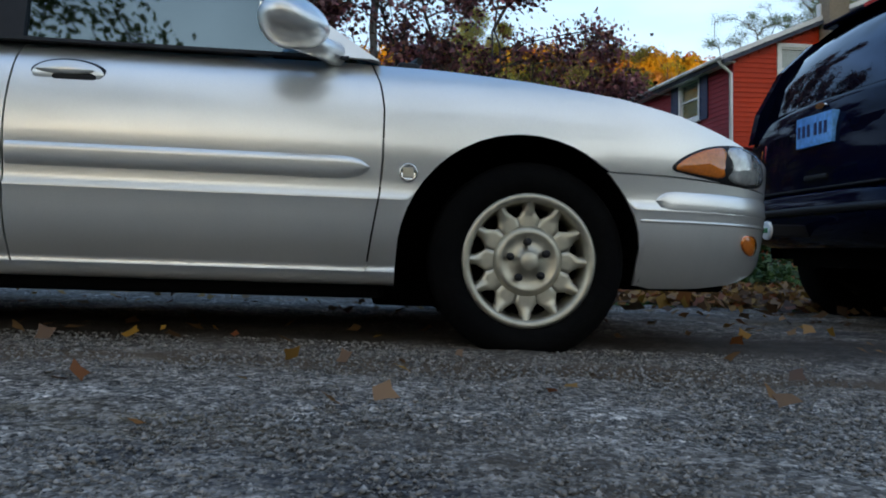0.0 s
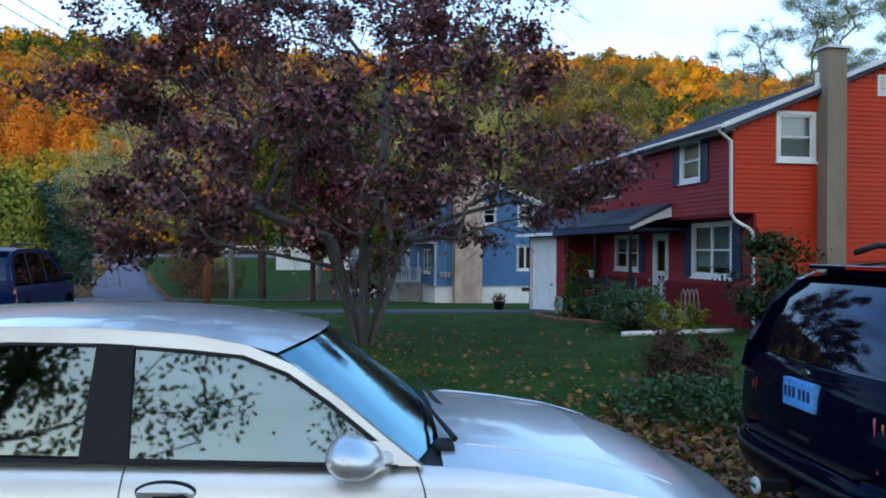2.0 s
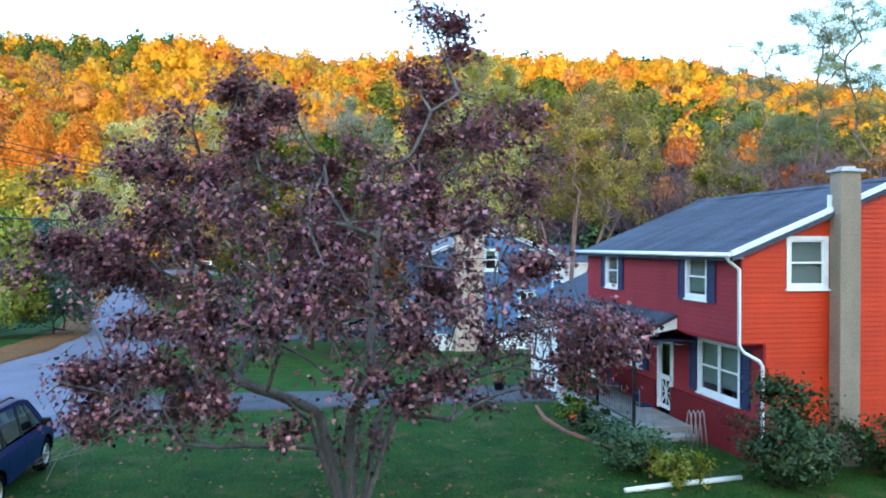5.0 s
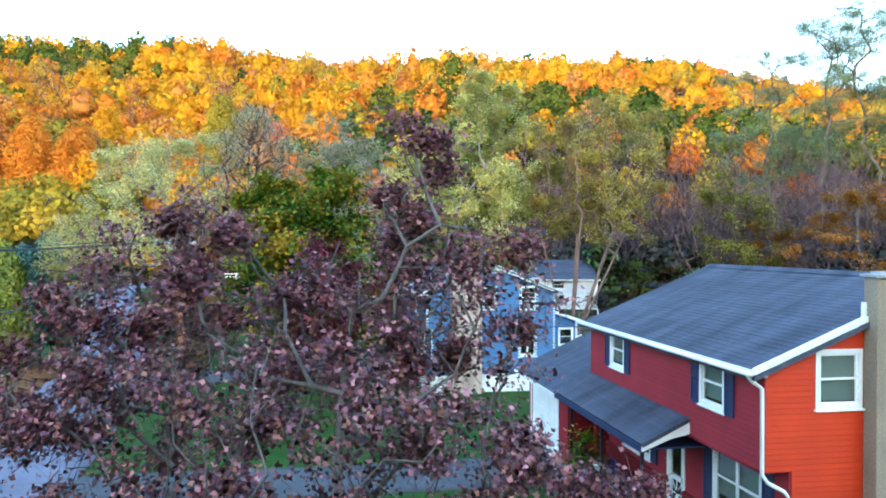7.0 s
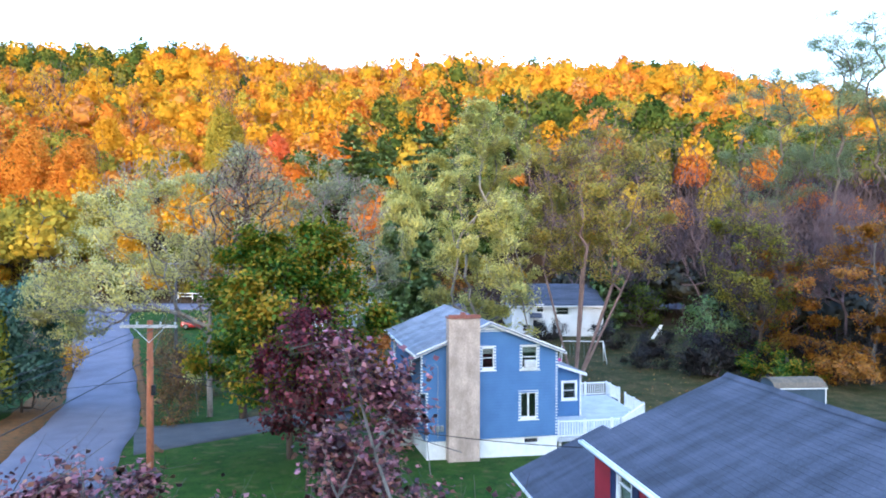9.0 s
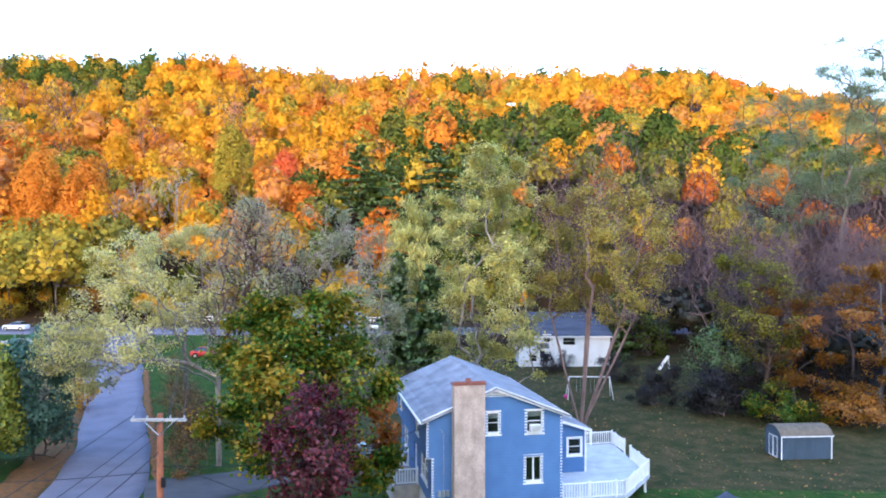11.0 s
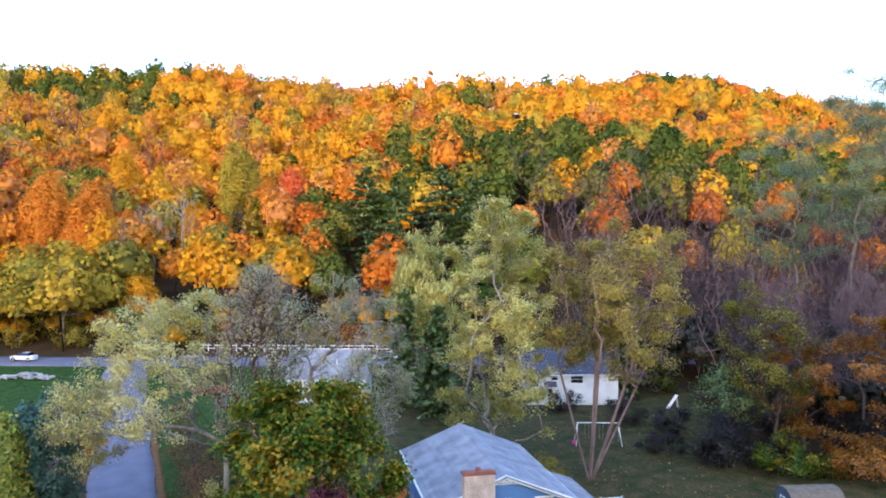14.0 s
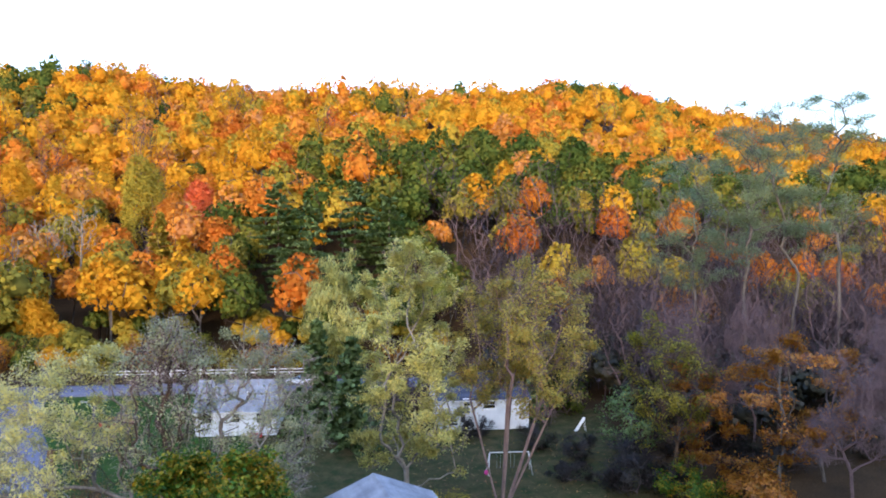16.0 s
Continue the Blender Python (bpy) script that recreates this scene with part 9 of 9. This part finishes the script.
def porch_chair(a, b, deg):
    p = red_local(a, b, 0.1)
    t = thing("folding_chair", pose(p.x, p.y, 0.1, 0, 0, deg), "blue folding chair on the porch", "chair", "porch chairs")
    part("seat", boxes((-0.2, 0.2, -0.2, 0.2, 0.42, 0.46), bevel=0.01), BLUE_PAINT, t)
    part("backrest", boxes((0.18, 0.22, -0.2, 0.2, 0.55, 0.9), bevel=0.01), BLUE_PAINT, t)
    for x in (-0.18, 0.2):
        for y in (-0.2, 0.2):
            part("leg", tube(bmesh.new(), [(x, y, 0), (x, y, 0.42 if x < 0 else 0.9)], 0.012, 6), STEEL, t)
    return t


porch_chair(3.75, -0.6, 190)
porch_chair(6.9, -0.1, 185)


def flower_bed():
    rng = random.Random(3)
    t = thing("bed_edging", pose(0, 0, 0), "row of reddish edging bricks round the flower bed", "edging")
    pts = [(3.0, 24.6), (3.0, 22.5), (3.3, 20.6), (4.0, 18.9), (4.4, 17.4), (5.2, 16.3)]
    me = None
    for (x0, y0), (x1, y1) in zip(pts, pts[1:]):
        L = math.hypot(x1 - x0, y1 - y0)
        n = int(L / 0.22)
        for i in range(n):
            f = (i + 0.5) / n
            x, y = x0 + (x1 - x0) * f, y0 + (y1 - y0) * f
            if me is None:
                ob = part("brick", boxes((-0.1, 0.1, -0.05, 0.05, -0.03, 0.07), bevel=0.006), BRICK_RED, t)
                me = ob.data
            else:
                ob = part("brick", me, BRICK_RED, t)
            ob.location = (x, y, gz(x, y))
            ob.rotation_euler = (rng.uniform(-0.05, 0.05), rng.uniform(-0.05, 0.05), math.atan2(y1 - y0, x1 - x0) + rng.uniform(-0.12, 0.12))


flower_bed()


def shed():
    t = thing("garden_shed", pose(26.0, 62.8, gz(27.5, 63.5) - 0.05, 0, 0, 6), "faded blue garden shed with rounded brown roof", "shed")
    W, D, H = 4.1, 2.5, 1.95
    wall = boxes((0, W, 0, 0.06, 0, H), (0, W, D - 0.06, D, 0, H), (W - 0.06, W, 0.06, D - 0.06, 0, H), (0, 0.06, 0.06, 0.55, 0, H), (0, 0.06, 1.9, D - 0.06, 0, H), (0, 0.06, 0.55, 1.9, 1.75, H))
    part("wall", wall, SHED_BLUE, t)
    for i in range(20):
        part("batten", boxes((0.1 + i * 0.205, 0.125 + i * 0.205, -0.012, 0.0, 0.02, H - 0.02)), SHED_BLUE, t)
    prof = [(-0.12, H - 0.06), (0.25, H + 0.32), (0.75, H + 0.55), (D / 2, H + 0.62), (D - 0.75, H + 0.55), (D - 0.25, H + 0.32), (D + 0.12, H - 0.06)]
    inner = [(y, z - 0.05) for y, z in prof][::-1]
    part("roof", prism(bmesh.new(), [(-0.12, y, z) for y, z in prof + inner], (W + 0.24, 0, 0)), RUST_ROOF, t, "brown rounded roof")
    for u in (0.0, W - 0.05):
        part("gable", prism(bmesh.new(), [(u, y, z - 0.05) for y, z in prof[1:-1]] + [(u, D - 0.05, H), (u, 0.05, H)], (0.05, 0, 0)), SHED_BLUE, t)
    for y0 in (0.57, 1.24):
        d = part("door", boxes((-0.03, 0.02, y0, y0 + 0.64, 0.05, 1.73)), SHED_BLUE, t)
        part("trim", boxes((-0.045, -0.03, y0, y0 + 0.07, 0.05, 1.73), (-0.045, -0.03, y0 + 0.57, y0 + 0.64, 0.05, 1.73), (-0.045, -0.03, y0 + 0.07, y0 + 0.57, 1.66, 1.73), (-0.045, -0.03, y0 + 0.07, y0 + 0.57, 0.05, 0.12)), WHITE, d)
    for x, y in ((0, 0), (W, 0)):
        part("corner_trim", boxes((x - 0.04, x + 0.04, -0.025, 0.03, 0, H)), WHITE, t)
    part("eave_trim", boxes((-0.12, W + 0.12, -0.14, -0.11, H - 0.12, H - 0.04)), WHITE, t)


shed()


def swing_set():
    x0, x1, y = 12.3, 16.6, 83.4
    t = thing("swing_set", pose(0, 0, 0), "white metal swing set on the back lawn", "swing set")
    top = gz(14, y) + 2.25
    part("top_bar", tube(bmesh.new(), [(x0, y, top), (x1, y, top)], 0.05, 8), WHITE, t, smooth=True)
    for x, s in ((x0, -1), (x1, 1)):
        for d in (-0.9, 0.9):
            part("leg", tube(bmesh.new(), [(x, y, top), (x + s * 0.25, y + d, gz(x, y) - 0.05)], 0.045, 8), WHITE, t, smooth=True)
    for x in (13.3, 14.8):
        sw = part("swing_seat", boxes((x - 0.22, x + 0.22, y - 0.09, y + 0.09, top - 1.72, top - 1.68), bevel=0.01), BLACK_TRIM, t)
        for d in (-0.2, 0.2):
            part("chain", tube(bmesh.new(), [(x + d, y, top), (x + d, y, top - 1.7)], 0.01, 5), STEEL, sw)
    s = thing("garden_slide", pose(25.9, 97, gz(26, 97)), "white play slide standing on the grass", "slide")
    part("chute", prism(bmesh.new(), [(-0.75, -0.25, 0.0), (-0.35, -0.35, 0.0), (0.75, -0.35, 1.7), (0.4, -0.25, 1.75)], (0, 0.08, 0)), WHITE, s)
    for d in (-0.35, 0.2):
        part("leg", tube(bmesh.new(), [(0.55, d, 1.65), (0.75, d, -0.05)], 0.03, 6), WHITE, s)
    b = tagged(part("toy_ball", lathe(bmesh.new(), [(0.25 * math.sin(a), -0.25 * math.cos(a)) for a in np.linspace(0.01, math.pi - 0.01, 12)], 16), mat("pink_plastic", (0.6, 0.05, 0.25)), smooth=True), "pink play ball hung by the swing", "ball")
    b.location = (11.9, 83, gz(12, 83) + 0.25)


swing_set()


def fence():
    t = thing("rail_fence", pose(0, 0, 0), "white two-rail fence beyond the cross road", "fence")
    xs = np.arange(-46, -11, 2.4)
    for i, x in enumerate(xs):
        y = 128.2
        z = gz(x, y)
        part("post", boxes((x - 0.07, x + 0.07, y - 0.07, y + 0.07, z - 0.3, z + 1.25)), WHITE, t)
        if i + 1 < len(xs):
            x1 = xs[i + 1]
            z1 = gz(x1, y)
            for h in (0.55, 1.05):
                part("rail", prism(bmesh.new(), [(x, y - 0.1, z + h - 0.07), (x1, y - 0.1, z1 + h - 0.07), (x1, y - 0.1, z1 + h + 0.07), (x, y - 0.1, z + h + 0.07)], (0, 0.04, 0)), WHITE, t)


fence()


def mailbox():
    x, y = -47.6, 97.5
    t = thing("mailbox", pose(x, y, gz(x, y), 0, 0, 25), "white roadside mailbox on a post", "mailbox")
    part("post", boxes((-0.07, 0.07, -0.07, 0.07, -0.1, 1.15), bevel=0.01), WHITE, t)
    part("box", prism(bmesh.new(), [(-0.25, -0.16, 1.15), (-0.25, 0.16, 1.15), (-0.25, 0.16, 1.4), (-0.25, 0.08, 1.5), (-0.25, -0.08, 1.5), (-0.25, -0.16, 1.4)], (0.6, 0, 0)), WHITE, t)
    part("arm", boxes((-0.3, 0.45, -0.03, 0.03, 0.95, 1.02)), WHITE, t)


mailbox()


def log_pile():
    rng = random.Random(8)
    t = thing("log_pile", pose(-64, 109.5, gz(-64, 109.5)), "low pile of pale cut logs by the road", "logs")
    me = None
    for i in range(70):
        x, y = rng.uniform(-4, 4), rng.uniform(-1.2, 1.2)
        z = 0.15 + 0.7 * max(0, 1 - abs(x) / 4) * rng.random()
        if me is None:
            ob = part("log", tube(bmesh.new(), [(-0.35, 0, 0), (0.35, 0, 0)], 0.15, 10), GREY_WOOD, t)
            me = ob.data
        else:
            ob = part("log", me, GREY_WOOD, t)
        ob.location = (x, y, z)
        ob.rotation_euler = (0, rng.uniform(-0.3, 0.3), rng.uniform(0, 3.1))


log_pile()
